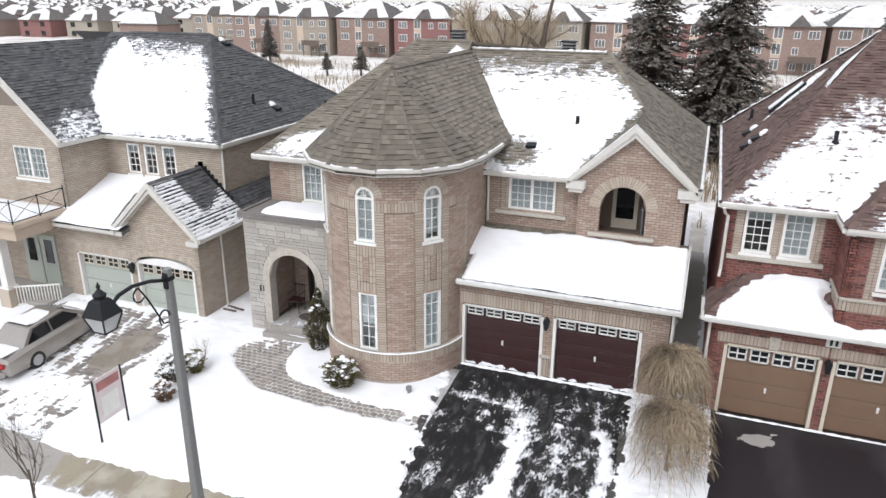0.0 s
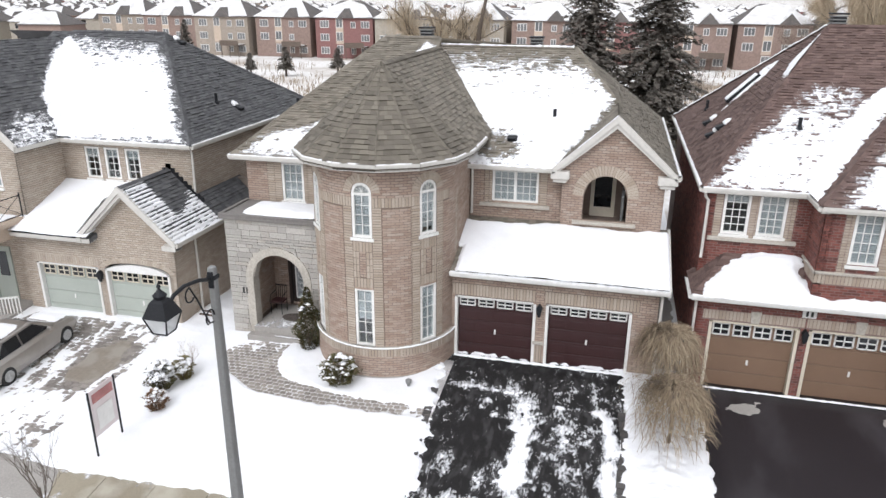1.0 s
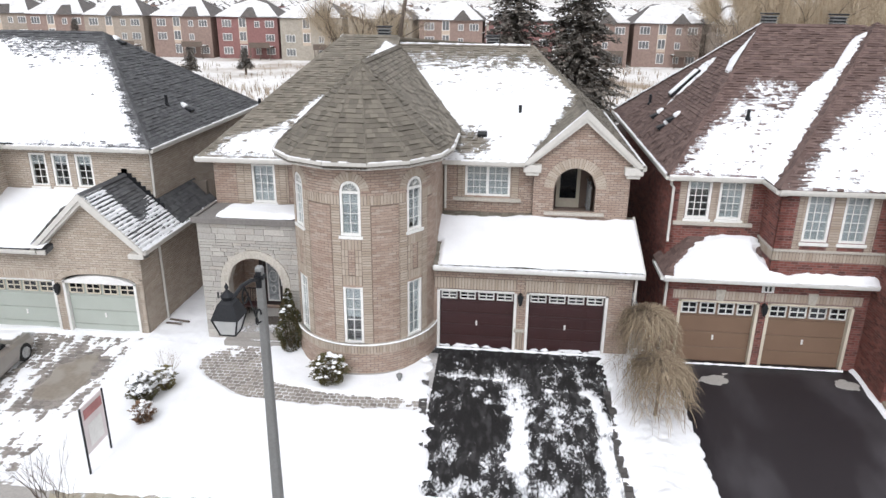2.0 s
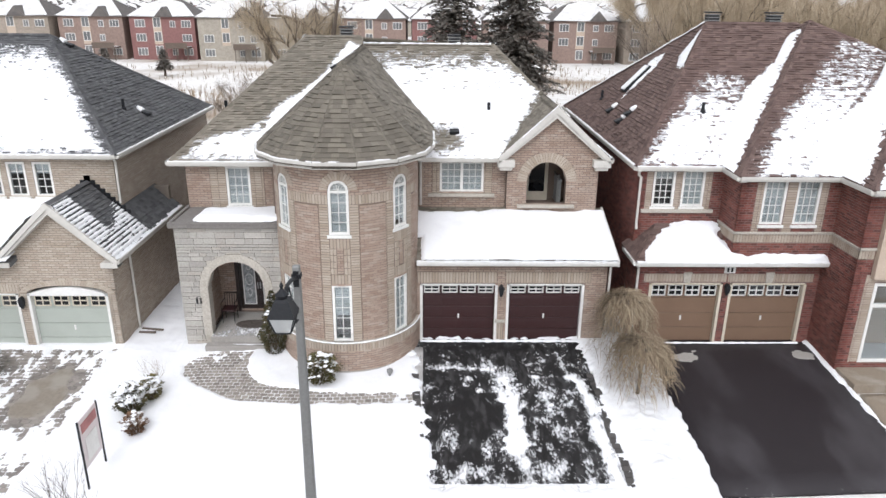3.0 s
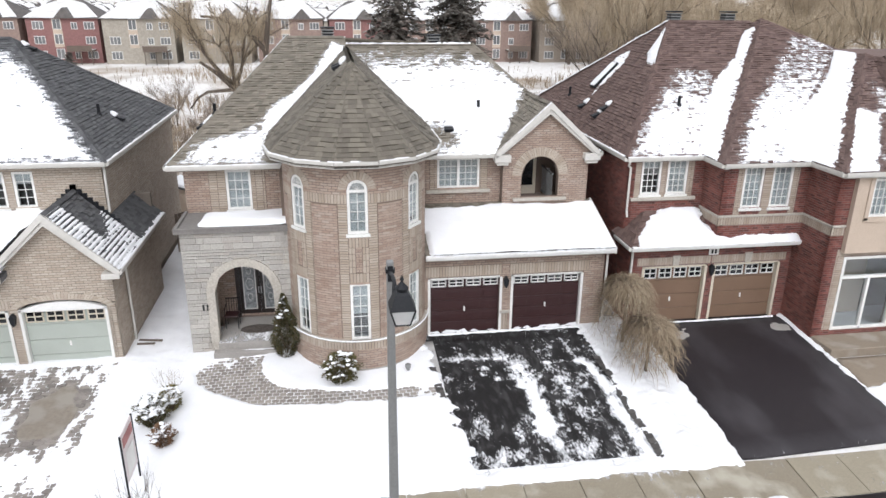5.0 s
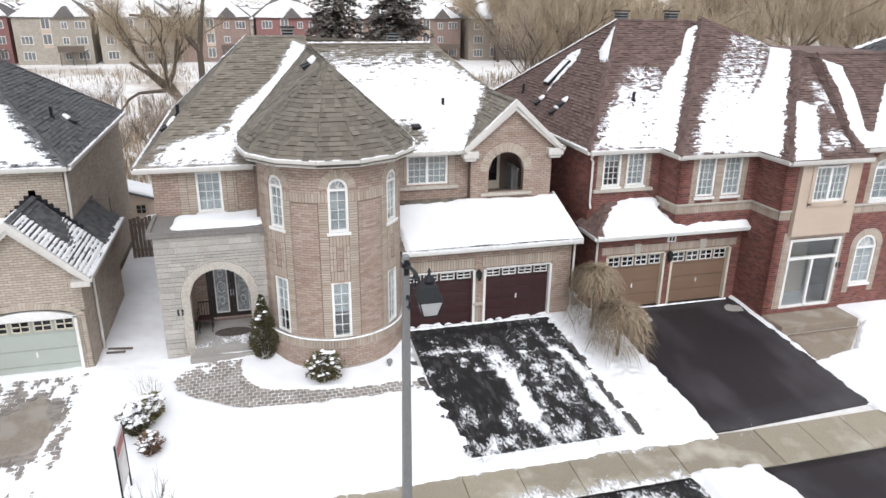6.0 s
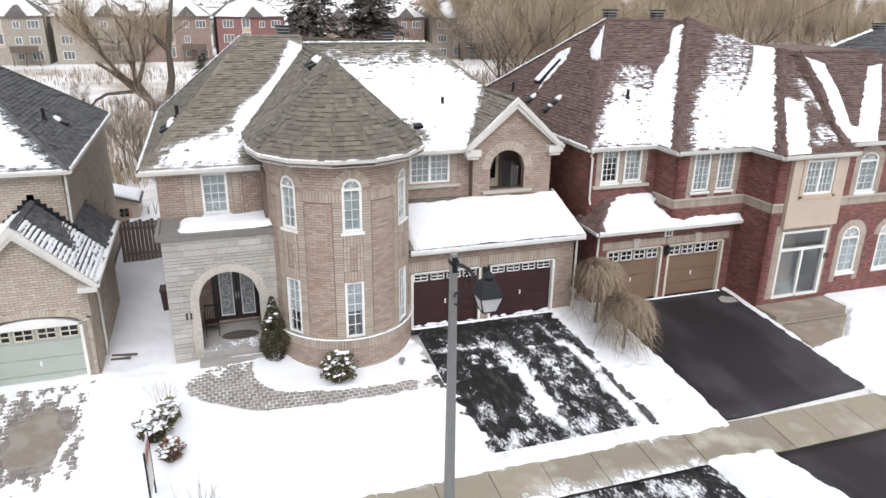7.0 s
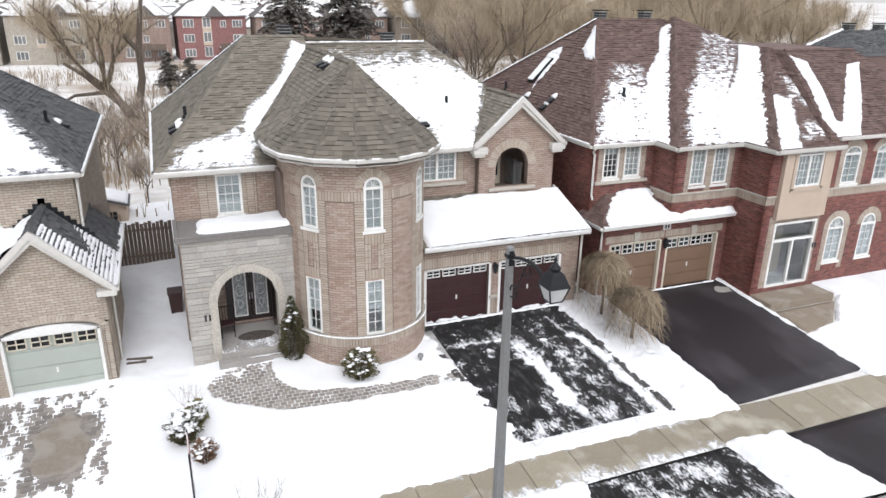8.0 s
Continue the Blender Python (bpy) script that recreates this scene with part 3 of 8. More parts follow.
def cap(house, pts, material, w=0.13):
    """Ridge or hip caps: short lapped saddles along a line."""
    s = Shape()
    for a, b in zip(pts[:-1], pts[1:]):
        a, b = Vector(a), Vector(b)
        t = (b - a).normalized()
        side = t.cross(Vector((0, 0, 1))).normalized()
        n = max(1, int((b - a).length / 0.2))
        for i in range(n):
            p, q = a + (b - a) * i / n, a + (b - a) * (i + 1.15) / n
            for sg in (1, -1):
                s.poly([p + Vector((0, 0, 0.045)), q + Vector((0, 0, 0.03)), q + side * w * sg - Vector((0, 0, 0.055)), p + side * w * sg - Vector((0, 0, 0.04))])
    return part("ridge_cap", s, material, house, kind="stuff")


def snow_on(pl, depth, shape, label, seed=1, res=0.05, courses=0.5, edge=0.35, lip=0.0, stripe=0.0):
    """Snow lying on a roof plane. shape(x, y, u, v) is positive where it lies; it thins and breaks up along the courses."""
    nv = max(4, int((pl.high - pl.low + lip) / (res * 0.75)))
    width = max(pl.span(pl.low + (pl.high - pl.low) * k / 10)[1] - pl.span(pl.low + (pl.high - pl.low) * k / 10)[0] for k in range(10))
    nu = max(6, int(width / res))
    rows = []
    for j in range(nv + 1):
        v = pl.low - lip + (pl.high - pl.low + lip) * j / nv
        a, b = pl.span(v)
        rows.append([(a + (b - a) * i / nu, v) for i in range(nu + 1)])
    uv = np.array(rows)
    U, V = uv[..., 0], uv[..., 1]
    base = np.array(pl.o)[None, None] + U[..., None] * np.array(pl.u) + V[..., None] * np.array(pl.up)
    X, Y = base[..., 0], base[..., 1]
    m = shape(X, Y, U, V)
    rag = 0.26 * fbm(U * 1.4, V * 2.2, seed) + 0.34 * fbm(U * 4.0, V * 7.0, seed + 5, 3)
    saw = 1.0 - ((V / 0.145) % 1.0)
    course = np.floor(V / 0.145)
    tabs = hash2(np.floor(U / 0.2 + 0.5 * (course % 2) + 0.3 * np.sin(course)), course, seed) - 0.5
    h = m + edge * rag * 2.0 + courses * (0.24 * (saw - 0.62) + 0.24 * tabs + 0.30 * fbm(U * 8.0, V * 9.0, seed + 31, 2)) + stripe * (saw - 0.55)
    if courses > 0.6 and stripe == 0:
        h = h - 0.15
    thick = np.where(h > 0, depth * np.clip(h / 0.55, 0, 1) ** 0.8 + 0.024, np.clip(h * 0.3, -0.05, 0) + 0.024 * np.exp(np.clip(h, -3, 0) * 40))
    thick = thick + np.where(h > 0.3, (0.018 + 0.22 * depth) * fbm(U * 1.1, V * 1.1, seed + 9), 0)
    N = np.array(pl.n)
    P = base + thick[..., None] * N
    me = grid_mesh("roof_snow", P[..., 0], P[..., 1], P[..., 2], h > -0.02, M_SNOW)
    snow = tagged(new("roof_snow", me), label, "snow", kind="stuff")
    if courses > 0.6:
        # a thin dusting that fades out over the shingles round the lying snow
        g = m + 0.9 * edge * rag + 0.30 * (saw - 0.5) * courses + 0.16 * tabs
        wide = np.clip((g + 0.30) / 0.70, 0, 1)
        lift = 0.026 + 0.004 * saw
        P = base + lift[..., None] * N
        tagged(new("roof_frost", grid_mesh("roof_frost", P[..., 0], P[..., 1], P[..., 2], (wide > 0.02) & (h < 0.3), M_FILM_ROOF, cover=wide)), "thin dusting of snow on the shingles", "snow", kind="stuff")
    return snow


def gutter(house, pts, material=None, h=0.13, d=0.11):
    """A fascia with a boxed gutter along the eaves."""
    for a, b in zip(pts[:-1], pts[1:]):
        s = Shape()
        a, b = Vector(a), Vector(b)
        t = (b - a).normalized()
        out = t.cross(Vector((0, 0, 1))).normalized()
        prof = [(0.0, -h), (d * 0.75, -h), (d, -h * 0.35), (d, 0.03), (d - 0.02, 0.03), (d - 0.03, -0.02), (0.0, -0.02)]
        s.hexa([a + out * x + Vector((0, 0, z)) for x, z in prof], [b + out * x + Vector((0, 0, z)) for x, z in prof])
        part("gutter", s, material or M_FASCIA, house)


def soffit(house, pts, z, material=None, t=0.06):
    s = Shape()
    s.hexa([(x, y, z - t) for x, y in pts], [(x, y, z) for x, y in pts])
    return part("soffit", s, material or M_FASCIA, house)


def downspout(house, pts, r=0.045, material=None):
    s = Shape()
    s.tube(pts, r, 8)
    return part("downspout", s, material or M_FASCIA, house)


def garage_door(house, P, u0, u1, v0, v1, paint, trim, panels=4, style="raised", arch=0.0):
    """A sectional garage door with its row of lights on top, in a painted surround."""
    s = Shape()
    t = 0.09
    s.plate(P, u0 - t, u0, v0, v1 + arch * 0.2, -0.2, 0.02)
    s.plate(P, u1, u1 + t, v0, v1 + arch * 0.2, -0.2, 0.02)
    if arch:
        n = 12
        for i in range(n):
            a, b = (u0 - t + (u1 - u0 + 2 * t) * k / n for k in (i, i + 1))
            va, vb = (v1 + arch * (1 - ((q - (u0 + u1) / 2) / ((u1 - u0) / 2 + t)) ** 2) for q in (a, b))
            s.prism(P, [(a, v1 - 0.02), (b, v1 - 0.02), (b, vb + 0.02), (a, va + 0.02)], -0.2, 0.02)
    else:
        s.plate(P, u0, u1, v1, v1 + 0.05, -0.2, 0.02)
    door = part("garage_door", s, trim, house)
    rows = panels
    ph = (v1 - v0) / rows
    for r in range(rows):
        g = Shape()
        a, b = v0 + r * ph, v0 + (r + 1) * ph
        g.plate(P, u0, u1, a + 0.006, b - 0.006, -0.19, -0.15)
        if r < rows - 1 and style == "raised":
            for k in range(4):
                w = (u1 - u0) / 4
                g.plate(P, u0 + k * w + 0.06, u0 + (k + 1) * w - 0.06, a + 0.09, b - 0.09, -0.15, -0.137)
        elif r < rows - 1:
            g.plate(P, u0 + 0.02, u1 - 0.02, a + 0.03, b - 0.03, -0.15, -0.143)
        part("panel", g, paint, door, bevel=0.006)
    a, b = v1 - ph, v1
    for k in range(4):
        w = (u1 - u0) / 4
        g = Shape()
        c0, c1, e0, e1 = u0 + k * w + 0.04, u0 + (k + 1) * w - 0.04, a + 0.09, b - 0.05
        for q in ((c0, c1, e0, e0 + 0.045), (c0, c1, e1 - 0.045, e1), (c0, c0 + 0.045, e0, e1), (c1 - 0.045, c1, e0, e1), ((c0 + c1) / 2 - 0.018, (c0 + c1) / 2 + 0.018, e0, e1), (c0, c1, (e0 + e1) / 2 - 0.018, (e0 + e1) / 2 + 0.018)):
            g.plate(P, *q, -0.15, -0.12)
        lite = part("window_grille", g, M_WHITE if paint is not M_SAGE else M_CREAM, door)
        g = Shape()
        g.plate(P, c0 + 0.02, c1 - 0.02, e0 + 0.02, e1 - 0.02, -0.149, -0.14)
        part("pane", g, M_DARKGLASS, lite)
    g = Shape()
    g.plate(P, (u0 + u1) / 2 - 0.03, (u0 + u1) / 2 + 0.03, v0 + 0.85, v0 + 1.02, -0.15, -0.11)
    part("handle", g, M_WHITE, door, bevel=0.008)
    g = Shape()
    g.plate(P, u0, u1, v0 - 0.02, v0 + 0.03, -0.19, -0.14)
    part("rubber_seal", g, M_RUBBER, door)
    return door


def wall_lamp(house, P, u, v):
    s = Shape()
    s.plate(P, u - 0.05, u + 0.05, v - 0.02, v + 0.14, 0.0, 0.03)
    s.prism(P, [(u - 0.02, v + 0.10), (u + 0.02, v + 0.10), (u + 0.02, v + 0.13), (u - 0.02, v + 0.13)], 0.03, 0.12)
    s.prism(P, [(u - 0.06, v - 0.14), (u + 0.06, v - 0.14), (u + 0.09, v + 0.08), (u - 0.09, v + 0.08)], 0.06, 0.20)
    s.prism(P, [(u - 0.10, v + 0.08), (u + 0.10, v + 0.08), (u + 0.02, v + 0.20), (u - 0.02, v + 0.20)], 0.05, 0.21)
    s.prism(P, [(u - 0.03, v - 0.22), (u + 0.03, v - 0.22), (u + 0.05, v - 0.14), (u - 0.05, v - 0.14)], 0.09, 0.17)
    return part("wall_lamp", s, M_BLACK, house, "black lantern wall lamp")


def number_plate(house, P, u, v, plate=True, size=0.2):
    s = Shape()
    if plate:
        s.plate(P, u - 0.19, u + 0.19, v - 0.13, v + 0.13, 0.015, 0.035)
        base = part("number_plaque", s, M_WHITE, house, "white plaque with two dark bars")
    g = Shape()
    g.plate(P, u - 0.10, u - 0.035, v - size / 2, v + size / 2, 0.02, 0.05)
    g.plate(P, u + 0.035, u + 0.10, v - size / 2, v + size / 2, 0.02, 0.05)
    part("number_bar", g, M_NUMBER, house)


def roof_vent(name, at, label, w=0.45, h=0.3):
    """A square louvred roof vent standing on the ridge."""
    x, y, z = at
    top = thing(name, label, "roof vent", kind="", at=(0, 0, 0))
    s = Shape()
    s.box(x - w * 0.42, x + w * 0.42, y - w * 0.42, y + w * 0.42, z - 0.25, z + h * 0.75)
    part("base", s, M_BLACK, top)
    for k in range(3):
        g = Shape()
        g.box(x - w * 0.5, x + w * 0.5, y - w * 0.5, y + w * 0.5, z + 0.06 + k * h * 0.27, z + 0.1 + k * h * 0.27)
        part("louvre", g, M_GREY_METAL, top)
    g = Shape()
    g.box(x - w * 0.56, x + w * 0.56, y - w * 0.56, y + w * 0.56, z + h * 0.86, z + h)
    part("cover", g, M_BLACK, top, bevel=0.02)
    return top


def pipe_vent(pl, x, y, h=0.42, r=0.06):
    """A plumbing stack through a roof plane, on a flat flashing."""
    z = pl.o.z - ((x - pl.o.x) * pl.n.x + (y - pl.o.y) * pl.n.y) / pl.n.z
    s = Shape()
    s.lathe(x, y, [(r * 1.9, z - 0.02), (r * 1.5, z + 0.08), (r, z + 0.10), (r, z + h), (r * 0.7, z + h)], 10)
    return tagged(part("vent_pipe", s, M_BLACK, smooth=False), "black plumbing vent pipe standing on the roof slope", "vent pipe", "roof vent pipes")


def slope_vent(pl, x, y, w=0.34, snow=True):
    """A low slant-backed roof vent."""
    z = pl.o.z - ((x - pl.o.x) * pl.n.x + (y - pl.o.y) * pl.n.y) / pl.n.z
    c = Vector((x, y, z)) + pl.n * 0.01
    s = Shape()
    a = [c + pl.u * i * w / 2 + pl.up * j * w / 2 for i, j in ((-1, -1), (1, -1), (1, 1), (-1, 1))]
    b = [a[0] + pl.n * 0.16, a[1] + pl.n * 0.16, a[2] + pl.n * 0.05 - pl.up * 0.05, a[3] + pl.n * 0.05 - pl.up * 0.05]
    s.hexa(a, b)
    vent = tagged(part("slope_vent", s, M_BLACK, bevel=0.015), "low black slant-backed roof vent with snow behind it", "roof vent", "low roof vents")
    if snow:
        g = Shape()
        ring = [(-0.62, 0.42), (0.55, 0.38), (0.5, 0.95), (0.12, 1.35), (-0.4, 1.05)]
        g.hexa([c + pl.u * i * w + pl.up * j * w for i, j in ring], [c + pl.u * i * w * 0.8 + pl.up * (j * 0.85 + 0.05) * w + pl.n * 0.11 for i, j in ring])
        part("snow", g, M_SNOW, vent, bevel=0.03)
    return vent


# ---- ground ----
def gz(x, y):
    """Height of the plain ground: the lots fall to the street."""
    x, y = np.asarray(x, float), np.asarray(y, float)
    z = -0.085 * (19.5 - np.clip(y, 10.5, 19.5))
    z = z - 0.25 * np.clip((-12 - x) / 6, 0, 1) - 0.12 * np.clip(x / 2, 0, 1)
    z = z - 1.4 * np.clip((y - 40) / 60, 0, 1)
    return z


def gzf(x, y):
    return float(gz(x, y))


xs = np.concatenate([np.linspace(-4200, -240, 14), np.linspace(-200, -32, 22), np.linspace(-30, 20, 26), np.linspace(24, 200, 22), np.linspace(260, 4200, 14)])
ys = np.concatenate([np.linspace(-2000, -40, 8), np.linspace(-30, 8, 8), np.linspace(9, 36, 28), np.linspace(40, 220, 36), np.linspace(260, 4600, 16)])
GX, GY = np.meshgrid(xs, ys)
GZ = gz(GX, GY) - 0.06 - np.where(GY < 8.5, 0.45, 0) + np.where((GY > 40) & (GY < 125), 0.25 * fbm(GX / 12, GY / 12, 3), 0)
tagged(new("ground", grid_mesh("ground", GX, GY, GZ, np.ones(GX.shape, bool), M_FIELD)), "snowy winter ground with brown marsh patches", "ground", kind="structure")


def slab(name, ring, material, label, category, lift=0.02, thick=0.12, kind="structure", nx=10):
    """A paved surface that follows the fall of the lot; ring: four plan corners."""
    (ax, ay), (bx, by), (cx, cy), (dx, dy) = ring
    t = np.linspace(0, 1, nx)
    A, B = np.meshgrid(t, t)
    X = (ax * (1 - A) + bx * A) * (1 - B) + (dx * (1 - A) + cx * A) * B
    Y = (ay * (1 - A) + by * A) * (1 - B) + (dy * (1 - A) + cy * A) * B
    Z = gz(X, Y) + lift
    ob = new(name, grid_mesh(name, X, Y, Z, np.ones(X.shape, bool), material))
    solid = ob.modifiers.new("thickness", "SOLIDIFY")
    solid.thickness, solid.offset = thick, -1
    return tagged(ob, label, category, kind=kind)


drive = slab("driveway", [(-6.3, 12.25), (-1.1, 12.25), (-0.9, 19.75), (-6.85, 19.75)], M_ASPHALT, "black asphalt driveway half covered by trodden snow", "driveway")
slab("driveway", [(1.3, 12.35), (7.25, 12.6), (7.1, 19.95), (1.2, 19.95)], M_ASPHALT_WET, "cleared damp black asphalt driveway", "driveway", lift=0.03)
slab("driveway", [(-23.0, 12.2), (-16.75, 12.2), (-16.75, 19.7), (-23.2, 19.7)], M_PAVER_IS, "grey paver driveway streaked with snow", "driveway", lift=0.0)
slab("driveway_apron", [(-6.4, 7.7), (0.0, 7.7), (-0.2, 10.70), (-5.6, 10.70)], M_ASPHALT, "black asphalt driveway apron patched with snow", "driveway", lift=0.02)
slab("driveway_apron", [(2.3, 7.7), (9.0, 7.7), (8.6, 10.70), (1.5, 10.70)], M_ASPHALT_WET, "cleared black asphalt driveway apron", "driveway", lift=0.02)
slab("driveway_apron", [(-23.0, 7.7), (-16.6, 7.7), (-16.6, 10.6), (-23.0, 10.6)], M_ASPHALT, "black asphalt driveway apron patched with snow", "driveway", lift=0.02)
slab("side_path", [(-0.1, 19.8), (0.85, 19.8), (0.85, 34.0), (-0.1, 34.0)], M_GREY_CONC, "narrow grey concrete path between two houses", "path", lift=0.01)
road = Shape()
road.box(-300, 300, -3.5, 7.5, -1.2, -1.0)
tagged(part("road", road, M_ASPHALT), "dark asphalt residential street", "road", kind="structure")
kerb = Shape()
kerb.box(-300, 300, 7.5, 7.7, -1.1, -0.86)
tagged(part("kerb", kerb, M_GREY_CONC, bevel=0.02), "low grey concrete kerb", "kerb", kind="structure")

# the pavement: single concrete slabs with open joints
pavement = thing("pavement", "tan wet concrete pavement slabs with snow at the edges", "pavement", kind="structure")
slab_mesh = unit_block("pavement_slab", M_CONCRETE_OB, 0.004)
bed = Shape()
bed.hexa([(-60, 10.72, -1.0), (60, 10.72, -1.0), (60, 12.25, -0.95), (-60, 12.25, -0.95)], [(-60, 10.72, -0.80), (60, 10.72, -0.92), (60, 12.25, -0.80), (-60, 12.25, -0.70)])
part("bed", bed, M_GREY_CONC, pavement)
for i in range(-20, 12):
    x = i * 1.52 + 0.3
    zc = gzf(x, 11.48) + 0.035 - 0.06
    piece("pavement_slab", slab_mesh, pavement, pose(x, 11.48, zc, math.degrees(math.atan2(gzf(x, 12.2) - gzf(x, 10.76), 1.44)), -math.degrees(math.atan2(gzf(x + 0.7, 11.48) - gzf(x - 0.7, 11.48), 1.4)), 0) @ Matrix.Diagonal((1.50, 1.50, 0.12, 1)))

# ---- snow on the ground ----
COBBLE = [(-14.45, 18.3), (-14.15, 17.6), (-13.42, 16.93), (-12.6, 16.4), (-11.86, 16.11), (-10.2, 15.96), (-8.35, 16.0), (-6.75, 16.0), (-6.5, 16.25), (-6.55, 16.65), (-7.03, 16.68), (-8.22, 16.62), (-10.04, 16.8), (-11.55, 17.17), (-11.97, 17.85), (-12.1, 18.5), (-12.0, 19.0), (-13.8, 19.0)]


def streak(X, Y, pts, w):
    """A soft band of half width w along a line in plan."""
    d = np.full(X.shape, 1e9)
    for (ax, ay), (bx, by) in zip(pts[:-1], pts[1:]):
        ex, ey = bx - ax, by - ay
        t = np.clip(((X - ax) * ex + (Y - ay) * ey) / (ex * ex + ey * ey), 0, 1)
        d = np.minimum(d, np.hypot(X - ax - t * ex, Y - ay - t * ey))
    return np.exp(-(d / w) ** 2)


def ground_snow(X, Y):
    """Depth of the lying snow, negative where it has been cleared or has melted."""
    n1 = fbm(X * 0.9, Y * 0.9, 11)
    n2 = fbm(X * 3.5, Y * 3.5, 12)
    n3 = fbm(X * 5.0 + 0.6 * Y, Y * 1.4, 13)
    h = 0.10 + 0.025 * n1 + 0.008 * n2
    rag = 0.16 * n2 + 0.1 * n1

    def clear(h, ring, inner, soft=0.25, rough=0.8):
        w = np.clip((inside(X, Y, ring) + rag * rough) / soft, 0, 1)
        return h * (1 - w) + inner * w

    # the half-cleared drive: bare wheel tracks, pushed streaks and lumps of snow between them
    lanes = 1.35 * streak(X, Y, [(-4.0, 17.9), (-3.76, 16.85), (-3.68, 15.4), (-3.78, 14.1)], 0.36 + 0.10 * n1) + 0.6 * streak(X, Y, [(-3.9, 14.2), (-3.85, 13.8)], 0.5)
    lanes = lanes + 1.6 * streak(X, Y, [(-1.6, 17.4), (-1.4, 17.1), (-1.31, 15.8), (-1.29, 14.4), (-1.2, 12.4)], 0.22)
    lanes = lanes + 1.0 * streak(X, Y, [(-6.2, 18.0), (-5.3, 18.0), (-4.4, 17.9)], 0.2) + 0.75 * streak(X, Y, [(-3.2, 17.5), (-1.6, 17.42)], 0.1) + 0.6 * streak(X, Y, [(-3.0, 18.2), (-2.2, 18.35)], 0.14)
    for bx, by, rx, ry in ((-5.55, 14.7, 0.26, 0.6), (-4.6, 13.95, 0.16, 0.4), (-5.3, 13.1, 0.6, 0.3), (-3.5, 13.35, 0.35, 0.25), (-2.8, 13.1, 0.3, 0.3), (-1.95, 12.9, 0.28, 0.16), (-4.8, 17.42, 0.35, 0.14), (-4.6, 16.75, 0.25, 0.16), (-5.1, 17.0, 0.14, 0.14), (-6.25, 16.85, 0.2, 0.2), (-2.5, 16.2, 0.3, 0.5)):
        lanes = lanes + 0.95 * np.exp(-(((X - bx) / rx) ** 2 + ((Y - by) / ry) ** 2))
    lanes = lanes + 0.9 * np.exp(-((Y - 12.45) / 0.3) ** 2) - 0.3
    global DRIVE_PATTERN
    pat = DRIVE_PATTERN = 0.30 * n3 + 0.42 * fbm(X * 1.8, Y * 1.1, 21) + 0.30 * fbm(X * 2.2, Y * 7.0, 24, 3) * (Y > 16.6) + 0.40 * fbm(X * 6, Y * 4.5, 22, 3) + 0.24 * fbm(X * 15, Y * 11, 23, 2) + 0.70 * lanes - 0.25 - 0.18 * np.clip((Y - 18.5) / 0.5, 0, 1) + 0.12 * np.exp(-((X + 2.4) / 0.9) ** 2)
    h = clear(h, [(-6.1, 12.5), (-0.82, 12.4), (-0.8, 17.6), (-0.95, 20.0), (-6.9, 20.0), (-6.65, 17.6), (-6.55, 16.0), (-6.4, 14.6), (-6.15, 13.4)], np.clip(0.06 * pat, -0.04, 0.05), 0.25, 2.2)
    # shovelled heap between the two drives
    h = h + (0.10 + 0.10 * n2 + 0.05 * n1) * np.exp(-((X - 0.1 - 0.03 * (Y - 16)) / 0.55) ** 2) * (h > 0.04) * np.clip((19.3 - Y) / 0.8, 0, 1)
    h = clear(h, [(1.3, 11.9), (7.25, 11.9), (7.1, 20.2), (1.2, 20.2)], -0.05, 0.12)
    h = clear(h, [(-60, 10.75), (60, 10.75), (60, 12.2), (-60, 12.1)], np.clip(0.03 * n3 + 0.03 * n2 - 0.036, -0.05, 0.01), 0.22)
    h = clear(h, [(-6.2, 7), (-0.1, 7), (-0.3, 11.0), (-5.4, 11.0)], np.clip(0.06 * (pat + 0.16), -0.04, 0.05))
    h = clear(h, [(2.6, 7), (8.5, 7), (8.5, 11.1), (1.6, 11.1)], -0.05, 0.12)
    pav = 0.5 * n3 + 0.5 * fbm(X * 6, Y * 3.2, 31, 3) - 0.15 + 0.35 * np.exp(-((Y - 14.4) / 0.5) ** 2)
    bare = np.exp(-(((X + 18.2) / 0.7) ** 2 + ((Y - 16.9) / 1.4) ** 2) ** 2)
    h = clear(h, [(-22.9, 12.2), (-16.75, 12.2), (-16.75, 19.6), (-23.1, 19.6)], np.clip(0.13 * (pav + 0.40 - 1.7 * bare), -0.05, 0.06))
    h = h + 0.05 * fbm(X * 1.7, Y * 1.7, 45, 3) * ((X < -14.7) & (X > -16.7) & (Y > 19.0)) - 0.05 * streak(X, Y, [(-15.9, 20.0), (-16.0, 29.5)], 0.4)
    cob = 0.45 * n3 + 0.6 * fbm(X * 4, Y * 4, 41, 3) - 0.30 + 0.45 * np.clip((X + 8.0) / 1.0, 0, 1) + 0.55 * np.exp(-((Y - 18.75) / 0.4) ** 2) + 0.45 * np.exp(-((X + 14.2) / 0.35) ** 2)
    h = clear(h, COBBLE, np.clip(0.13 * cob, -0.05, 0.05), 0.15)
    h = clear(h, [(-0.1, 20.2), (0.85, 20.2), (0.85, 40), (-0.1, 40)], -0.05, 0.1)
    h = clear(h, [(7.2, 14.9), (9.2, 15.3), (11.2, 17.0), (11.0, 18.4), (7.2, 18.4)], -0.05, 0.15)
    return h


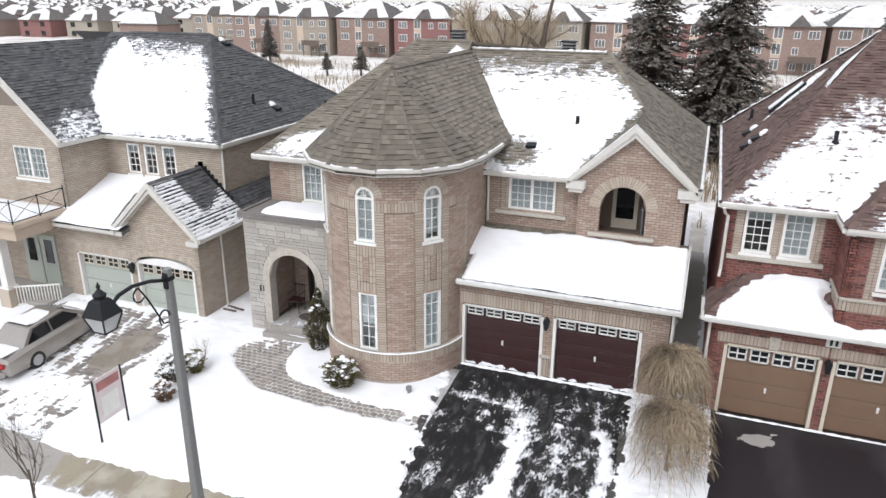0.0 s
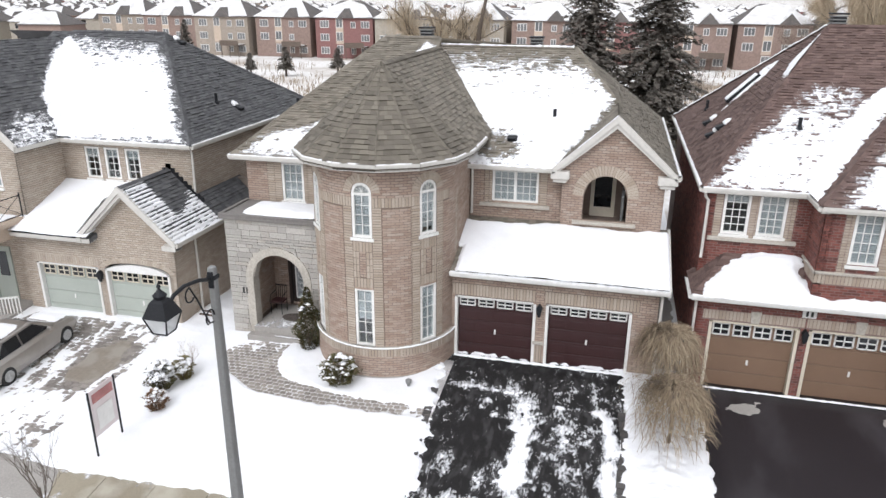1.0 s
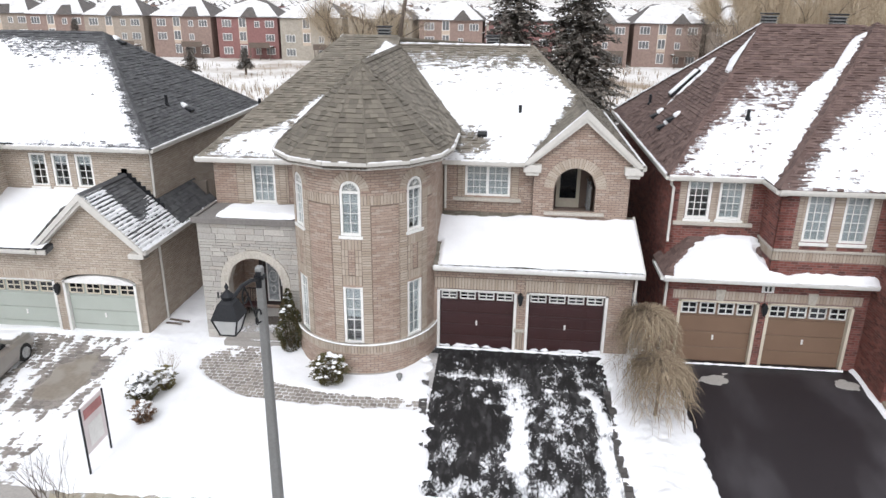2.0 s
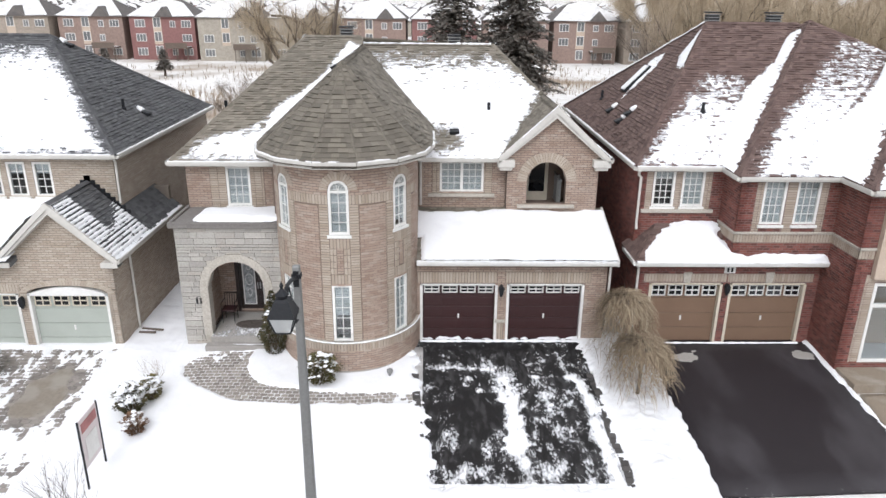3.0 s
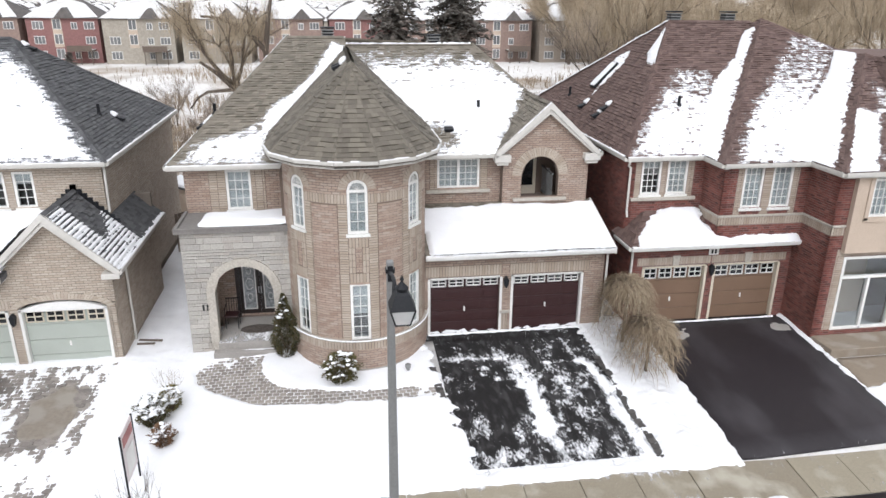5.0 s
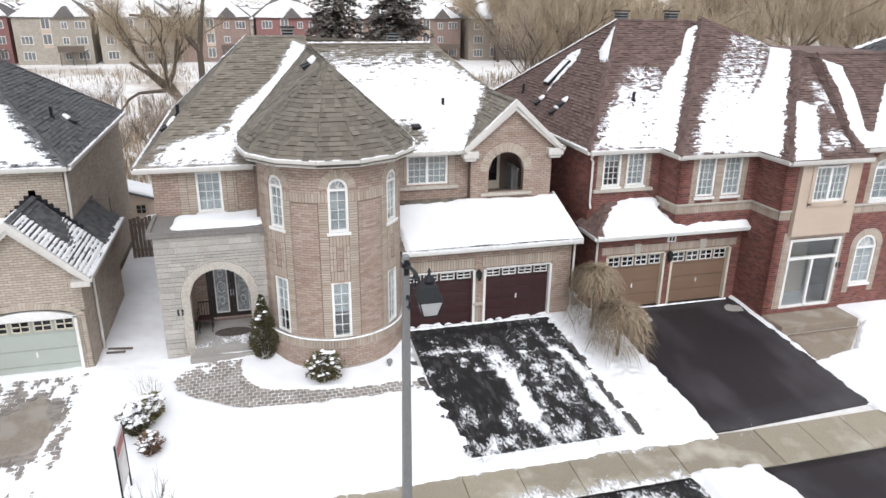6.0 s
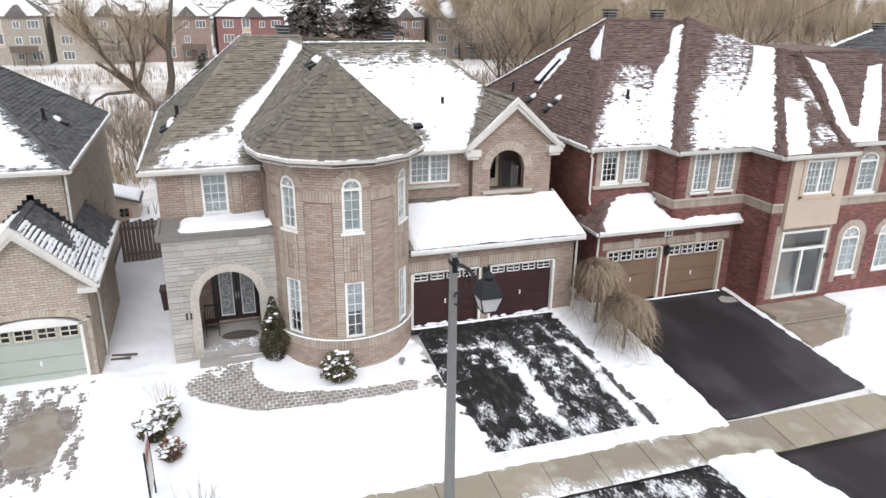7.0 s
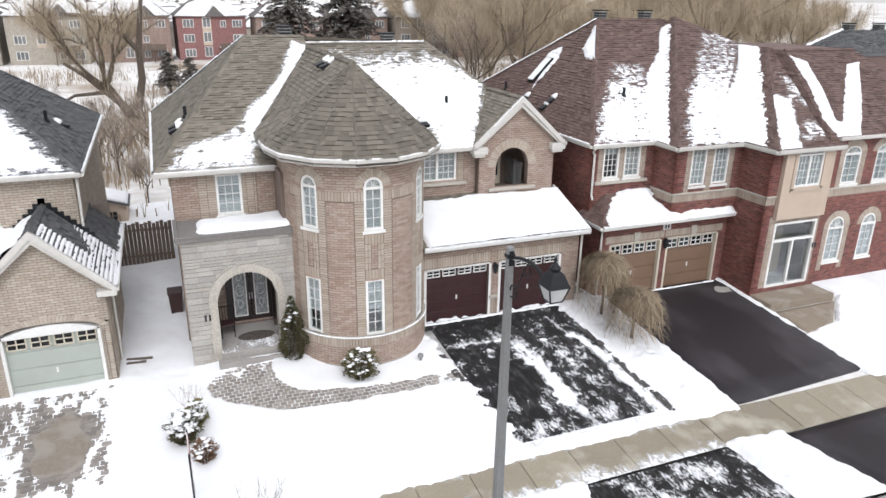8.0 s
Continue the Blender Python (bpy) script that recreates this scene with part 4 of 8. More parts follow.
def snow_sheet(x0, x1, y0, y1, step, label):
    X, Y = np.meshgrid(np.arange(x0, x1 + step / 2, step), np.arange(y0, y1 + step / 2, step))
    h = ground_snow(X, Y)
    me = grid_mesh("ground_snow", X, Y, gz(X, Y) + h, h > 0.0, M_SNOW)
    return tagged(new("ground_snow", me), label, "snow", kind="stuff")


snow_sheet(-24.0, 14.0, 7.7, 20.0, 0.05, "white snow lying over the front lawns, broken on the drives")
# thin trodden snow over the half-cleared drive
DX, DY = np.meshgrid(np.arange(-6.7, -0.7, 0.06), np.arange(12.3, 19.7, 0.06))
ground_snow(DX, DY)
tagged(new("drive_frost", grid_mesh("drive_frost", DX, DY, gz(DX, DY) + 0.027, np.ones(DX.shape, bool), M_FILM_DRIVE, cover=np.clip(0.50 + 0.80 * DRIVE_PATTERN - 0.45 * np.exp(-(((DX + 4.75) / 0.7) ** 2 + ((DY - 15.6) / 1.6) ** 2)), 0, 1))), "thin trodden film of snow on the asphalt", "snow", kind="stuff")
PX, PY = np.meshgrid(np.arange(-24.0, 9.0, 0.08), np.arange(10.7, 12.7, 0.06))
edge_in = np.minimum(12.3 - PY + 0.25 * np.clip((-1.0 - PX) / 4, 0, 1), PY - 10.65)
tagged(new("pavement_frost", grid_mesh("pavement_frost", PX, PY, gz(PX, PY) + 0.040, edge_in < 0.75, M_FILM_DRIVE, cover=np.clip(0.95 - 1.5 * edge_in + 0.55 * fbm(PX * 1.3, PY * 2.0, 64) - 0.5 * np.clip((PX + 1.2) / 1.5, 0, 1) - 1.5 * np.clip((PX - 0.9) / 0.5, 0, 1), 0, 1))), "thin melting snow along the pavement edges", "snow", kind="stuff")
PX, PY = np.meshgrid(np.arange(-6.2, -0.1, 0.08), np.arange(7.8, 10.65, 0.06))
tagged(new("apron_frost", grid_mesh("apron_frost", PX, PY, gz(PX, PY) + 0.027, np.ones(PX.shape, bool), M_FILM_DRIVE, cover=np.clip(0.38 + 0.7 * fbm(PX * 1.2, PY * 1.4, 68) + 0.4 * fbm(PX * 4, PY * 4, 69), 0, 1))), "thin trodden film of snow on the apron", "snow", kind="stuff")
snow_sheet(-40.0, -24.0, 8.3, 34.0, 0.4, "white snow over a neighbouring lawn")
snow_sheet(14.0, 40.0, 8.3, 34.0, 0.4, "white snow over a neighbouring lawn")
snow_sheet(-17.3, 1.2, 20.0, 40.0, 0.1, "white snow between and behind the houses")

# ---- the turreted house ----
rng = random.Random(4)
house = thing("house", "pink brick house with a round turret and maroon double garage", "house")
SET = {"pink": M_PINK, "sand": M_SAND, "dun": M_DUN, "red": M_RED}


def dress(wall_ob, P, u0, u1, v0, v1, main, holes=(), zones=(), ring=0.22, ring_key="sand", top=None, pick=None):
    """Lays a wall's bricks: zones first (upright courses and stacked quoins), then the running field round them."""
    b = Bricks(P, rng)
    blocks = [hole_block(h, ring) for h in holes] + [rect_block(*z[0]) for z in zones]
    only = [hole_block(h, ring) for h in holes]
    b.field(main, u0, u1, v0, v1, blocks, top=top, pick=pick, length=0.22 if main == "red" else 0.25)
    for (a0, a1, c0, c1), style, key in zones:
        if style == "soldier":
            b.field(key, a0, a1, c0, c1, only, length=0.10, high=c1 - c0, bond=0)
        elif style == "soldier_low":
            b.field(key, a0, a1, c0, c1, only, length=0.105, high=0.21, bond=0)
        else:
            b.field(key, a0, a1, c0, c1, only, length=(a1 - a0) / max(1, round((a1 - a0) / 0.28)), bond=0)
    for h in holes:
        if h.get("arch"):
            c, r, rise = hole_rings(h)
            b.arch(ring_key, c, r, h["v1"], ring, rise)
    b.done(wall_ob, SET)
    return b


# turret: a half round with straight cheeks
TX, TY, TR = -8.9, 19.97, 2.29


def turret(radius):
    def P(u, v, d):
        half = math.pi / 2 * radius
        if abs(u) <= half:
            a = u / radius
            return Vector((TX + (radius + d) * math.sin(a), TY - (radius + d) * math.cos(a), v))
        s = 1 if u > 0 else -1
        return Vector((TX + s * (radius + d), TY + (abs(u) - half), v))
    return P


PT = turret(TR)
HALF = math.pi / 2 * TR
t_holes = []
for deg in (-52, 0, 52):
    c = radians(deg) * TR
    t_holes.append(dict(u0=c - 0.31, u1=c + 0.31, v0=4.56, v1=5.93, arch=True))
    t_holes.append(dict(u0=c - 0.31, u1=c + 0.31, v0=1.0, v1=2.93))
tw = wall(house, "turret_wall", PT, -HALF - 1.4, HALF + 2.3, 1.0, 6.75, t_holes, 0.22, M_MORTAR, step=0.2)
zones = []
for deg in (-52, 0, 52):
    c = radians(deg) * TR
    zones += [((c - 0.31, c + 0.31, 4.12, 4.45), "soldier", "sand"), ((c - 0.31, c + 0.31, 2.96, 3.28), "soldier", "sand"), ((c - 0.31, c - 0.10, 3.28, 4.12), "soldier_low", "sand"), ((c + 0.10, c + 0.31, 3.28, 4.12), "soldier_low", "sand")]
    zones += [((c - 0.61, c - 0.31, 1.0, 5.5), "stack", "sand"), ((c + 0.31, c + 0.61, 1.0, 5.5), "stack", "sand")]
    zones += [((c - 0.95, c - 0.31, 5.5, 5.8), "soldier", "sand"), ((c + 0.31, c + 0.95, 5.5, 5.8), "soldier", "sand")]
for s in (-1, 1):
    c = radians(26 * s) * TR
    zones.append(((c - 0.17, c + 0.17, 5.5, 5.8), "soldier", "sand"))
    zones.append(((min(s * (HALF + 0.05), s * (HALF + 0.35)), max(s * (HALF + 0.05), s * (HALF + 0.35)), 1.0, 5.5), "stack", "sand"))
single = []


def turret_single(a0, a1, c0, c1):
    if abs(a0) < 1.7 and 1.0 < c0 < 5.4 and len(single) < 300:
        single.append((a0, a1, c0, c1))
        return True
    return False


dress(tw, PT, -HALF - 1.4, HALF + 2.3, 1.0, 6.7, "pink", t_holes, zones, ring=0.26, pick=turret_single)
base_P = turret(TR + 0.07)
HB = math.pi / 2 * (TR + 0.07)
tb = wall(house, "turret_base", base_P, -HB - 0.2, HB + 0.2, -0.3, 0.98, (), 0.3, M_MORTAR, step=0.2)
dress(tb, base_P, -HB - 0.2, HB + 0.2, -0.28, 0.94, "pink", (), [((-HB - 0.2, HB + 0.2, 0.66, 0.94), "soldier", "sand")])
ledge = Shape()
for i in range(40):
    a, b = (-HB + 2 * HB * k / 40 for k in (i, i + 1))
    ledge.prism(base_P, [(a, 0.94), (b, 0.94), (b, 1.0), (a, 1.0)], -0.12, 0.035)
part("ledge", ledge, M_CUT, house, "pale stone ledge round the turret", weld=True)
plinth = Shape()
for i in range(40):
    a, b = (-HB + 2 * HB * k / 40 for k in (i, i + 1))
    plinth.prism(base_P, [(a, -0.45), (b, -0.45), (b, -0.02), (a, -0.02)], -0.2, 0.03)
part("plinth", plinth, M_GREY_CONC, house, weld=True)
for k, h in enumerate(t_holes):
    window(house, PT, h["u0"], h["u1"], h["v0"], h["v1"], 2, 5 if not h.get("arch") else 4, arch=h.get("arch", False), blind=(1.0, 0.6, 1.0, 0.55, 0.85, 1.0)[k])

# left wing wall behind the porch
h_left = [dict(u0=-13.2, u1=-12.37, v0=4.40, v1=5.79), dict(u0=-13.2, u1=-11.55, v0=0.45, v1=2.85)]
wl = wall(house, "front_wall", front(21.33), -14.55, -11.1, -0.4, 6.0, h_left)
dress(wl, front(21.33), -14.55, -11.1, 0.4, 5.95, "pink", h_left, [((-13.75, -13.2, 4.2, 5.95), "stack", "sand"), ((-12.37, -11.9, 4.2, 5.95), "stack", "sand")])
window(house, front(21.33), -13.2, -12.37, 4.40, 5.79, 3, 4, blind=1.0)
# wall over the garage roof
h_mid = [dict(u0=-5.83, u1=-4.25, v0=4.66, v1=5.80)]
wm = wall(house, "front_wall", front(22.3), -6.7, -3.3, 2.6, 6.0, h_mid)
dress(wm, front(22.3), -6.6, -3.45, 3.6, 5.95, "pink", h_mid, [((-6.1, -5.83, 4.55, 5.95), "stack", "sand"), ((-4.25, -3.95, 4.55, 5.95), "stack", "sand")])
window(house, front(22.3), -5.83, -4.25, 4.66, 5.80, 3, 4, sashes=2, blind=1.0, sill=False)
ls = Shape()
ls.box(-6.25, -3.85, 22.18, 22.35, 4.50, 4.62)
part("sill", ls, M_CUT, house, "long stone sill", bevel=0.01)
# gable with the arched balcony opening
GA = dict(u0=-2.73, u1=-1.33, v0=4.32, v1=5.15, arch=True)
wg = wall(house, "gable_wall", front(21.95), -3.45, -0.2, 2.6, 6.1, [GA])
tri_s = Shape()
tri_s.prism(front(21.95), [(-3.45, 6.1), (-0.2, 6.1), (-0.2, 6.1), (-1.85, 7.58)], -0.25, 0)
part("gable_wall", tri_s, M_MORTAR, house)
dress(wg, front(21.95), -3.45, -0.2, 3.6, 7.6, "pink", [GA], [], ring=0.36, top=lambda u: 5.98 + 0.93 * (1.72 - abs(u + 1.83)) + 0.08)
b = Bricks(front(21.95), rng)
b.field("sand", -3.0, -2.73, 4.32, 5.1, length=0.27, bond=0)
b.field("sand", -1.33, -1.06, 4.32, 5.1, length=0.27, bond=0)
bs = Shape()
bs.box(-3.05, -1.0, 21.82, 22.0, 4.20, 4.32)
part("sill", bs, M_CUT, house, "stone sill under the arch", bevel=0.01)
# recess walls in dark mortar colour, not brick: its dimness is painted in
rec = Shape()
rec.box(-3.2, -0.25, 22.2, 23.8, 3.9, 4.0)
rec.box(-3.2, -0.25, 22.2, 23.8, 5.95, 6.0)
rec.box(-3.3, -3.2, 22.2, 23.8, 3.9, 6.0)
rec.box(-0.3, -0.2, 22.2, 22.5, 3.9, 6.0)
rec.box(-0.3, -0.2, 22.5, 23.6, 5.7, 6.0)
rec.box(-0.3, -0.2, 23.6, 33.6, -0.4, 6.0)
rec.box(-0.3, -0.2, 22.2, 23.6, -0.4, 4.05)
rec.box(-3.2, -0.25, 23.7, 23.85, 3.9, 6.0)
part("balcony_recess", rec, M_MORTAR, house)
bd = Shape()
bd.box(-2.55, -1.7, 23.64, 23.7, 4.0, 5.85)
bdo = part("balcony_door", bd, M_CREAM, house, "pale glazed balcony door")
bd = Shape()
bd.box(-2.42, -1.83, 23.62, 23.64, 4.35, 5.7)
part("pane", bd, M_DARKGLASS, bdo)
rail = Shape()
rail.box(-1.48, -1.42, 22.22, 23.66, 5.08, 5.13)
rail.box(-1.48, -1.42, 22.22, 23.66, 4.1, 4.14)
br = part("balcony_railing", rail, M_GREY_METAL, house, "grey metal balcony railing")
for i in range(14):
    g = Shape()
    g.box(-1.46, -1.44, 22.28 + i * 0.1, 22.30 + i * 0.1, 4.14, 5.08)
    part("baluster", g, M_GREY_METAL, br)
g = Shape()
g.box(-1.5, -1.4, 22.76, 22.86, 4.0, 5.2)
part("post", g, M_GREY_METAL, br)
# garage front
h_gar = [dict(u0=-6.50, u1=-3.96, v0=-0.1, v1=2.14), dict(u0=-3.54, u1=-0.91, v0=-0.1, v1=2.14)]
wgf = wall(house, "garage_wall", front(19.70), -6.9, -0.15, -0.4, 3.0, h_gar)
dress(wgf, front(19.70), -6.8, -0.15, 0.05, 3.0, "pink", h_gar, [((-6.6, -3.90, 2.18, 2.58), "soldier", "sand"), ((-3.60, -0.70, 2.18, 2.58), "soldier", "sand"), ((-3.87, -3.63, 0.05, 0.72), "soldier", "sand")])
for a in (-6.42, -3.46):
    garage_door(house, front(19.70), a, a + 2.47, -0.04, 2.10, M_MAROON, M_WHITE, 5)
wall_lamp(house, front(19.70), -3.75, 1.95)
pil = Shape()
pil.box(-3.92, -3.58, 19.62, 19.72, 0.72, 0.82)
part("ledge", pil, M_CUT, house, bevel=0.01)
sidew = Shape()
sidew.box(-0.38, -0.15, 19.70, 22.2, -0.4, 3.0)
sidew.hexa([(-0.38, 19.7, 3.0), (-0.15, 19.7, 3.0), (-0.15, 22.2, 3.0), (-0.38, 22.2, 3.0)], [(-0.38, 19.7, 3.02), (-0.15, 19.7, 3.02), (-0.15, 22.2, 3.92), (-0.38, 22.2, 3.92)])
part("garage_side_wall", sidew, M_MORTAR, house)
back = Shape()
back.box(-14.55, -14.3, 21.5, 33.6, -0.4, 6.0)
back.box(-14.55, -0.2, 33.4, 33.6, -0.4, 6.0)
back.box(-11.3, -11.1, 20.0, 21.5, -0.4, 6.0)
part("rear_wall", back, M_MORTAR, house)

# porch of grey stone
PC, PRR = -12.65, 0.95
POR = dict(u0=PC - PRR, u1=PC + PRR, v0=0.0, v1=2.08, arch=True)
pw = wall(house, "porch_wall", front(19.47), -14.5, -11.0, -0.5, 4.2, [POR], 0.35, M_CUT)
side = Shape()
side.box(-14.5, -14.2, 19.8, 21.33, -0.5, 4.2)
side.box(-14.5, -11.1, 19.8, 21.33, 3.55, 3.7)
part("porch_side", side, M_CUT, house)
inner = Shape()
inner.box(-13.95, -13.78, 19.82, 21.33, 0.2, 3.55)
inner_wall = part("porch_inner_wall", inner, M_MORTAR, house)
dress(inner_wall, east(-13.78), 19.83, 21.32, 0.36, 3.5, "pink")
ringS = Shape()
for i in range(24):
    a0, a1 = math.pi * i / 24, math.pi * (i + 1) / 24
    ringS.prism(front(19.47), [(PC + q * math.cos(a), 2.08 + q * math.sin(a)) for q, a in ((PRR - 0.012, a0), (PRR + 0.26, a0), (PRR + 0.26, a1), (PRR - 0.012, a1))], -0.36, 0.05)
ringS.plate(front(19.47), PC - PRR - 0.26, PC - PRR + 0.012, 0.35, 2.08, -0.36, 0.05)
ringS.plate(front(19.47), PC + PRR - 0.012, PC + PRR + 0.26, 0.35, 2.08, -0.36, 0.05)
part("arch_surround", ringS, M_CUT, house, "smooth pale stone arch surround", weld=True)
slabp = Shape()
slabp.box(-14.65, -11.05, 19.33, 21.33, 4.2, 4.34)
slabp.box(-14.65, -11.05, 19.33, 19.45, 4.34, 4.40)
slabp.box(-14.65, -14.53, 19.45, 21.33, 4.34, 4.40)
part("porch_roof", slabp, M_COPING, house, "flat dark-coped stone porch roof", bevel=0.012)
steps = Shape()
steps.box(-13.62, -11.68, 19.25, 21.3, -0.4, 0.36)
steps.box(-13.75, -11.5, 18.95, 19.25, -0.4, 0.16)
part("porch_steps", steps, M_GREY_CONC, house, "grey concrete porch floor with a step", bevel=0.015)
dr = Shape()
for q in ((-13.2, -13.08, 0.38, 2.85), (-11.67, -11.55, 0.38, 2.85), (-13.08, -11.67, 2.73, 2.85)):
    dr.plate(front(21.33), *q, -0.15, 0.03)
fd = part("front_door", dr, M_DOOR_DARK, house, "dark double front door with leaded oval glass")
for a in (-13.08, -12.37):
    g = Shape()
    for q in ((a, a + 0.12, 0.38, 2.73), (a + 0.58, a + 0.70, 0.38, 2.73), (a + 0.12, a + 0.58, 0.38, 0.62), (a + 0.12, a + 0.58, 2.55, 2.73)):
        g.plate(front(21.33), *q, -0.10, -0.04)
    leaf = part("door_leaf", g, M_DOOR_DARK, fd, bevel=0.006)
    g = Shape()
    g.plate(front(21.33), a + 0.12, a + 0.58, 0.62, 2.55, -0.08, -0.065)
    part("pane", g, M_FROST, leaf)
    g = Shape()
    for q in ((a + 0.12, a + 0.16, 0.62, 2.55), (a + 0.54, a + 0.58, 0.62, 2.55), (a + 0.16, a + 0.54, 0.62, 0.66), (a + 0.16, a + 0.54, 2.51, 2.55)):
        g.plate(front(21.33), *q, -0.065, -0.035)
    for k in range(3):
        zc = 1.1 + 0.5 * k
        for j in range(10):
            a0, a1 = 2 * math.pi * j / 10, 2 * math.pi * (j + 1) / 10
            rr = 0.14 if k == 1 else 0.09
            g.prism(front(21.33), [(a + 0.35 + q * math.cos(w), zc + 1.6 * q * math.sin(w)) for q, w in ((rr - 0.012, a0), (rr, a0), (rr, a1), (rr - 0.012, a1))], -0.065, -0.058)
    part("leading", g, M_WHITE, leaf)
    g = Shape()
    hx = a + 0.66 if a < -13 else a + 0.04
    g.plate(front(21.33), hx - 0.015, hx + 0.015, 1.25, 1.5, -0.04, 0.0)
    part("handle", g, M_ALLOY, leaf)
number_plate(house, front(19.47), -13.93, 1.62, plate=False, size=0.22)

# main roof of the turreted house
L0 = roof_plane(house, [(-15.0, 21.05, 6.0), (-8.9, 21.05, 6.0), (-8.9, 27.4, 9.75), (-11.24, 27.4, 9.75)], M_GREY_SH, rng)
roof_plane(house, [(-15.0, 33.75, 6.0), (-15.0, 21.05, 6.0), (-11.24, 27.4, 9.75)], M_GREY_SH, rng)
R0 = roof_plane(house, [(-8.9, 21.9, 6.0), (-3.75, 21.9, 6.0), (-1.87, 24.83, 7.79), (-3.59, 27.57, 9.46), (-8.9, 27.57, 9.46)], M_GREY_SH, rng)
R1 = roof_plane(house, [(0.15, 21.72, 6.0), (0.15, 33.8, 6.0), (-3.59, 27.57, 9.46), (-1.85, 24.85, 7.80), (-1.85, 21.72, 7.80)], M_GREY_SH, rng)
G0 = roof_plane(house, [(-3.78, 21.95, 6.0), (-3.78, 21.72, 6.0), (-1.85, 21.72, 7.80), (-1.85, 24.85, 7.80)], M_GREY_SH, rng)
bk = Shape()
bk.poly([(0.15, 33.8, 6.0), (-15.0, 33.8, 6.0), (-11.24, 27.4, 9.74), (-9.0, 27.4, 9.74), (-3.59, 27.57, 9.45)])
part("roof", bk, M_GREY_SH, house)
cap(house, [(-15.0, 21.05, 6.02), (-11.24, 27.4, 9.77), (-9.0, 27.4, 9.77)], M_GREY_SH)
cap(house, [(-9.0, 27.57, 9.48), (-3.59, 27.57, 9.48), (-1.85, 24.85, 7.82)], M_GREY_SH)
cap(house, [(-1.85, 21.72, 7.82), (-1.85, 24.85, 7.82)], M_GREY_SH)
gutter(house, [(-15.0, 33.75, 6.0), (-15.0, 21.05, 6.0), (-11.2, 21.05, 6.0)], M_FASCIA)
gutter(house, [(-6.6, 21.9, 6.0), (-3.5, 21.9, 6.0)], M_FASCIA)
gutter(house, [(0.15, 21.72, 6.0), (0.15, 33.8, 6.0)], M_FASCIA)
soffit(house, [(-15.0, 21.05), (-11.1, 21.05), (-11.1, 21.4), (-15.0, 21.4)], 5.90)
soffit(house, [(-6.6, 21.9), (-3.4, 21.9), (-3.4, 22.4), (-6.6, 22.4)], 5.90)
# gable rake boards and eave returns
rk = Shape()
PG = front(21.72)
for sgn, foot in ((-1, -3.78), (1, 0.12)):
    rk.prism(PG, [(foot, 5.86), (foot, 6.06), (-1.83, 7.86), (-1.83, 7.62)], -0.1, 0.06)
    rk.prism(PG, [(foot, 5.78), (foot, 5.86), (-1.83, 7.62), (-1.83, 7.44)], -0.26, 0.0)
part("rake_board", rk, M_FASCIA, house, "beige gable trim boards")
for a0, a1 in ((-3.82, -3.22), (-0.45, 0.16)):
    rt = Shape()
    rt.box(a0, a1, 21.66, 22.0, 5.72, 5.98)
    rt.box(a0 + 0.08, a1 - 0.08, 21.72, 22.0, 5.6, 5.725)
    part("eave_return", rt, M_FASCIA, house, bevel=0.015)

# turret roof: facets round the front, a ridge running back into the main roof
AP = (TX, 19.75, 9.42)
NF, ER = 7, 2.83
rim = [(TX - ER * math.cos(math.pi * i / NF), TY - ER * math.sin(math.pi * i / NF), 6.86) for i in range(NF + 1)]
single_sh = []
# front facets wear the shade-darkened shingle; the straight slopes stay plain grey
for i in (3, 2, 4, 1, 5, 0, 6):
    roof_plane(house, [rim[i], rim[i + 1], AP], M_SHADED_SH, rng, singles=single_sh if 1 < i < 5 else None, exposure=0.17, tab=0.26)
    cap(house, [rim[i], AP], M_SHADED_SH, 0.13)
TW = roof_plane(house, [(TX - ER, 22.6, 6.86), rim[0], AP, (TX, 26.85, 9.42)], M_GREY_SH, rng, exposure=0.16)
TE = roof_plane(house, [rim[NF], (TX + ER, 23.4, 6.86), (TX, 27.5, 9.42), AP], M_GREY_SH, rng, exposure=0.16)
cap(house, [AP, (TX, 27.0, 9.44)], M_GREY_SH)
cap(house, [rim[NF], AP], M_GREY_SH, 0.12)
gutter(house, [(TX - ER, 21.0, 6.86)] + rim + [(TX + ER, 22.2, 6.86)], M_FASCIA, 0.075, 0.055)
sf = Shape()
for i in range(NF):
    sf.hexa([(TX, TY, 6.68), (*rim[i][:2], 6.68), (*rim[i + 1][:2], 6.68)], [(TX, TY, 6.74), (*rim[i][:2], 6.74), (*rim[i + 1][:2], 6.74)])
sf.box(TX - ER, TX + ER, TY, 22.3, 6.68, 6.74)
part("soffit", sf, M_FASCIA, house)
chk = Shape()
chk.box(TX - TR - 0.02, TX - TR + 0.2, 21.2, 24.0, 5.9, 6.75)
chk.box(TX + TR - 0.2, TX + TR + 0.02, 22.0, 24.5, 5.9, 6.75)
part("turret_cheek", chk, M_MORTAR, house)

# garage roof
GR = roof_plane(house, [(-6.62, 19.40, 3.08), (0.10, 19.40, 3.08), (0.10, 22.3, 4.08), (-6.62, 22.3, 4.08)], M_GREY_SH, rng)
gutter(house, [(-6.62, 19.40, 3.08), (0.10, 19.40, 3.08)], M_WHITE)
soffit(house, [(-6.6, 19.4), (0.1, 19.4), (0.1, 19.75), (-6.6, 19.75)], 2.96)
er = Shape()
er.hexa([(0.06, 19.36, 2.9), (0.14, 19.36, 2.9), (0.14, 22.3, 3.9), (0.06, 22.3, 3.9)], [(0.06, 19.36, 3.12), (0.14, 19.36, 3.12), (0.14, 22.3, 4.12), (0.06, 22.3, 4.12)])
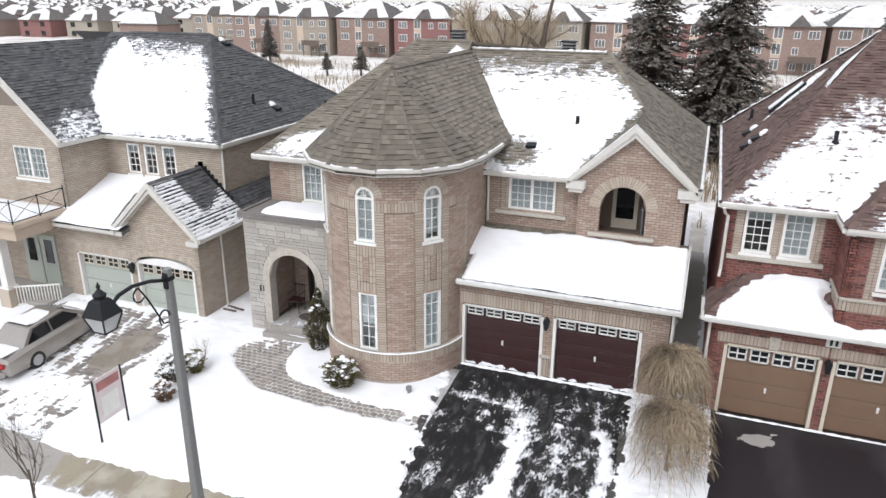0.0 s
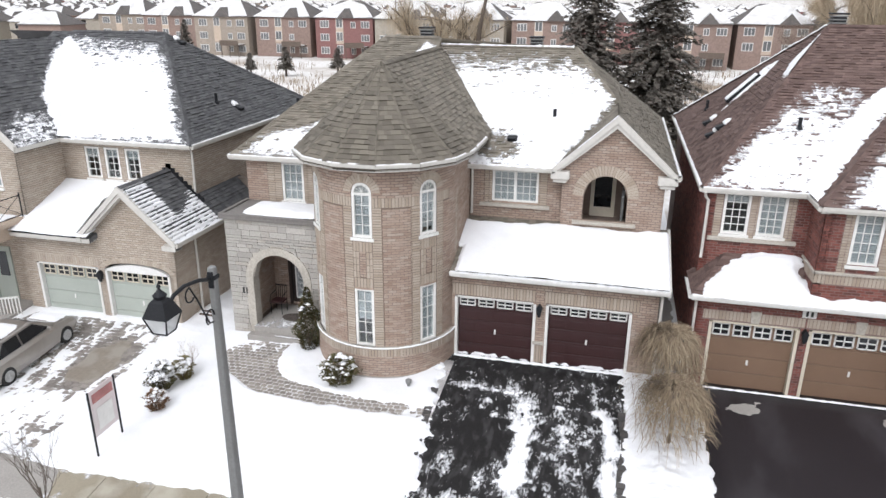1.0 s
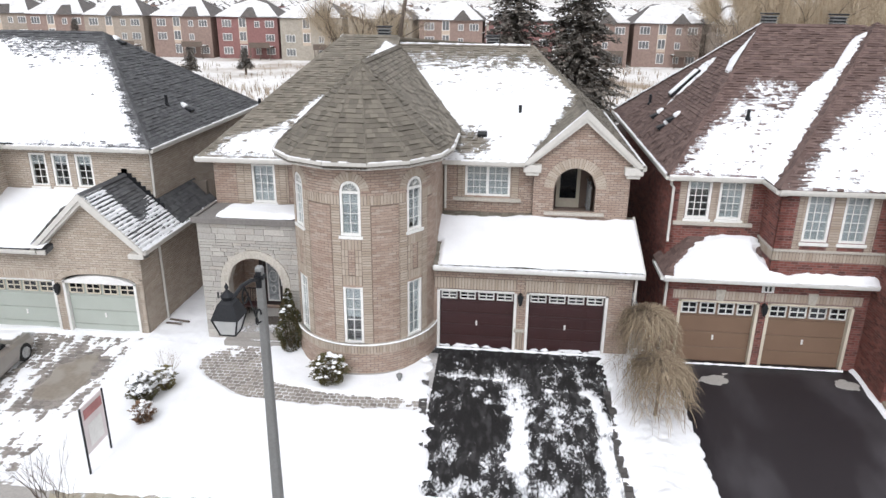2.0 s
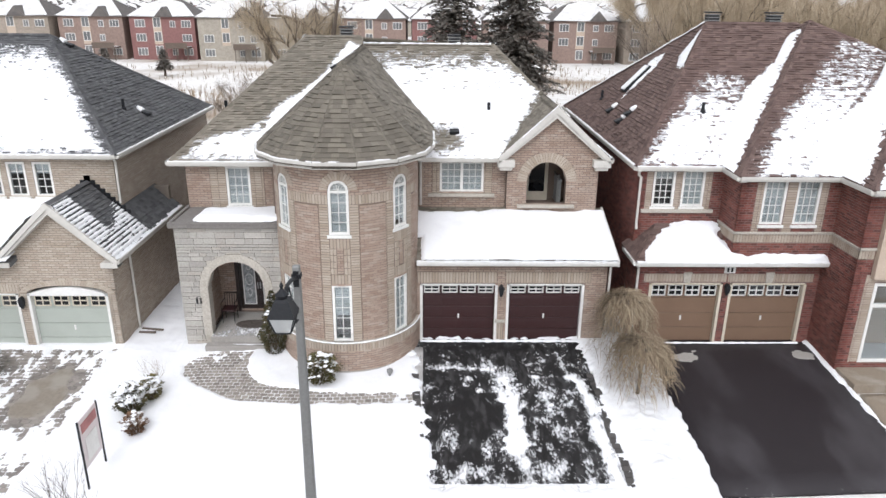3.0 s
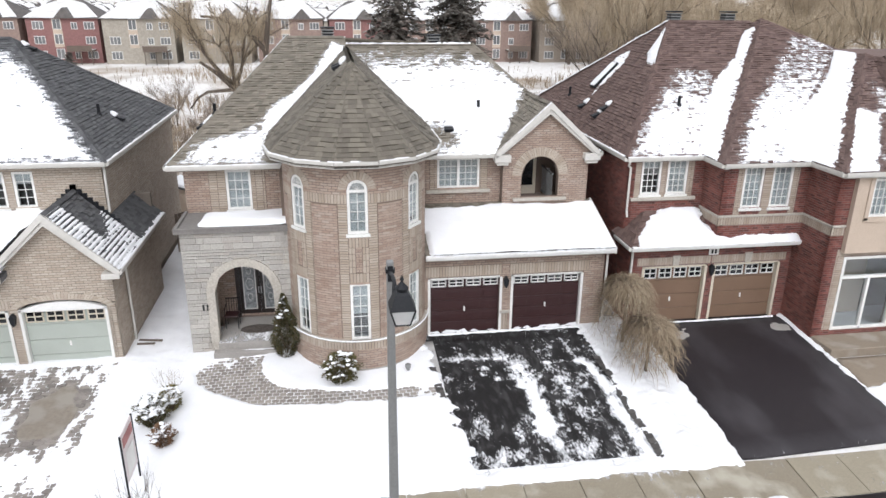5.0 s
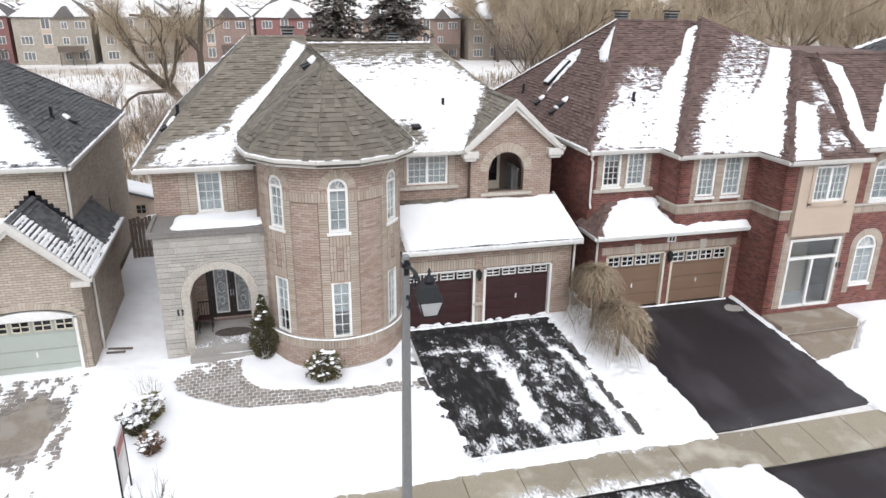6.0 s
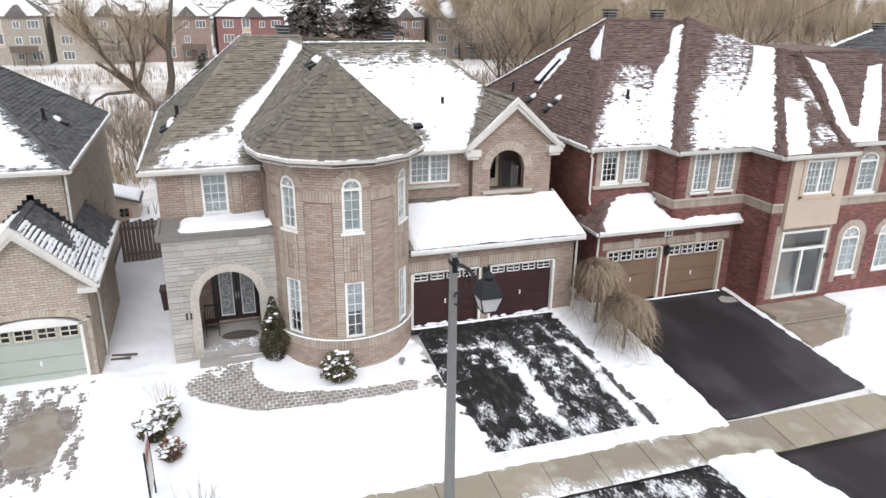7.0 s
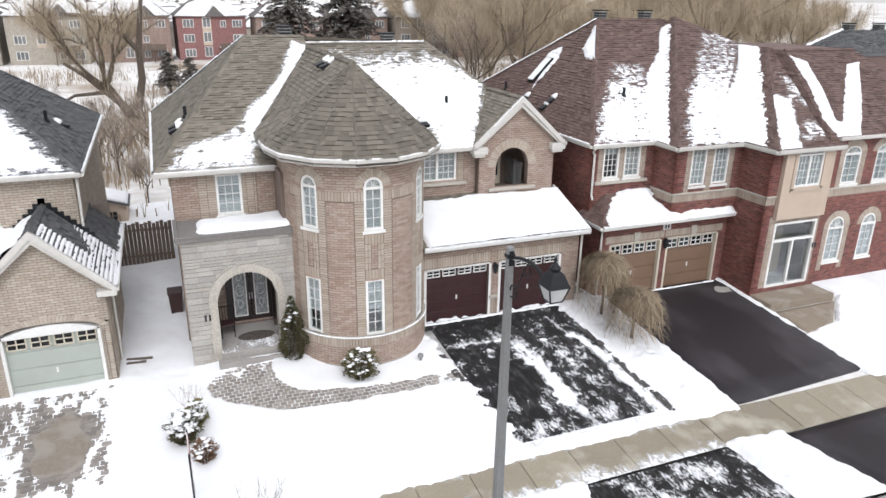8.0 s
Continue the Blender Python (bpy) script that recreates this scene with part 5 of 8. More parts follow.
part("rake_board", er, M_FASCIA, house)
downspout(house, [(-6.52, 22.15, 5.9), (-6.52, 22.2, 5.75), (-6.52, 22.22, 4.2)])
downspout(house, [(-0.08, 19.45, 2.95), (-0.08, 19.62, 2.8), (-0.08, 19.64, 0.1)])

# ---- the dun brick neighbour ----
h47 = thing("house", "dun brick house with charcoal roof and sage double garage", "house")
lw = [dict(u0=-22.08, u1=-21.42, v0=4.42, v1=5.68), dict(u0=-21.2, u1=-20.54, v0=4.42, v1=5.68), dict(u0=-20.28, u1=-19.62, v0=4.42, v1=5.68)]
w = wall(h47, "front_wall", front(22.3), -23.1, -17.4, -0.6, 6.0, lw, material=M_MORTAR_DUN)
dress(w, front(22.3), -23.1, -17.4, 2.8, 5.95, "dun", lw)
for h in lw:
    window(h47, front(22.3), h["u0"], h["u1"], h["v0"], h["v1"], 2, 4, blind=0.35)
w = wall(h47, "side_wall", east(-17.4), 22.3, 33.3, -0.6, 6.0, material=M_MORTAR_DUN)
dress(w, east(-17.4), 22.3, 33.3, 0.0, 5.95, "dun")
# projecting wing with the bay window
bw = [dict(u0=-25.6, u1=-23.9, v0=4.45, v1=5.75)]
w = wall(h47, "wing_wall", front(20.0), -29.0, -23.1, -0.6, 6.0, bw, material=M_MORTAR_DUN)
tri_s = Shape()
tri_s.prism(front(20.0), [(-30.0, 6.0), (-23.1, 6.0), (-23.1, 6.0), (-26.6, 9.2)], -0.25, 0)
part("gable_wall", tri_s, M_MORTAR_DUN, h47)
dress(w, front(20.0), -29.0, -23.1, -0.4, 7.3, "dun", bw, top=lambda u: 5.95 + 0.9 * (-23.0 - u))
window(h47, front(20.0), -25.6, -23.9, 4.45, 5.75, 3, 4, sashes=2, blind=1.0)
w = wall(h47, "wing_side_wall", east(-23.1), 20.0, 22.3, -0.6, 6.0, material=M_MORTAR_DUN)
dress(w, east(-23.1), 20.0, 22.3, 2.8, 5.95, "dun")
gbl = [dict(u0=-22.72, u1=-20.04, v0=-0.55, v1=1.78), dict(u0=-19.75, u1=-17.05, v0=-0.55, v1=1.78, arch=True, rise=0.28)]
w = wall(h47, "garage_wall", front(19.65), -23.3, -16.75, -0.7, 3.0, gbl, material=M_MORTAR_DUN)
dress(w, front(19.65), -23.3, -16.75, -0.3, 5.0, "dun", gbl, [((-22.9, -19.95, 1.82, 2.12), "soldier", "dun"), ((-17.0, -16.78, -0.3, 1.9), "stack", "dun")], ring=0.22, ring_key="dun", top=lambda u: max(3.02, 3.05 + 0.97 * (1.95 - abs(u + 18.4))))
tri_s = Shape()
tri_s.prism(front(19.65), [(-20.3, 3.0), (-16.5, 3.0), (-16.5, 3.0), (-18.4, 4.85)], -0.25, 0)
part("gable_wall", tri_s, M_MORTAR_DUN, h47)
garage_door(h47, front(19.65), -22.63, -20.13, -0.50, 1.72, M_SAGE, M_WHITE, 4, "flat")
garage_door(h47, front(19.65), -19.66, -17.14, -0.48, 1.72, M_SAGE, M_WHITE, 4, "flat", arch=0.27)
wall_lamp(h47, front(19.65), -19.9, 1.5)
w = wall(h47, "garage_side_wall", east(-16.75), 19.65, 25.6, -0.7, 3.0, material=M_MORTAR_DUN)
dress(w, east(-16.75), 19.65, 25.6, -0.3, 3.0, "dun")
bx = Shape()
bx.box(-29.0, -17.4, 33.1, 33.3, -0.6, 6.0)
bx.box(-29.0, -28.8, 20.0, 33.3, -0.6, 6.0)
bx.box(-17.4, -16.75, 25.4, 25.6, -0.6, 4.0)
part("rear_wall", bx, M_MORTAR_DUN, h47)
LF = roof_plane(h47, [(-27.5, 22.0, 6.0), (-17.15, 22.0, 6.0), (-21.73, 27.87, 9.68), (-27.5, 27.87, 9.68)], M_DARK_SH, rng)
LE = roof_plane(h47, [(-17.15, 22.0, 6.0), (-17.15, 33.6, 6.0), (-21.73, 27.87, 9.68)], M_DARK_SH, rng)
LWG = roof_plane(h47, [(-22.85, 19.75, 6.02), (-22.85, 22.6, 6.02), (-26.6, 27.8, 9.5), (-26.6, 19.75, 9.5)], M_DARK_SH, rng)
bk = Shape()
bk.poly([(-17.15, 33.6, 6.0), (-30.0, 33.6, 6.0), (-30.0, 27.87, 9.67), (-21.73, 27.87, 9.67)])
bk.poly([(-26.6, 19.75, 9.5), (-26.6, 27.8, 9.5), (-30.3, 27.8, 6.0), (-30.3, 19.75, 6.0)])
part("roof", bk, M_DARK_SH, h47)
cap(h47, [(-17.15, 22.0, 6.02), (-21.73, 27.87, 9.70), (-26.4, 27.87, 9.70)], M_DARK_SH)
cap(h47, [(-17.15, 33.6, 6.02), (-21.73, 27.87, 9.70)], M_DARK_SH)
gutter(h47, [(-22.9, 22.0, 6.0), (-17.15, 22.0, 6.0), (-17.15, 33.6, 6.0)])
gutter(h47, [(-22.85, 19.75, 6.02), (-22.85, 22.0, 6.02)])
soffit(h47, [(-22.85, 22.0), (-17.15, 22.0), (-17.15, 22.4), (-22.85, 22.4)], 5.9)
soffit(h47, [(-17.5, 22.0), (-17.15, 22.0), (-17.15, 33.6), (-17.5, 33.6)], 5.9)
rk = Shape()
rk.prism(front(19.75), [(-22.8, 5.9), (-22.8, 6.1), (-26.6, 9.6), (-26.6, 9.35)], -0.1, 0.06)
part("rake_board", rk, M_FASCIA, h47)
LG = roof_plane(h47, [(-16.43, 19.3, 3.1), (-16.43, 22.3, 3.1), (-18.4, 22.3, 5.0), (-18.4, 19.3, 5.0)], M_DARK_SH, rng)
LG2 = roof_plane(h47, [(-16.43, 22.3, 3.1), (-16.43, 25.7, 3.1), (-17.4, 25.7, 4.04), (-17.4, 22.3, 4.04)], M_DARK_SH, rng)
LGW = roof_plane(h47, [(-20.35, 22.3, 3.1), (-20.35, 19.3, 3.1), (-18.4, 19.3, 5.0), (-18.4, 22.3, 5.0)], M_DARK_SH, rng)
LL = roof_plane(h47, [(-23.45, 19.3, 3.0), (-19.9, 19.3, 3.0), (-19.2, 22.3, 4.2), (-23.1, 22.3, 4.2)], M_DARK_SH, rng)
cap(h47, [(-18.4, 19.3, 5.02), (-18.4, 22.3, 5.02)], M_DARK_SH)
# stepped flashing where the garage roof meets the wall
fl = Shape()
for i in range(9):
    x = -18.4 + i * 0.16
    fl.box(x - 0.1, x + 0.1, 22.24, 22.29, 4.6 - i * 0.155, 5.2 - i * 0.155)
    fl.box(-18.4 - i * 0.16 - 0.1, -18.4 - i * 0.16 + 0.1, 22.24, 22.29, 4.6 - i * 0.155, 5.2 - i * 0.155)
part("flashing", fl, M_BLACK, h47)
gutter(h47, [(-16.43, 19.3, 3.1), (-16.43, 25.7, 3.1)])
gutter(h47, [(-23.45, 19.3, 3.0), (-20.2, 19.3, 3.0)])
rk = Shape()
for foot in (-20.4, -16.4):
    rk.prism(front(19.3), [(foot, 2.92), (foot, 3.12), (-18.4, 5.06), (-18.4, 4.82)], -0.1, 0.04)
    rk.prism(front(19.3), [(foot, 2.84), (foot, 2.92), (-18.4, 4.82), (-18.4, 4.66)], -0.36, -0.02)
part("rake_board", rk, M_FASCIA, h47)
for a0, a1 in ((-20.45, -19.9), (-16.95, -16.4)):
    rt = Shape()
    rt.box(a0, a1, 19.26, 19.66, 2.84, 3.02)
    part("eave_return", rt, M_FASCIA, h47, bevel=0.012)
downspout(h47, [(-17.3, 22.15, 5.9), (-17.3, 22.25, 5.7), (-17.33, 22.25, 4.2)])
downspout(h47, [(-16.6, 20.9, 2.95), (-16.68, 20.9, 2.8), (-16.68, 20.9, -0.1), (-16.4, 20.7, -0.15)])
# porch, balcony and railings at its far side
bal = Shape()
bal.box(-29.0, -23.25, 17.6, 20.0, 2.75, 3.25)
bal.box(-29.0, -23.1, 17.45, 20.0, 3.25, 3.42)
part("porch_roof", bal, M_STUCCO, h47, "beige porch roof under a snowy balcony", bevel=0.015)
for cx in (-24.9, -27.6):
    g = Shape()
    g.box(cx - 0.28, cx + 0.28, 17.85, 18.4, -0.9, 0.45)
    pier = part("pier", g, M_DUN, h47, bevel=0.01)
    g = Shape()
    g.box(cx - 0.17, cx + 0.17, 17.96, 18.3, 0.45, 2.75)
    g.box(cx - 0.24, cx + 0.24, 17.9, 18.36, 0.45, 0.55)
    g.box(cx - 0.24, cx + 0.24, 17.9, 18.36, 2.62, 2.75)
    part("column", g, M_WHITE, pier)
g = Shape()
g.box(-28.5, -23.35, 18.3, 20.0, -0.9, -0.1)
part("porch_floor", g, M_GREY_CONC, h47, bevel=0.01)
g = Shape()
g.hexa([(-24.6, 18.1, 0.5), (-24.6, 18.16, 0.5), (-23.2, 19.0, 0.5), (-23.2, 18.94, 0.5)], [(-24.6, 18.1, 0.56), (-24.6, 18.16, 0.56), (-23.2, 19.0, 0.56), (-23.2, 18.94, 0.56)])
g.hexa([(-24.6, 18.1, -0.25), (-24.6, 18.16, -0.25), (-23.2, 19.0, -0.25), (-23.2, 18.94, -0.25)], [(-24.6, 18.1, -0.2), (-24.6, 18.16, -0.2), (-23.2, 19.0, -0.2), (-23.2, 18.94, -0.2)])
pr = part("porch_railing", g, M_WHITE, h47, "white porch railing")
for i in range(15):
    x, y = -24.55 + 1.35 * i / 14, 18.15 + 0.8 * i / 14
    g = Shape()
    g.box(x - 0.015, x + 0.015, y - 0.015, y + 0.015, -0.2, 0.5)
    part("baluster", g, M_WHITE, pr)
br = Shape()
corner, back_c, left_c = (-23.2, 17.55), (-23.2, 19.9), (-29.0, 17.55)
for a, b in ((left_c, corner), (corner, back_c)):
    for z in (3.5, 4.25):
        br.tube([(a[0], a[1], z), (b[0], b[1], z)], 0.018, 6)
    n = 5 if a == left_c else 2
    for i in range(n):
        p = (a[0] + (b[0] - a[0]) * i / n, a[1] + (b[1] - a[1]) * i / n)
        q = (a[0] + (b[0] - a[0]) * (i + 1) / n, a[1] + (b[1] - a[1]) * (i + 1) / n)
        br.tube([(*p, 3.5), (*q, 4.25)], 0.01, 5)
        br.tube([(*p, 4.25), (*q, 3.5)], 0.01, 5)
        br.tube([(*p, 3.4), (*p, 4.3)], 0.02, 6)
br.tube([(*corner, 3.4), (*corner, 4.35)], 0.025, 6)
br.tube([(*back_c, 3.4), (*back_c, 4.35)], 0.025, 6)
part("balcony_railing", br, M_BLACK, h47, "thin black crossed iron railing")
g = Shape()
g.box(-26.0, -25.1, 19.93, 20.0, -0.1, 2.1)
g.box(-25.05, -24.2, 19.93, 20.0, -0.1, 2.1)
nd = part("front_door", g, M_SAGE, h47, "sage double front door", bevel=0.01)
for a in (-25.75, -24.8):
    g = Shape()
    g.box(a, a + 0.42, 19.91, 19.93, 0.9, 1.9)
    part("pane", g, M_DARKGLASS, nd)

# ---- the red brick neighbour ----
h51 = thing("house", "red brick house with brown roof and tan double garage", "house")
ZB = (3.72, 4.02)
hw = [dict(u0=1.46, u1=2.22, v0=4.56, v1=5.86), dict(u0=2.46, u1=3.24, v0=4.56, v1=5.86)]
w = wall(h51, "front_wall", front(20.9), 0.95, 3.95, 2.6, 6.0, hw, material=M_MORTAR_RED)
dress(w, front(20.9), 0.95, 3.95, 3.3, 5.95, "red", hw, [((1.22, 1.46, 4.4, 5.95), "stack", "sand"), ((2.22, 2.46, 4.4, 5.95), "stack", "sand"), ((3.24, 3.48, 4.4, 5.95), "stack", "sand")])
for h in hw:
    window(h51, front(20.9), h["u0"], h["u1"], h["v0"], h["v1"], 3, 5, blind=0.95 if h["u0"] > 2 else 0.25)
ls = Shape()
ls.box(1.1, 3.6, 20.78, 20.95, 4.36, 4.48)
part("sill", ls, M_CUT, h51, "long stone sill", bevel=0.01)
w = wall(h51, "side_wall", west(0.95), 20.9, 33.5, -0.6, 6.0, material=M_MORTAR_RED)
dress(w, west(0.95), 20.9, 31.0, -0.1, 5.95, "red")
hb = [dict(u0=4.66, u1=5.42, v0=4.34, v1=5.92), dict(u0=5.76, u1=6.54, v0=4.34, v1=5.92)]
w = wall(h51, "bay_wall", front(19.55), 3.9, 7.25, 3.1, 6.0, hb, material=M_MORTAR_RED)
dress(w, front(19.55), 3.9, 7.2, 3.2, 5.95, "red", hb, [((4.42, 4.66, 4.05, 5.95), "stack", "sand"), ((5.42, 5.76, 4.05, 5.95), "stack", "sand"), ((6.54, 6.78, 4.05, 5.95), "stack", "sand"), ((3.9, 7.2, *ZB), "soldier", "sand")])
for h in hb:
    window(h51, front(19.55), h["u0"], h["u1"], h["v0"], h["v1"], 3, 5, blind=1.0)
w = wall(h51, "bay_side_wall", west(3.9), 19.55, 20.9, 3.1, 6.0, material=M_MORTAR_RED)
dress(w, west(3.9), 19.55, 20.9, 3.2, 5.95, "red", (), [((19.55, 20.9, *ZB), "soldier", "sand")])
w = wall(h51, "entry_side_wall", west(7.2), 17.98, 19.9, -0.6, 6.0, material=M_MORTAR_RED)
dress(w, west(7.2), 17.98, 19.9, -0.2, 5.95, "red", (), [((17.98, 19.9, *ZB), "soldier", "sand")])
he = [dict(u0=7.92, u1=10.22, v0=0.1, v1=2.92)]
w = wall(h51, "entry_wall", front(17.98), 7.2, 10.35, -0.6, 6.0, he, material=M_MORTAR_RED)
dress(w, front(17.98), 7.2, 10.35, -0.2, 5.95, "red", he, [((7.6, 7.92, 0.1, 3.1), "stack", "sand"), ((10.22, 10.34, 0.1, 3.1), "stack", "sand"), ((7.2, 7.7, *ZB), "soldier", "sand"), ((7.6, 10.34, 2.95, 3.2), "soldier", "sand")])
hst = [dict(u0=8.30, u1=9.70, v0=4.42, v1=5.75, arch=True, rise=0.16)]
st = wall(h51, "stucco_bay", front(17.78), 7.72, 10.3, 3.12, 6.0, hst, 0.2, M_STUCCO)
tr_s = Shape()
for q in ((8.14, 8.30, 4.3, 5.9), (9.70, 9.86, 4.3, 5.9), (8.14, 9.86, 4.24, 4.40)):
    tr_s.plate(front(17.78), *q, 0.0, 0.04)
part("window_trim", tr_s, M_STUCCO, h51, bevel=0.01)
window(h51, front(17.78), 8.30, 9.70, 4.42, 5.75, 3, 4, arch=True, sashes=2, blind=1.0, rise=0.16, sill=False)
# glazed entry
PE = front(17.98)
for q in ((7.92, 8.02, 0.1, 2.92), (10.12, 10.22, 0.1, 2.92), (8.02, 10.12, 2.82, 2.92), (8.02, 10.12, 2.08, 2.18), (9.02, 9.12, 0.1, 2.08), (8.02, 10.12, 0.1, 0.2)):
    en = Shape()
    en.plate(PE, *q, -0.14, 0.02)
    if q[0] == 7.92:
        ed = part("entry_door", en, M_WHITE, h51, "white framed glass double entry door", bevel=0.006)
    else:
        part("frame_bar", en, M_WHITE, ed, bevel=0.006)
for q in ((8.02, 9.02, 0.2, 2.08), (9.12, 10.12, 0.2, 2.08), (8.02, 10.12, 2.18, 2.82)):
    g = Shape()
    g.plate(PE, *q, -0.08, -0.07)
    pane = part("pane", g, M_GLASS, ed)
    pane.visible_shadow = False
g = Shape()
g.plate(PE, 7.9, 10.25, 0.0, 3.0, -1.6, -1.55)
part("room_wall", g, M_STUCCO, ed)
# wall to the far side with tall arched windows
hr = [dict(u0=11.25, u1=12.2, v0=0.75, v1=2.3, arch=True), dict(u0=11.35, u1=12.3, v0=4.2, v1=5.5, arch=True, rise=0.3), dict(u0=13.2, u1=14.1, v0=0.75, v1=2.3, arch=True), dict(u0=13.2, u1=14.1, v0=4.2, v1=5.5, arch=True, rise=0.3)]
w = wall(h51, "front_wall", front(18.2), 10.35, 17.5, -0.6, 6.3, hr, material=M_MORTAR_RED)
dress(w, front(18.2), 10.35, 17.5, -0.2, 6.25, "red", hr, [((10.98, 11.25, 0.4, 2.3), "stack", "sand"), ((12.2, 12.47, 0.4, 2.3), "stack", "sand"), ((11.08, 11.35, 4.02, 5.5), "stack", "sand"), ((12.3, 12.57, 4.02, 5.5), "stack", "sand"), ((10.35, 17.5, *ZB), "soldier", "sand")], ring=0.28)
for h in hr:
    window(h51, front(18.2), h["u0"], h["u1"], h["v0"], h["v1"], 2, 4, arch=True, rise=h.get("rise"), blind=1.0)
bds = Shape()
bds.box(3.86, 7.2, 19.49, 19.56, 4.02, 4.10)
bds.box(3.84, 3.91, 19.49, 20.9, 4.02, 4.10)
bds.box(7.14, 7.21, 17.92, 19.9, 4.02, 4.10)
bds.box(7.14, 7.72, 17.92, 17.99, 4.02, 4.10)
bds.box(10.3, 17.5, 18.12, 18.22, 4.02, 4.10)
part("stone_band", bds, M_CUT, h51, bevel=0.01)
hg = [dict(u0=1.36, u1=3.90, v0=-0.2, v1=2.16), dict(u0=4.14, u1=6.80, v0=-0.2, v1=2.16)]
w = wall(h51, "garage_wall", front(19.80), 0.85, 7.25, -0.6, 3.0, hg, material=M_MORTAR_RED)
dress(w, front(19.80), 0.85, 7.2, -0.15, 3.0, "red", hg, [((1.15, 4.0, 2.20, 2.50), "soldier", "sand"), ((4.04, 7.0, 2.20, 2.50), "soldier", "sand")])
for c in (2.63, 5.47):
    ks = Shape()
    ks.prism(front(19.8), [(c - 0.11, 2.18), (c + 0.11, 2.18), (c + 0.15, 2.56), (c - 0.15, 2.56)], 0, 0.045)
    part("keystone", ks, M_CUT, h51)
garage_door(h51, front(19.80), 1.45, 3.80, -0.15, 2.10, M_TAN, M_CREAM, 4, "flat")
garage_door(h51, front(19.80), 4.23, 6.71, -0.15, 2.10, M_TAN, M_CREAM, 4, "flat")
wall_lamp(h51, front(19.80), 4.02, 1.98)
number_plate(h51, front(19.80), 4.06, 2.66, size=0.16)
number_plate(h51, front(17.98), 10.28, 1.75, plate=False, size=0.2)
w = wall(h51, "garage_side_wall", west(0.85), 19.80, 20.95, -0.6, 3.0, material=M_MORTAR_RED)
dress(w, west(0.85), 19.80, 20.9, -0.15, 3.0, "red")
bx = Shape()
bx.box(0.95, 17.5, 33.3, 33.5, -0.6, 6.0)
bx.box(17.3, 17.5, 18.2, 33.5, -0.6, 6.0)
part("rear_wall", bx, M_MORTAR_RED, h51)
QF = roof_plane(h51, [(0.78, 20.7, 6.0), (9.0, 20.7, 6.0), (9.0, 27.7, 10.4), (5.1, 27.7, 10.4)], M_BROWN_SH, rng)
QW = roof_plane(h51, [(0.78, 34.5, 6.0), (0.78, 20.7, 6.0), (5.1, 27.7, 10.4)], M_BROWN_SH, rng)
PK = (9.0, 27.0, 10.55)
BF = roof_plane(h51, [(3.72, 19.33, 6.0), (18.6, 19.33, 6.0), PK], M_BROWN_SH, rng)
BW = roof_plane(h51, [(3.72, 34.0, 6.0), (3.72, 19.33, 6.0), PK], M_BROWN_SH, rng)
CW = roof_plane(h51, [(7.0, 19.6, 6.02), (7.0, 17.6, 6.02), (11.25, 23.15, 9.35), (11.25, 24.9, 9.35)], M_BROWN_SH, rng)
CF = roof_plane(h51, [(7.0, 17.6, 6.02), (10.6, 17.6, 6.02), (10.75, 18.9, 6.80), (12.2, 22.3, 8.84), (12.15, 22.6, 9.02), (11.25, 23.15, 9.35)], M_BROWN_SH, rng)
XF = roof_plane(h51, [(9.9, 17.85, 6.3), (18.0, 17.85, 6.3), (15.7, 22.4, 9.3), (11.5, 22.4, 9.3)], M_BROWN_SH, rng)
XW = roof_plane(h51, [(9.9, 27.0, 6.3), (9.9, 17.85, 6.3), (11.5, 22.4, 9.3), (11.5, 27.0, 9.3)], M_BROWN_SH, rng)
XB = roof_plane(h51, [(14.6, 25.1, 8.83), (32.0, 25.1, 8.83), (32.0, 28.0, 9.85), (21.5, 28.0, 9.85)], M_DARK_SH, rng)
bk = Shape()
bk.poly([(18.0, 34.0, 6.0), (0.78, 34.5, 6.0), (5.1, 27.7, 10.39), (9.0, 27.7, 10.39)])
bk.poly([(21.5, 28.0, 9.84), (32.0, 28.0, 9.84), (32.0, 34.0, 6.0), (14.6, 34.0, 6.0)])
bk.poly([(14.6, 25.1, 8.82), (21.5, 28.0, 9.84), (14.6, 34.0, 6.0)])
bk.poly([(14.6, 25.15, 8.7), (32.0, 25.15, 8.7), (32.0, 25.15, 5.0), (14.6, 25.15, 5.0)])
bk.poly([(18.6, 19.33, 6.0), (18.6, 34.0, 6.0), PK])
bk.poly([(18.0, 17.85, 6.3), (18.0, 27, 6.3), (15.7, 27, 9.3), (15.7, 22.4, 9.3)])
bk.poly([(11.5, 22.4, 9.29), (15.7, 22.4, 9.29), (15.7, 27, 9.29), (11.5, 27, 9.29)])
part("roof", bk, M_BROWN_SH, h51)
cap(h51, [(0.78, 20.7, 6.02), (5.1, 27.7, 10.42), (8.9, 27.7, 10.42)], M_BROWN_SH)
cap(h51, [(0.78, 34.5, 6.02), (5.1, 27.7, 10.42)], M_BROWN_SH)
cap(h51, [(3.72, 19.33, 6.02), PK, (18.6, 19.33, 6.02)], M_BROWN_SH)
cap(h51, [(7.0, 17.6, 6.04), (11.25, 23.15, 9.37), (12.15, 22.6, 9.04)], M_BROWN_SH)
cap(h51, [(11.5, 22.4, 9.32), (15.7, 22.4, 9.32)], M_BROWN_SH)
gutter(h51, [(0.78, 34.5, 6.0), (0.78, 20.7, 6.0), (3.8, 20.7, 6.0)])
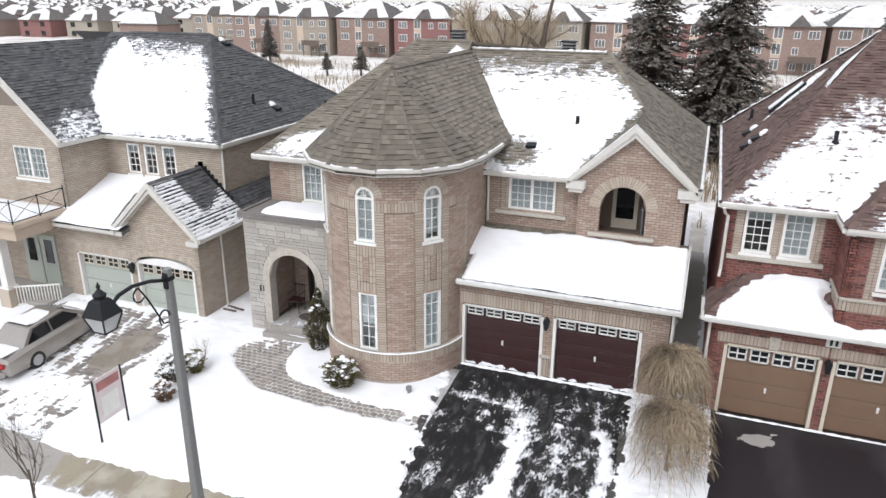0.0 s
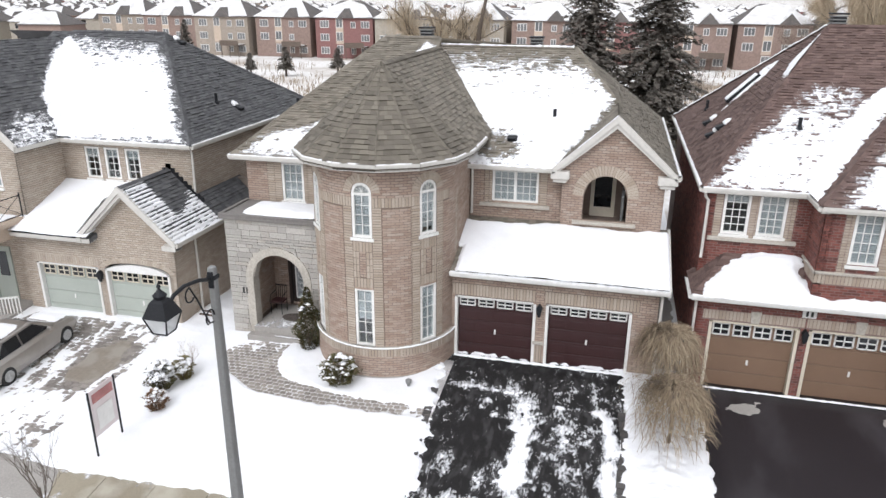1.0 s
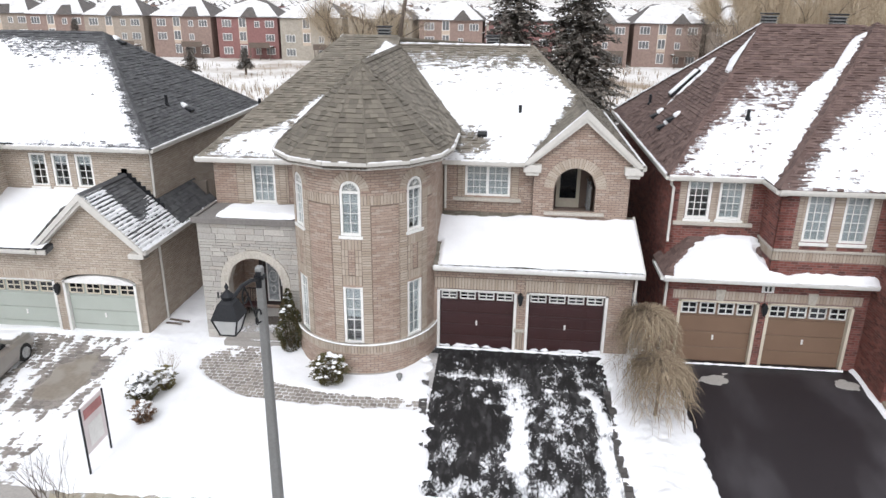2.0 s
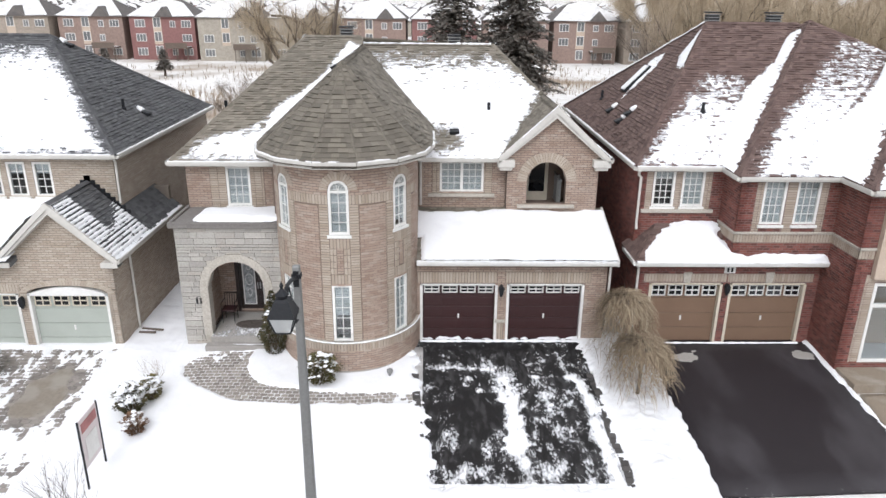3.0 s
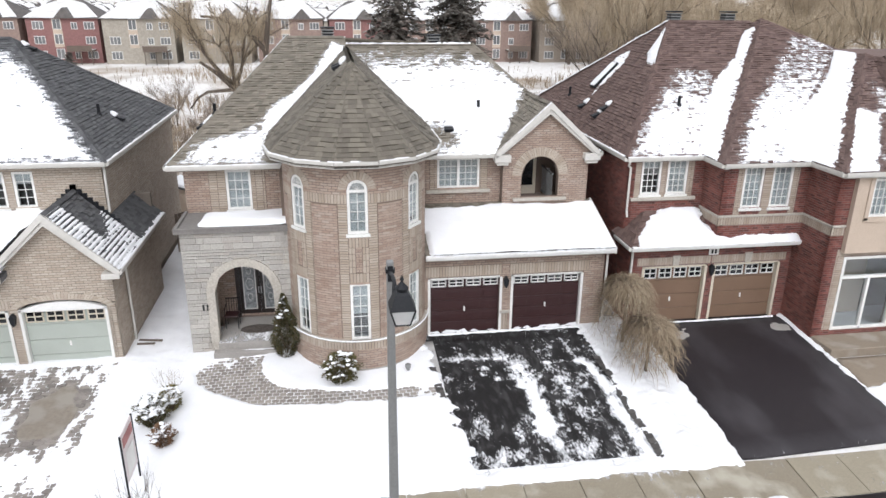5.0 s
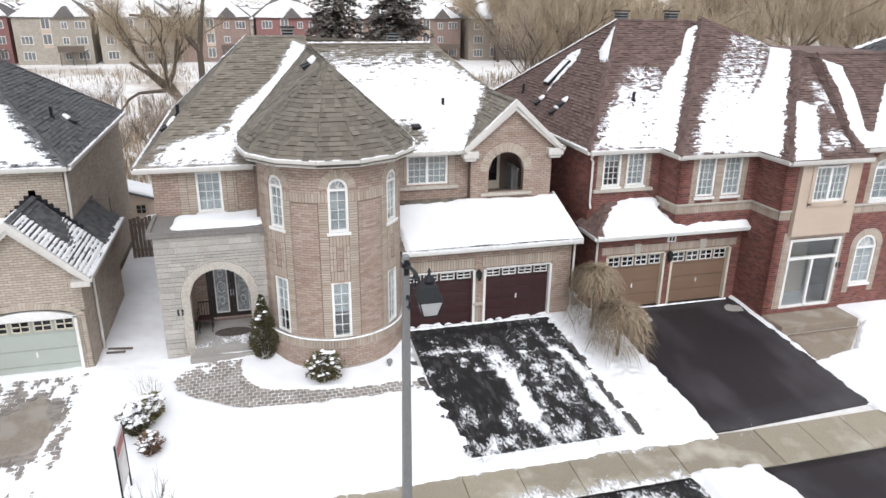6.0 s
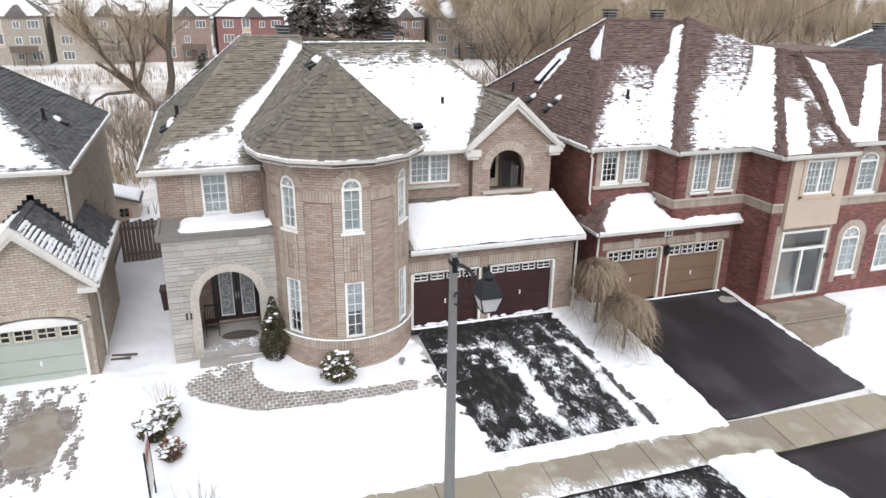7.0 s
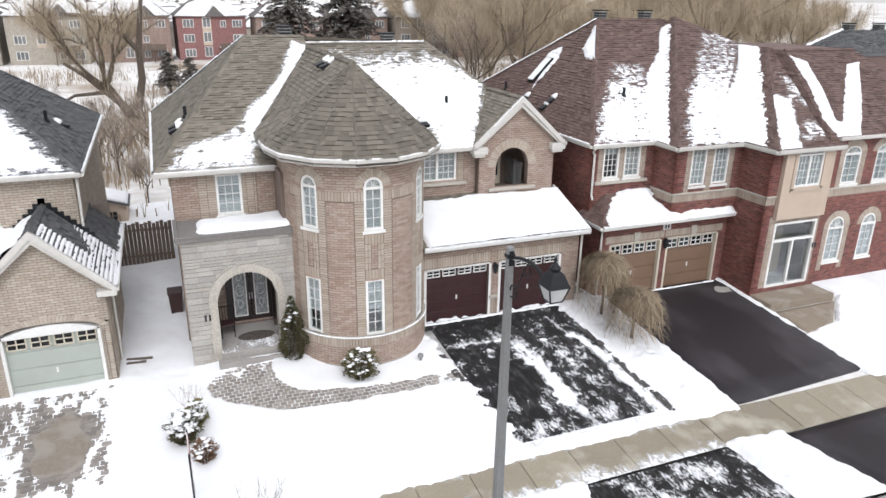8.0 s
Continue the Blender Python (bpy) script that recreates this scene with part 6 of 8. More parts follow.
gutter(h51, [(3.72, 20.7, 6.0), (3.72, 19.33, 6.0), (7.0, 19.33, 6.0), (7.0, 17.6, 6.02), (10.5, 17.6, 6.02)])
gutter(h51, [(10.4, 17.85, 6.3), (18.0, 17.85, 6.3)])
soffit(h51, [(0.78, 20.7), (3.95, 20.7), (3.95, 21.0), (0.78, 21.0)], 5.9)
soffit(h51, [(3.72, 19.33), (7.25, 19.33), (7.25, 19.7), (3.72, 19.7)], 5.9)
soffit(h51, [(7.0, 17.6), (10.5, 17.6), (10.5, 19.4), (7.0, 19.4)], 5.9)
soffit(h51, [(3.72, 19.33), (3.95, 19.33), (3.95, 20.9), (3.72, 20.9)], 5.88)
RG = roof_plane(h51, [(0.72, 19.45, 3.05), (7.2, 19.45, 3.05), (7.2, 20.9, 3.95), (1.7, 20.9, 3.95)], M_BROWN_SH, rng)
RGW = roof_plane(h51, [(0.72, 21.4, 3.05), (0.72, 19.45, 3.05), (1.7, 20.9, 3.95)], M_BROWN_SH, rng)
gutter(h51, [(0.72, 20.9, 3.05), (0.72, 19.45, 3.05), (7.2, 19.45, 3.05)], M_WHITE)
soffit(h51, [(0.72, 19.45), (7.2, 19.45), (7.2, 19.85), (0.72, 19.85)], 2.94)
downspout(h51, [(0.86, 20.6, 5.9), (0.9, 20.82, 5.7), (1.0, 20.84, 5.6), (1.0, 20.84, 4.0), (0.98, 20.7, 3.8)])
downspout(h51, [(0.8, 19.5, 2.95), (0.9, 19.72, 2.75), (0.9, 19.74, 0.0)])
downspout(h51, [(10.45, 17.8, 5.9), (10.45, 18.12, 5.6), (10.45, 18.14, 0.0)])
land = Shape()
land.box(7.25, 10.7, 16.85, 17.98, -0.6, -0.08)
part("entry_landing", land, M_CONCRETE, h51, "tan concrete entry landing", bevel=0.02)
slab("entry_path", [(7.3, 15.0), (8.8, 15.2), (10.6, 16.7), (7.4, 16.7)], M_CONCRETE, "tan wet concrete entry path", "path", lift=0.03)

# ---- snow on the roofs ----
def region(ring, gain=1.0, fade=None):
    def fn(X, Y, U, V):
        d = inside(X, Y, ring) * gain
        return np.clip(d, -1.2, 0.5) if fade is None else np.clip(d, -1.2, 0.5) + fade(X, Y, U, V)
    return fn


def layered(solid, thin, level=0.25, fade=None):
    """Deep snow within the solid outlines; a thin cover, broken along the courses, within the thin ones."""
    def fn(X, Y, U, V):
        m = np.full(X.shape, -1.2)
        for ring in thin:
            t = np.clip(inside(X, Y, ring) * 1.2, -1.2, level)
            m = np.maximum(m, t if fade is None else t + fade(X, Y, U, V))
        for ring in solid:
            m = np.maximum(m, np.clip(inside(X, Y, ring) * 3.0, -1.2, 1.2))
        return m
    return fn


snow_on(L0, 0.09, layered([[(-9.45, 27.14), (-9.83, 26.4), (-10.22, 25.33), (-10.97, 24.35), (-11.68, 23.69), (-12.0, 23.18), (-12.05, 22.42), (-11.39, 22.12), (-11.07, 22.6), (-10.48, 23.76), (-9.52, 25.31), (-8.59, 26.7)]], [[(-11.68, 23.69), (-12.58, 22.81), (-13.35, 22.49), (-14.03, 22.04), (-14.6, 21.17), (-11.92, 21.04), (-11.73, 21.78), (-11.39, 22.12)]], 0.38, lambda X, Y, U, V: -0.36 * np.clip((Y - 21.9) / 0.9, 0, 1)), "deep snow in the valley of the grey roof, thinning out over the shingles", 3, courses=0.8, edge=0.22)
snow_on(R0, 0.07, layered([[(-9.2, 27.2), (-8.5, 26.6), (-7.6, 25.6), (-5.6, 24.9), (-3.2, 25.2), (-2.5, 24.6), (-2.3, 24.2), (-3.9, 21.7), (-4.7, 21.8), (-4.6, 22.9), (-5.2, 23.5), (-6.2, 23.3), (-6.5, 22.6), (-9.2, 22.6)]], [[(-9.2, 27.7), (-8.6, 27.45), (-3.5, 27.4), (-2.0, 25.0), (-3.6, 21.7), (-9.2, 21.7)]], 0.40, lambda X, Y, U, V: -0.48 * np.clip((Y - 25.9) / 1.0, 0, 1) - 0.55 * np.exp(-(((X + 5.8) / 0.8) ** 2 + ((Y - 22.7) / 0.6) ** 2) ** 2)), "broad snow field on the grey front roof", 4, courses=0.9, edge=0.24)
snow_on(GR, 0.13, lambda X, Y, U, V: 1.0 - 1.3 * np.exp(-((X + 6.6) / 0.25) ** 2) * (Y < 20.6) - 2.2 * np.clip((Y - 21.85 - 0.22 * fbm(X * 0.9, X * 0, 91)) / 0.25, 0, 1) - 1.2 * np.clip((X - 0.02) / 0.1, 0, 1), "thick smooth snow on the garage roof", 5, courses=0.1, edge=0.12, lip=0.10)
snow_on(LF, 0.10, layered([[(-26.41, 27.63), (-25.35, 26.94), (-23.97, 25.76), (-22.17, 24.7), (-21.71, 23.75), (-21.77, 22.69), (-22.25, 21.92), (-22.99, 21.46), (-24.5, 21.8), (-28, 25)]], [[(-26.79, 27.85), (-21.37, 27.39), (-19.46, 24.75), (-17.54, 22.08), (-20.97, 21.98), (-22.72, 21.93), (-24.99, 25.71)]], 0.48, lambda X, Y, U, V: -0.40 * np.clip((Y - 25.4) / 1.6, 0, 1)), "snow field on the charcoal roof, heaped at the valley", 6, courses=0.8, edge=0.2)
snow_on(LWG, 0.10, layered([[(-26.62, 27.78), (-26.1, 26.07), (-25.15, 24.31), (-24.34, 23.02), (-23.76, 22.57), (-22.93, 22.06), (-22.71, 22.2), (-22.6, 22.9), (-26.2, 28.2)]], [[(-23.9, 21.61), (-23.59, 22.49), (-22.79, 21.88), (-22.8, 19.66), (-23.3, 19.91)]], 0.10), "snow heaped in the valley of the charcoal roof", 7, courses=0.8, edge=0.2)
snow_on(LG, 0.03, lambda X, Y, U, V: 0.34 - 1.5 * np.clip((V - 1.0 + 0.5 * (21.2 - Y)) / 0.5, 0, 1) * np.clip((Y - 20.5) / 0.4, 0, 1) - 0.25 * np.clip((V - 2.4) / 0.3, 0, 1), "snow striped along the shingle courses", 8, courses=0.45, edge=0.14, stripe=0.85)
snow_on(LL, 0.14, lambda X, Y, U, V: 0.9 + 0 * X, "thick smooth snow on the low garage roof", 9, courses=0.1, edge=0.1, lip=0.10)
snow_on(LGW, 0.12, lambda X, Y, U, V: 0.5 - 0.9 * np.clip((V - 1.9) / 0.7, 0, 1), "thick snow in the garage roof valley", 10, courses=0.2, edge=0.15)
snow_on(LG2, 0.03, lambda X, Y, U, V: 0.25 - 1.1 * np.clip(V / 0.4, 0, 1), "thin snow line along the side eave", 10, courses=0.5, edge=0.15)
snow_on(QF, 0.08, layered([[(5.49, 24.12), (6.82, 25.28), (8.76, 26.92), (8.3, 25.61), (6.38, 22.62), (4.86, 20.35), (3.28, 20.47), (4.11, 22.13)]], [[(0.78, 20.76), (2.05, 22.25), (3.05, 23.72), (4.25, 25.0), (5.78, 25.13), (5.83, 24.27), (3.61, 20.55)]], 0.42, lambda X, Y, U, V: -0.36 * np.clip((Y - 22.2) / 2.2, 0, 1)), "patchy snow on the brown roof, deep in the valley", 11, courses=0.9, edge=0.24)
snow_on(BF, 0.08, layered([[(11.6, 25.08), (12.7, 24.79), (10.28, 21.81), (9.1, 20.61), (7.39, 19.27), (5.7, 19.36), (7.06, 21.15), (9.21, 22.82)]], [[(4.25, 19.37), (5.48, 21.21), (8.22, 24.39), (9.81, 26.05), (10.81, 25.95), (11.69, 24.99), (8.79, 22.17), (5.86, 19.21)]], 0.40, lambda X, Y, U, V: -0.34 * np.clip((Y - 21.5) / 2.5, 0, 1)), "broad snow field on the brown roof", 12, courses=0.9, edge=0.24)
snow_on(CF, 0.06, layered([[(9.05, 20.5), (9.95, 20.1), (8.15, 17.5), (7.0, 17.5)]], [[(9.61, 18.93), (10.66, 18.6), (10.79, 18.12), (8.72, 18.09)], [(10.54, 21.43), (11.03, 20.79), (10.46, 19.6), (9.92, 20.21)]], 0.16), "block of snow and thin broken snow on the entry roof", 13, courses=0.8, edge=0.2)
snow_on(XF, 0.07, layered([[(11.5, 22.1), (12.2, 21.7), (11.7, 20.2), (10.95, 18.6), (11.2, 18.55), (13.0, 20.2), (14.4, 21.5), (15.3, 21.6), (13.4, 19.6), (11.6, 17.9), (10.3, 17.8), (10.3, 18.7), (11.2, 20.6)]], []), "two streaks of snow meeting at the foot of the brown roof", 15, courses=0.3, edge=0.15)
snow_on(QW, 0.06, layered([[(4.93, 27.52), (4.83, 26.63), (4.24, 25.69), (3.5, 24.9), (3.49, 25.85), (3.86, 26.79), (4.47, 27.14)]], []), "patch of snow near the hip of the brown roof", 17, courses=0.3, edge=0.15)
snow_on(QW, 0.05, region([(2.0, 28.0), (3.4, 28.0), (3.8, 28.6), (3.5, 29.3), (2.6, 28.4)], 1.5), "patch of snow beside the skylight", 18, courses=0.3, edge=0.15)
snow_on(RG, 0.20, lambda X, Y, U, V: np.clip(1.6 * inside(X, Y, [(0.9, 19.3), (1.15, 19.95), (1.6, 20.45), (2.2, 20.85), (2.6, 21.1), (3.7, 21.1), (4.0, 20.75), (4.05, 19.95), (4.5, 19.75), (5.0, 19.9), (7.3, 19.9), (7.3, 19.3)]), -1.2, 1.0) - 0.5 * np.exp(-(((X - 3.75) / 0.2) ** 2 + ((Y - 20.4) / 0.25) ** 2)), "thick snow heaped on the low garage roof", 19, courses=0.1, edge=0.20, lip=0.10)


def snow_line(name_pts, r, label, seed):
    """A narrow uneven ridge of snow along a gutter, sill or cap."""
    s = Shape()
    rr = random.Random(seed)
    for a, b in zip(name_pts[:-1], name_pts[1:]):
        a, b = Vector(a), Vector(b)
        n = max(3, int((b - a).length / 0.12))
        side = (b - a).cross(Vector((0, 0, 1))).normalized()
        k = len(s.v)
        for i in range(n + 1):
            p = a + (b - a) * i / n
            w = r * rr.uniform(0.35, 1.0)
            h = w * rr.uniform(0.5, 0.9)
            for q, z in ((-1, -0.02), (-0.7, h * 0.8), (0, h), (0.7, h * 0.7), (1, -0.02)):
                s.v.append(tuple(p + side * q * w + Vector((0, 0, z))))
        for i in range(n):
            for j in range(4):
                q = k + i * 5 + j
                s.f.append((q, q + 1, q + 6, q + 5))
    return tagged(part("snow_rim", s, M_SNOW, smooth=True), label, "snow", kind="stuff")


snow_line([(x, y, z + 0.03) for x, y, z in [(TX - ER - 0.02, 21.0, 6.86)] + rim + [(TX + ER, 22.2, 6.86)]], 0.04, "thin snow rim on the turret gutter", 1)
snow_line([(-15.0, 20.98, 6.03), (-11.3, 20.98, 6.03)], 0.045, "thin snow rim on a gutter", 2)
snow_line([(-6.5, 21.84, 6.03), (-3.6, 21.84, 6.03)], 0.068, "snow rim on a gutter", 3)
snow_line([(-6.6, 19.33, 3.11), (0.1, 19.33, 3.11)], 0.060, "snow rim on the garage gutter", 4)
snow_line([(0.2, 21.8, 6.03), (0.2, 33.5, 6.03)], 0.060, "snow rim on a gutter", 5)
snow_line([(-15.05, 21.2, 6.03), (-15.05, 33.5, 6.03)], 0.060, "snow rim on a gutter", 6)
snow_line([(-17.1, 22.0, 6.03), (-17.1, 33.5, 6.03)], 0.053, "snow rim on a gutter", 7)
snow_line([(-22.6, 21.93, 6.03), (-17.3, 21.93, 6.03)], 0.060, "snow rim on a gutter", 8)
snow_line([(-16.38, 19.4, 3.13), (-16.38, 25.6, 3.13)], 0.060, "snow rim on a gutter", 9)
snow_line([(0.73, 20.8, 6.03), (0.73, 33.5, 6.03)], 0.060, "snow rim on a gutter", 10)
snow_line([(0.78, 20.63, 6.03), (3.7, 20.63, 6.03)], 0.045, "snow rim on a gutter", 11)
snow_line([(0.72, 19.38, 3.08), (7.15, 19.38, 3.08)], 0.068, "snow rim on the garage gutter", 12)
snow_line([(0.78, 34.5, 6.06), (5.1, 27.7, 10.45)], 0.12, "snow along a hip of the brown roof", 13)
snow_line([(-9.0, 27.57, 9.50), (-3.7, 27.57, 9.50)], 0.09, "thin snow along the ridge", 14)
snow_line([(-15.0, 33.75, 6.05), (-11.24, 27.4, 9.79)], 0.10, "thin snow along a hip", 15)
snow_line([(14.6, 25.1, 8.87), (21.5, 28.0, 9.89)], 0.12, "snow along a hip", 16)
snow_line([(TX + (TR + 0.12) * math.sin(radians(d)), TY - (TR + 0.12) * math.cos(radians(d)), 1.0) for d in range(-85, 86, 10)], 0.028, "thin snow on the turret ledge", 17)
snow_line([(-6.5, 19.62, 0.02), (-0.9, 19.62, 0.02)], 0.10, "snow along the garage threshold", 18)
snow_line([(-1.85, 21.66, 7.86), (-3.0, 21.66, 6.79)], 0.035, "thin snow on the gable trim", 19)
snow_line([(-22.7, 19.55, -0.42), (-17.0, 19.55, -0.32)], 0.09, "snow along the garage threshold", 20)
snow_line([(1.4, 19.66, -0.06), (6.8, 19.66, -0.06)], 0.05, "thin snow along the garage threshold", 21)

# snow on the flat porch roof and on the neighbour's balcony
def drift(x0, x1, y0, y1, z, depth, label, seed, bare=None, res=0.06):
    X, Y = np.meshgrid(np.arange(x0, x1, res), np.arange(y0, y1, res))
    e = np.minimum(np.minimum(X - x0, x1 - X), np.minimum(Y - y0, y1 - Y)) * 2.5
    h = np.clip(e, 0, 1) - 0.06 + 0.35 * fbm(X * 1.5, Y * 3.0, seed)
    if bare:
        h = h - bare(X, Y)
    Z = z + np.where(h > 0, depth * np.clip(h, 0, 1) ** 0.7, -0.03)
    return tagged(new("drift", grid_mesh("drift", X, Y, Z, h > 0, M_SNOW)), label, "snow", kind="stuff")


drift(-14.2, -10.95, 19.5, 21.28, 4.345, 0.17, "wind-shaped snow on the flat porch roof", 51, lambda X, Y: 0.9 * np.exp(-((X + 14.2) / 0.35) ** 2) + 0.5 * np.exp(-((Y - 21.1) / 0.25) ** 2) - 0.5 * np.clip((X + 12) / 1.0, 0, 1))
PX, PY = np.meshgrid(np.arange(-13.6, -11.7, 0.05), np.arange(19.28, 21.25, 0.05))
tagged(new("porch_frost", grid_mesh("porch_frost", PX, PY, np.full(PX.shape, 0.366), np.ones(PX.shape, bool), M_FILM_DRIVE, cover=np.clip(0.55 - 0.5 * (PY - 19.3) + 0.6 * fbm(PX * 1.5, PY * 2.5, 67), 0, 0.85))), "dusting of blown snow on the porch floor", "snow", kind="stuff")
drift(-13.7, -11.55, 18.96, 19.24, 0.158, 0.05, "snow on the porch step", 53, lambda X, Y: 0.25 + 0 * X, res=0.04)
drift(-28.9, -23.3, 17.6, 19.95, 3.42, 0.12, "snow lying on the balcony floor", 52, res=0.12)

snow_on(CW, 0.06, region([(6.8, 20.0), (6.9, 18.15), (11.25, 23.75), (11.4, 25.2)], 1.5, fade=lambda X, Y, U, V: 0.15 + 0 * X), "snow filling the entry roof valley", 22, courses=0.3, edge=0.15)
snow_on(BW, 0.06, region([(3.4, 21.2), (3.6, 19.75), (6.3, 23.7), (8.55, 26.75), (8.2, 27.2), (6.0, 24.3)], 1.5, fade=lambda X, Y, U, V: 0.12 + 0 * X), "snow filling a valley of the brown roof", 23, courses=0.3, edge=0.15)

# ---- roof fittings ----
for x, y, z, lab in ((-9.6, 27.75, 9.72, "black louvred vent on the grey ridge"), (-5.2, 28.0, 9.42, "black louvred vent on the grey ridge"), (5.45, 28.0, 10.42, "dark louvred vent on the brown ridge"), (8.0, 28.0, 10.42, "dark louvred vent on the brown ridge"), (22.2, 28.2, 9.82, "black louvred vent on the far ridge"), (24.6, 28.2, 9.82, "black louvred vent on the far ridge")):
    tagged(roof_vent("roof_vent", (x, y, z), lab, 0.52, 0.42), group="ridge vents")
pipe_vent(R0, -4.0, 24.05, 0.32)
pipe_vent(LE, -18.36, 26.05)
pipe_vent(QF, 3.65, 23.02, 0.38, 0.06)
pipe_vent(QW, 1.7, 30.2)
WP = Plane([(-15.0, 33.75, 6.0), (-15.0, 21.05, 6.0), (-11.24, 27.4, 9.75)])
pipe_vent(WP, -13.8, 24.3, 0.4)
for p, x, y in ((R0, -5.3, 23.05), (LE, -17.95, 27.07), (QW, 1.55, 27.84), (QW, 1.45, 25.8), (QW, 1.75, 25.7), (TW, -9.28, 22.4), (TW, -9.28, 21.75), (WP, -14.2, 24.6), (WP, -14.2, 23.9), (LE, -21.2, 28.2)):
    slope_vent(p, x, y)
# skylight on the brown roof
sky_c = Vector((2.75, 28.55, 0))
sky_c.z = QW.o.z - ((sky_c.x - QW.o.x) * QW.n.x + (sky_c.y - QW.o.y) * QW.n.y) / QW.n.z
skylight = thing("skylight", "grey framed skylight half covered by snow on the brown roof", "skylight")
s = Shape()
ring = [sky_c + QW.u * a + QW.up * b for a, b in ((-0.3, -0.75), (0.3, -0.75), (0.3, 0.75), (-0.3, 0.75))]
s.hexa(ring, [p + QW.n * 0.14 for p in ring])
part("kerb", s, M_BLACK, skylight, bevel=0.02)
s = Shape()
ring = [sky_c + QW.u * a + QW.up * b + QW.n * 0.14 for a, b in ((-0.25, -0.7), (0.25, -0.7), (0.25, 0.7), (-0.25, 0.7))]
s.hexa(ring, [p + QW.n * 0.05 for p in ring])
part("pane", s, M_SNOW, skylight, bevel=0.03)

# ---- street lamp ----
LX, LY = -8.57, 9.32
lamp = thing("street_lamp", "grey street lamp post with a black lantern on a scrolled arm", "street lamp")
s = Shape()
s.hexa([(LX - 0.11, LY - 0.11, -0.95), (LX + 0.11, LY - 0.11, -0.95), (LX + 0.11, LY + 0.11, -0.95), (LX - 0.11, LY + 0.11, -0.95)], [(LX - 0.065, LY - 0.065, 6.83), (LX + 0.065, LY - 0.065, 6.83), (LX + 0.065, LY + 0.065, 6.83), (LX - 0.065, LY + 0.065, 6.83)])
part("post", s, M_GREY_METAL, lamp, bevel=0.02)
s = Shape()
s.box(LX - 0.05, LX + 0.05, LY - 0.10, LY - 0.05, 6.45, 6.75)
s.box(LX - 0.085, LX + 0.085, LY - 0.08, LY + 0.08, 6.60, 6.68)
part("bracket", s, M_BLACK, lamp, bevel=0.008)
s = Shape()
s.tube([(LX, LY - 0.08, 6.62), (LX, LY - 0.45, 6.74), (LX, LY - 0.85, 6.80), (LX, LY - 1.15, 6.76), (LX, LY - 1.38, 6.62), (LX + 0.03, LY - 1.52, 6.42 + 0.38)], 0.035, 8)
part("arm", s, M_BLACK, lamp, smooth=True)
s = Shape()
curl = [(LX, LY - 0.09 - 0.16 * (1 - math.cos(a)) * 0.8, 5.95 + 0.14 * math.sin(a)) for a in [k * 0.5 for k in range(9)]]
s.tube(curl, 0.016, 6)
s.tube([(LX, LY - 0.12, 5.82), (LX, LY - 0.25, 5.85), (LX, LY - 0.55, 6.45), (LX, LY - 0.72, 6.72)], 0.016, 6)
s.tube([(LX, LY - 0.72 - 0.13 * math.sin(a), 6.59 + 0.13 * math.cos(a)) for a in [k * 0.5 for k in range(9)]], 0.016, 6)
part("scroll", s, M_BLACK, lamp, smooth=True)
CX, CY = -8.50, 7.74
s = Shape()
def ring4(r, z):
    return [(CX - r, CY - r, z), (CX + r, CY - r, z), (CX + r, CY + r, z), (CX - r, CY + r, z)]
s.hexa(ring4(0.215, 6.62), ring4(0.12, 6.86))
s.hexa(ring4(0.12, 6.86), ring4(0.08, 6.90))
lan = part("lantern", s, M_BLACK, lamp, "black four-sided lantern")
s = Shape()
s.lathe(CX, CY, [(0.09, 6.90), (0.11, 6.96), (0.05, 7.02), (0.02, 7.06), (0.035, 7.10), (0.005, 7.17)], 12)
part("finial", s, M_BLACK, lan)
s = Shape()
for sx, sy in ((-1, -1), (1, -1), (1, 1), (-1, 1)):
    s.tube([(CX + sx * 0.2, CY + sy * 0.2, 6.62), (CX + sx * 0.12, CY + sy * 0.12, 6.34)], 0.014, 6)
for (ax, ay), (bx, by) in (((-1, -1), (1, -1)), ((1, -1), (1, 1)), ((1, 1), (-1, 1)), ((-1, 1), (-1, -1))):
    s.tube([(CX + ax * 0.12, CY + ay * 0.12, 6.34), (CX + bx * 0.12, CY + by * 0.12, 6.34)], 0.014, 6)
part("cage", s, M_BLACK, lan)
for (ax, ay), (bx, by) in (((-1, -1), (1, -1)), ((1, -1), (1, 1)), ((1, 1), (-1, 1)), ((-1, 1), (-1, -1))):
    s = Shape()
    s.poly([(CX + ax * 0.195, CY + ay * 0.195, 6.62), (CX + bx * 0.195, CY + by * 0.195, 6.62), (CX + bx * 0.118, CY + by * 0.118, 6.345), (CX + ax * 0.118, CY + ay * 0.118, 6.345)])
    pane = part("pane", s, M_FROSTED, lan, "frosted white glass")
    pane.visible_shadow = False

# ---- parked car ----
car = thing("car", "silver beige four-door sedan with snow on roof and boot", "car")
CXR = -20.15
SEC = [(13.95, 0.42, 0.62, 0.72), (14.15, 0.25, 0.86, 0.86), (15.0, 0.2, 0.92, 0.9), (16.2, 0.18, 0.90, 0.9), (17.4, 0.2, 0.86, 0.9), (18.2, 0.24, 0.74, 0.86), (18.5, 0.36, 0.58, 0.74)]
def car_z(y):
    return gzf(-20.9, y) + 0.02
s = Shape()
k = len(s.v)
mid = CXR - 0.88
rings = []
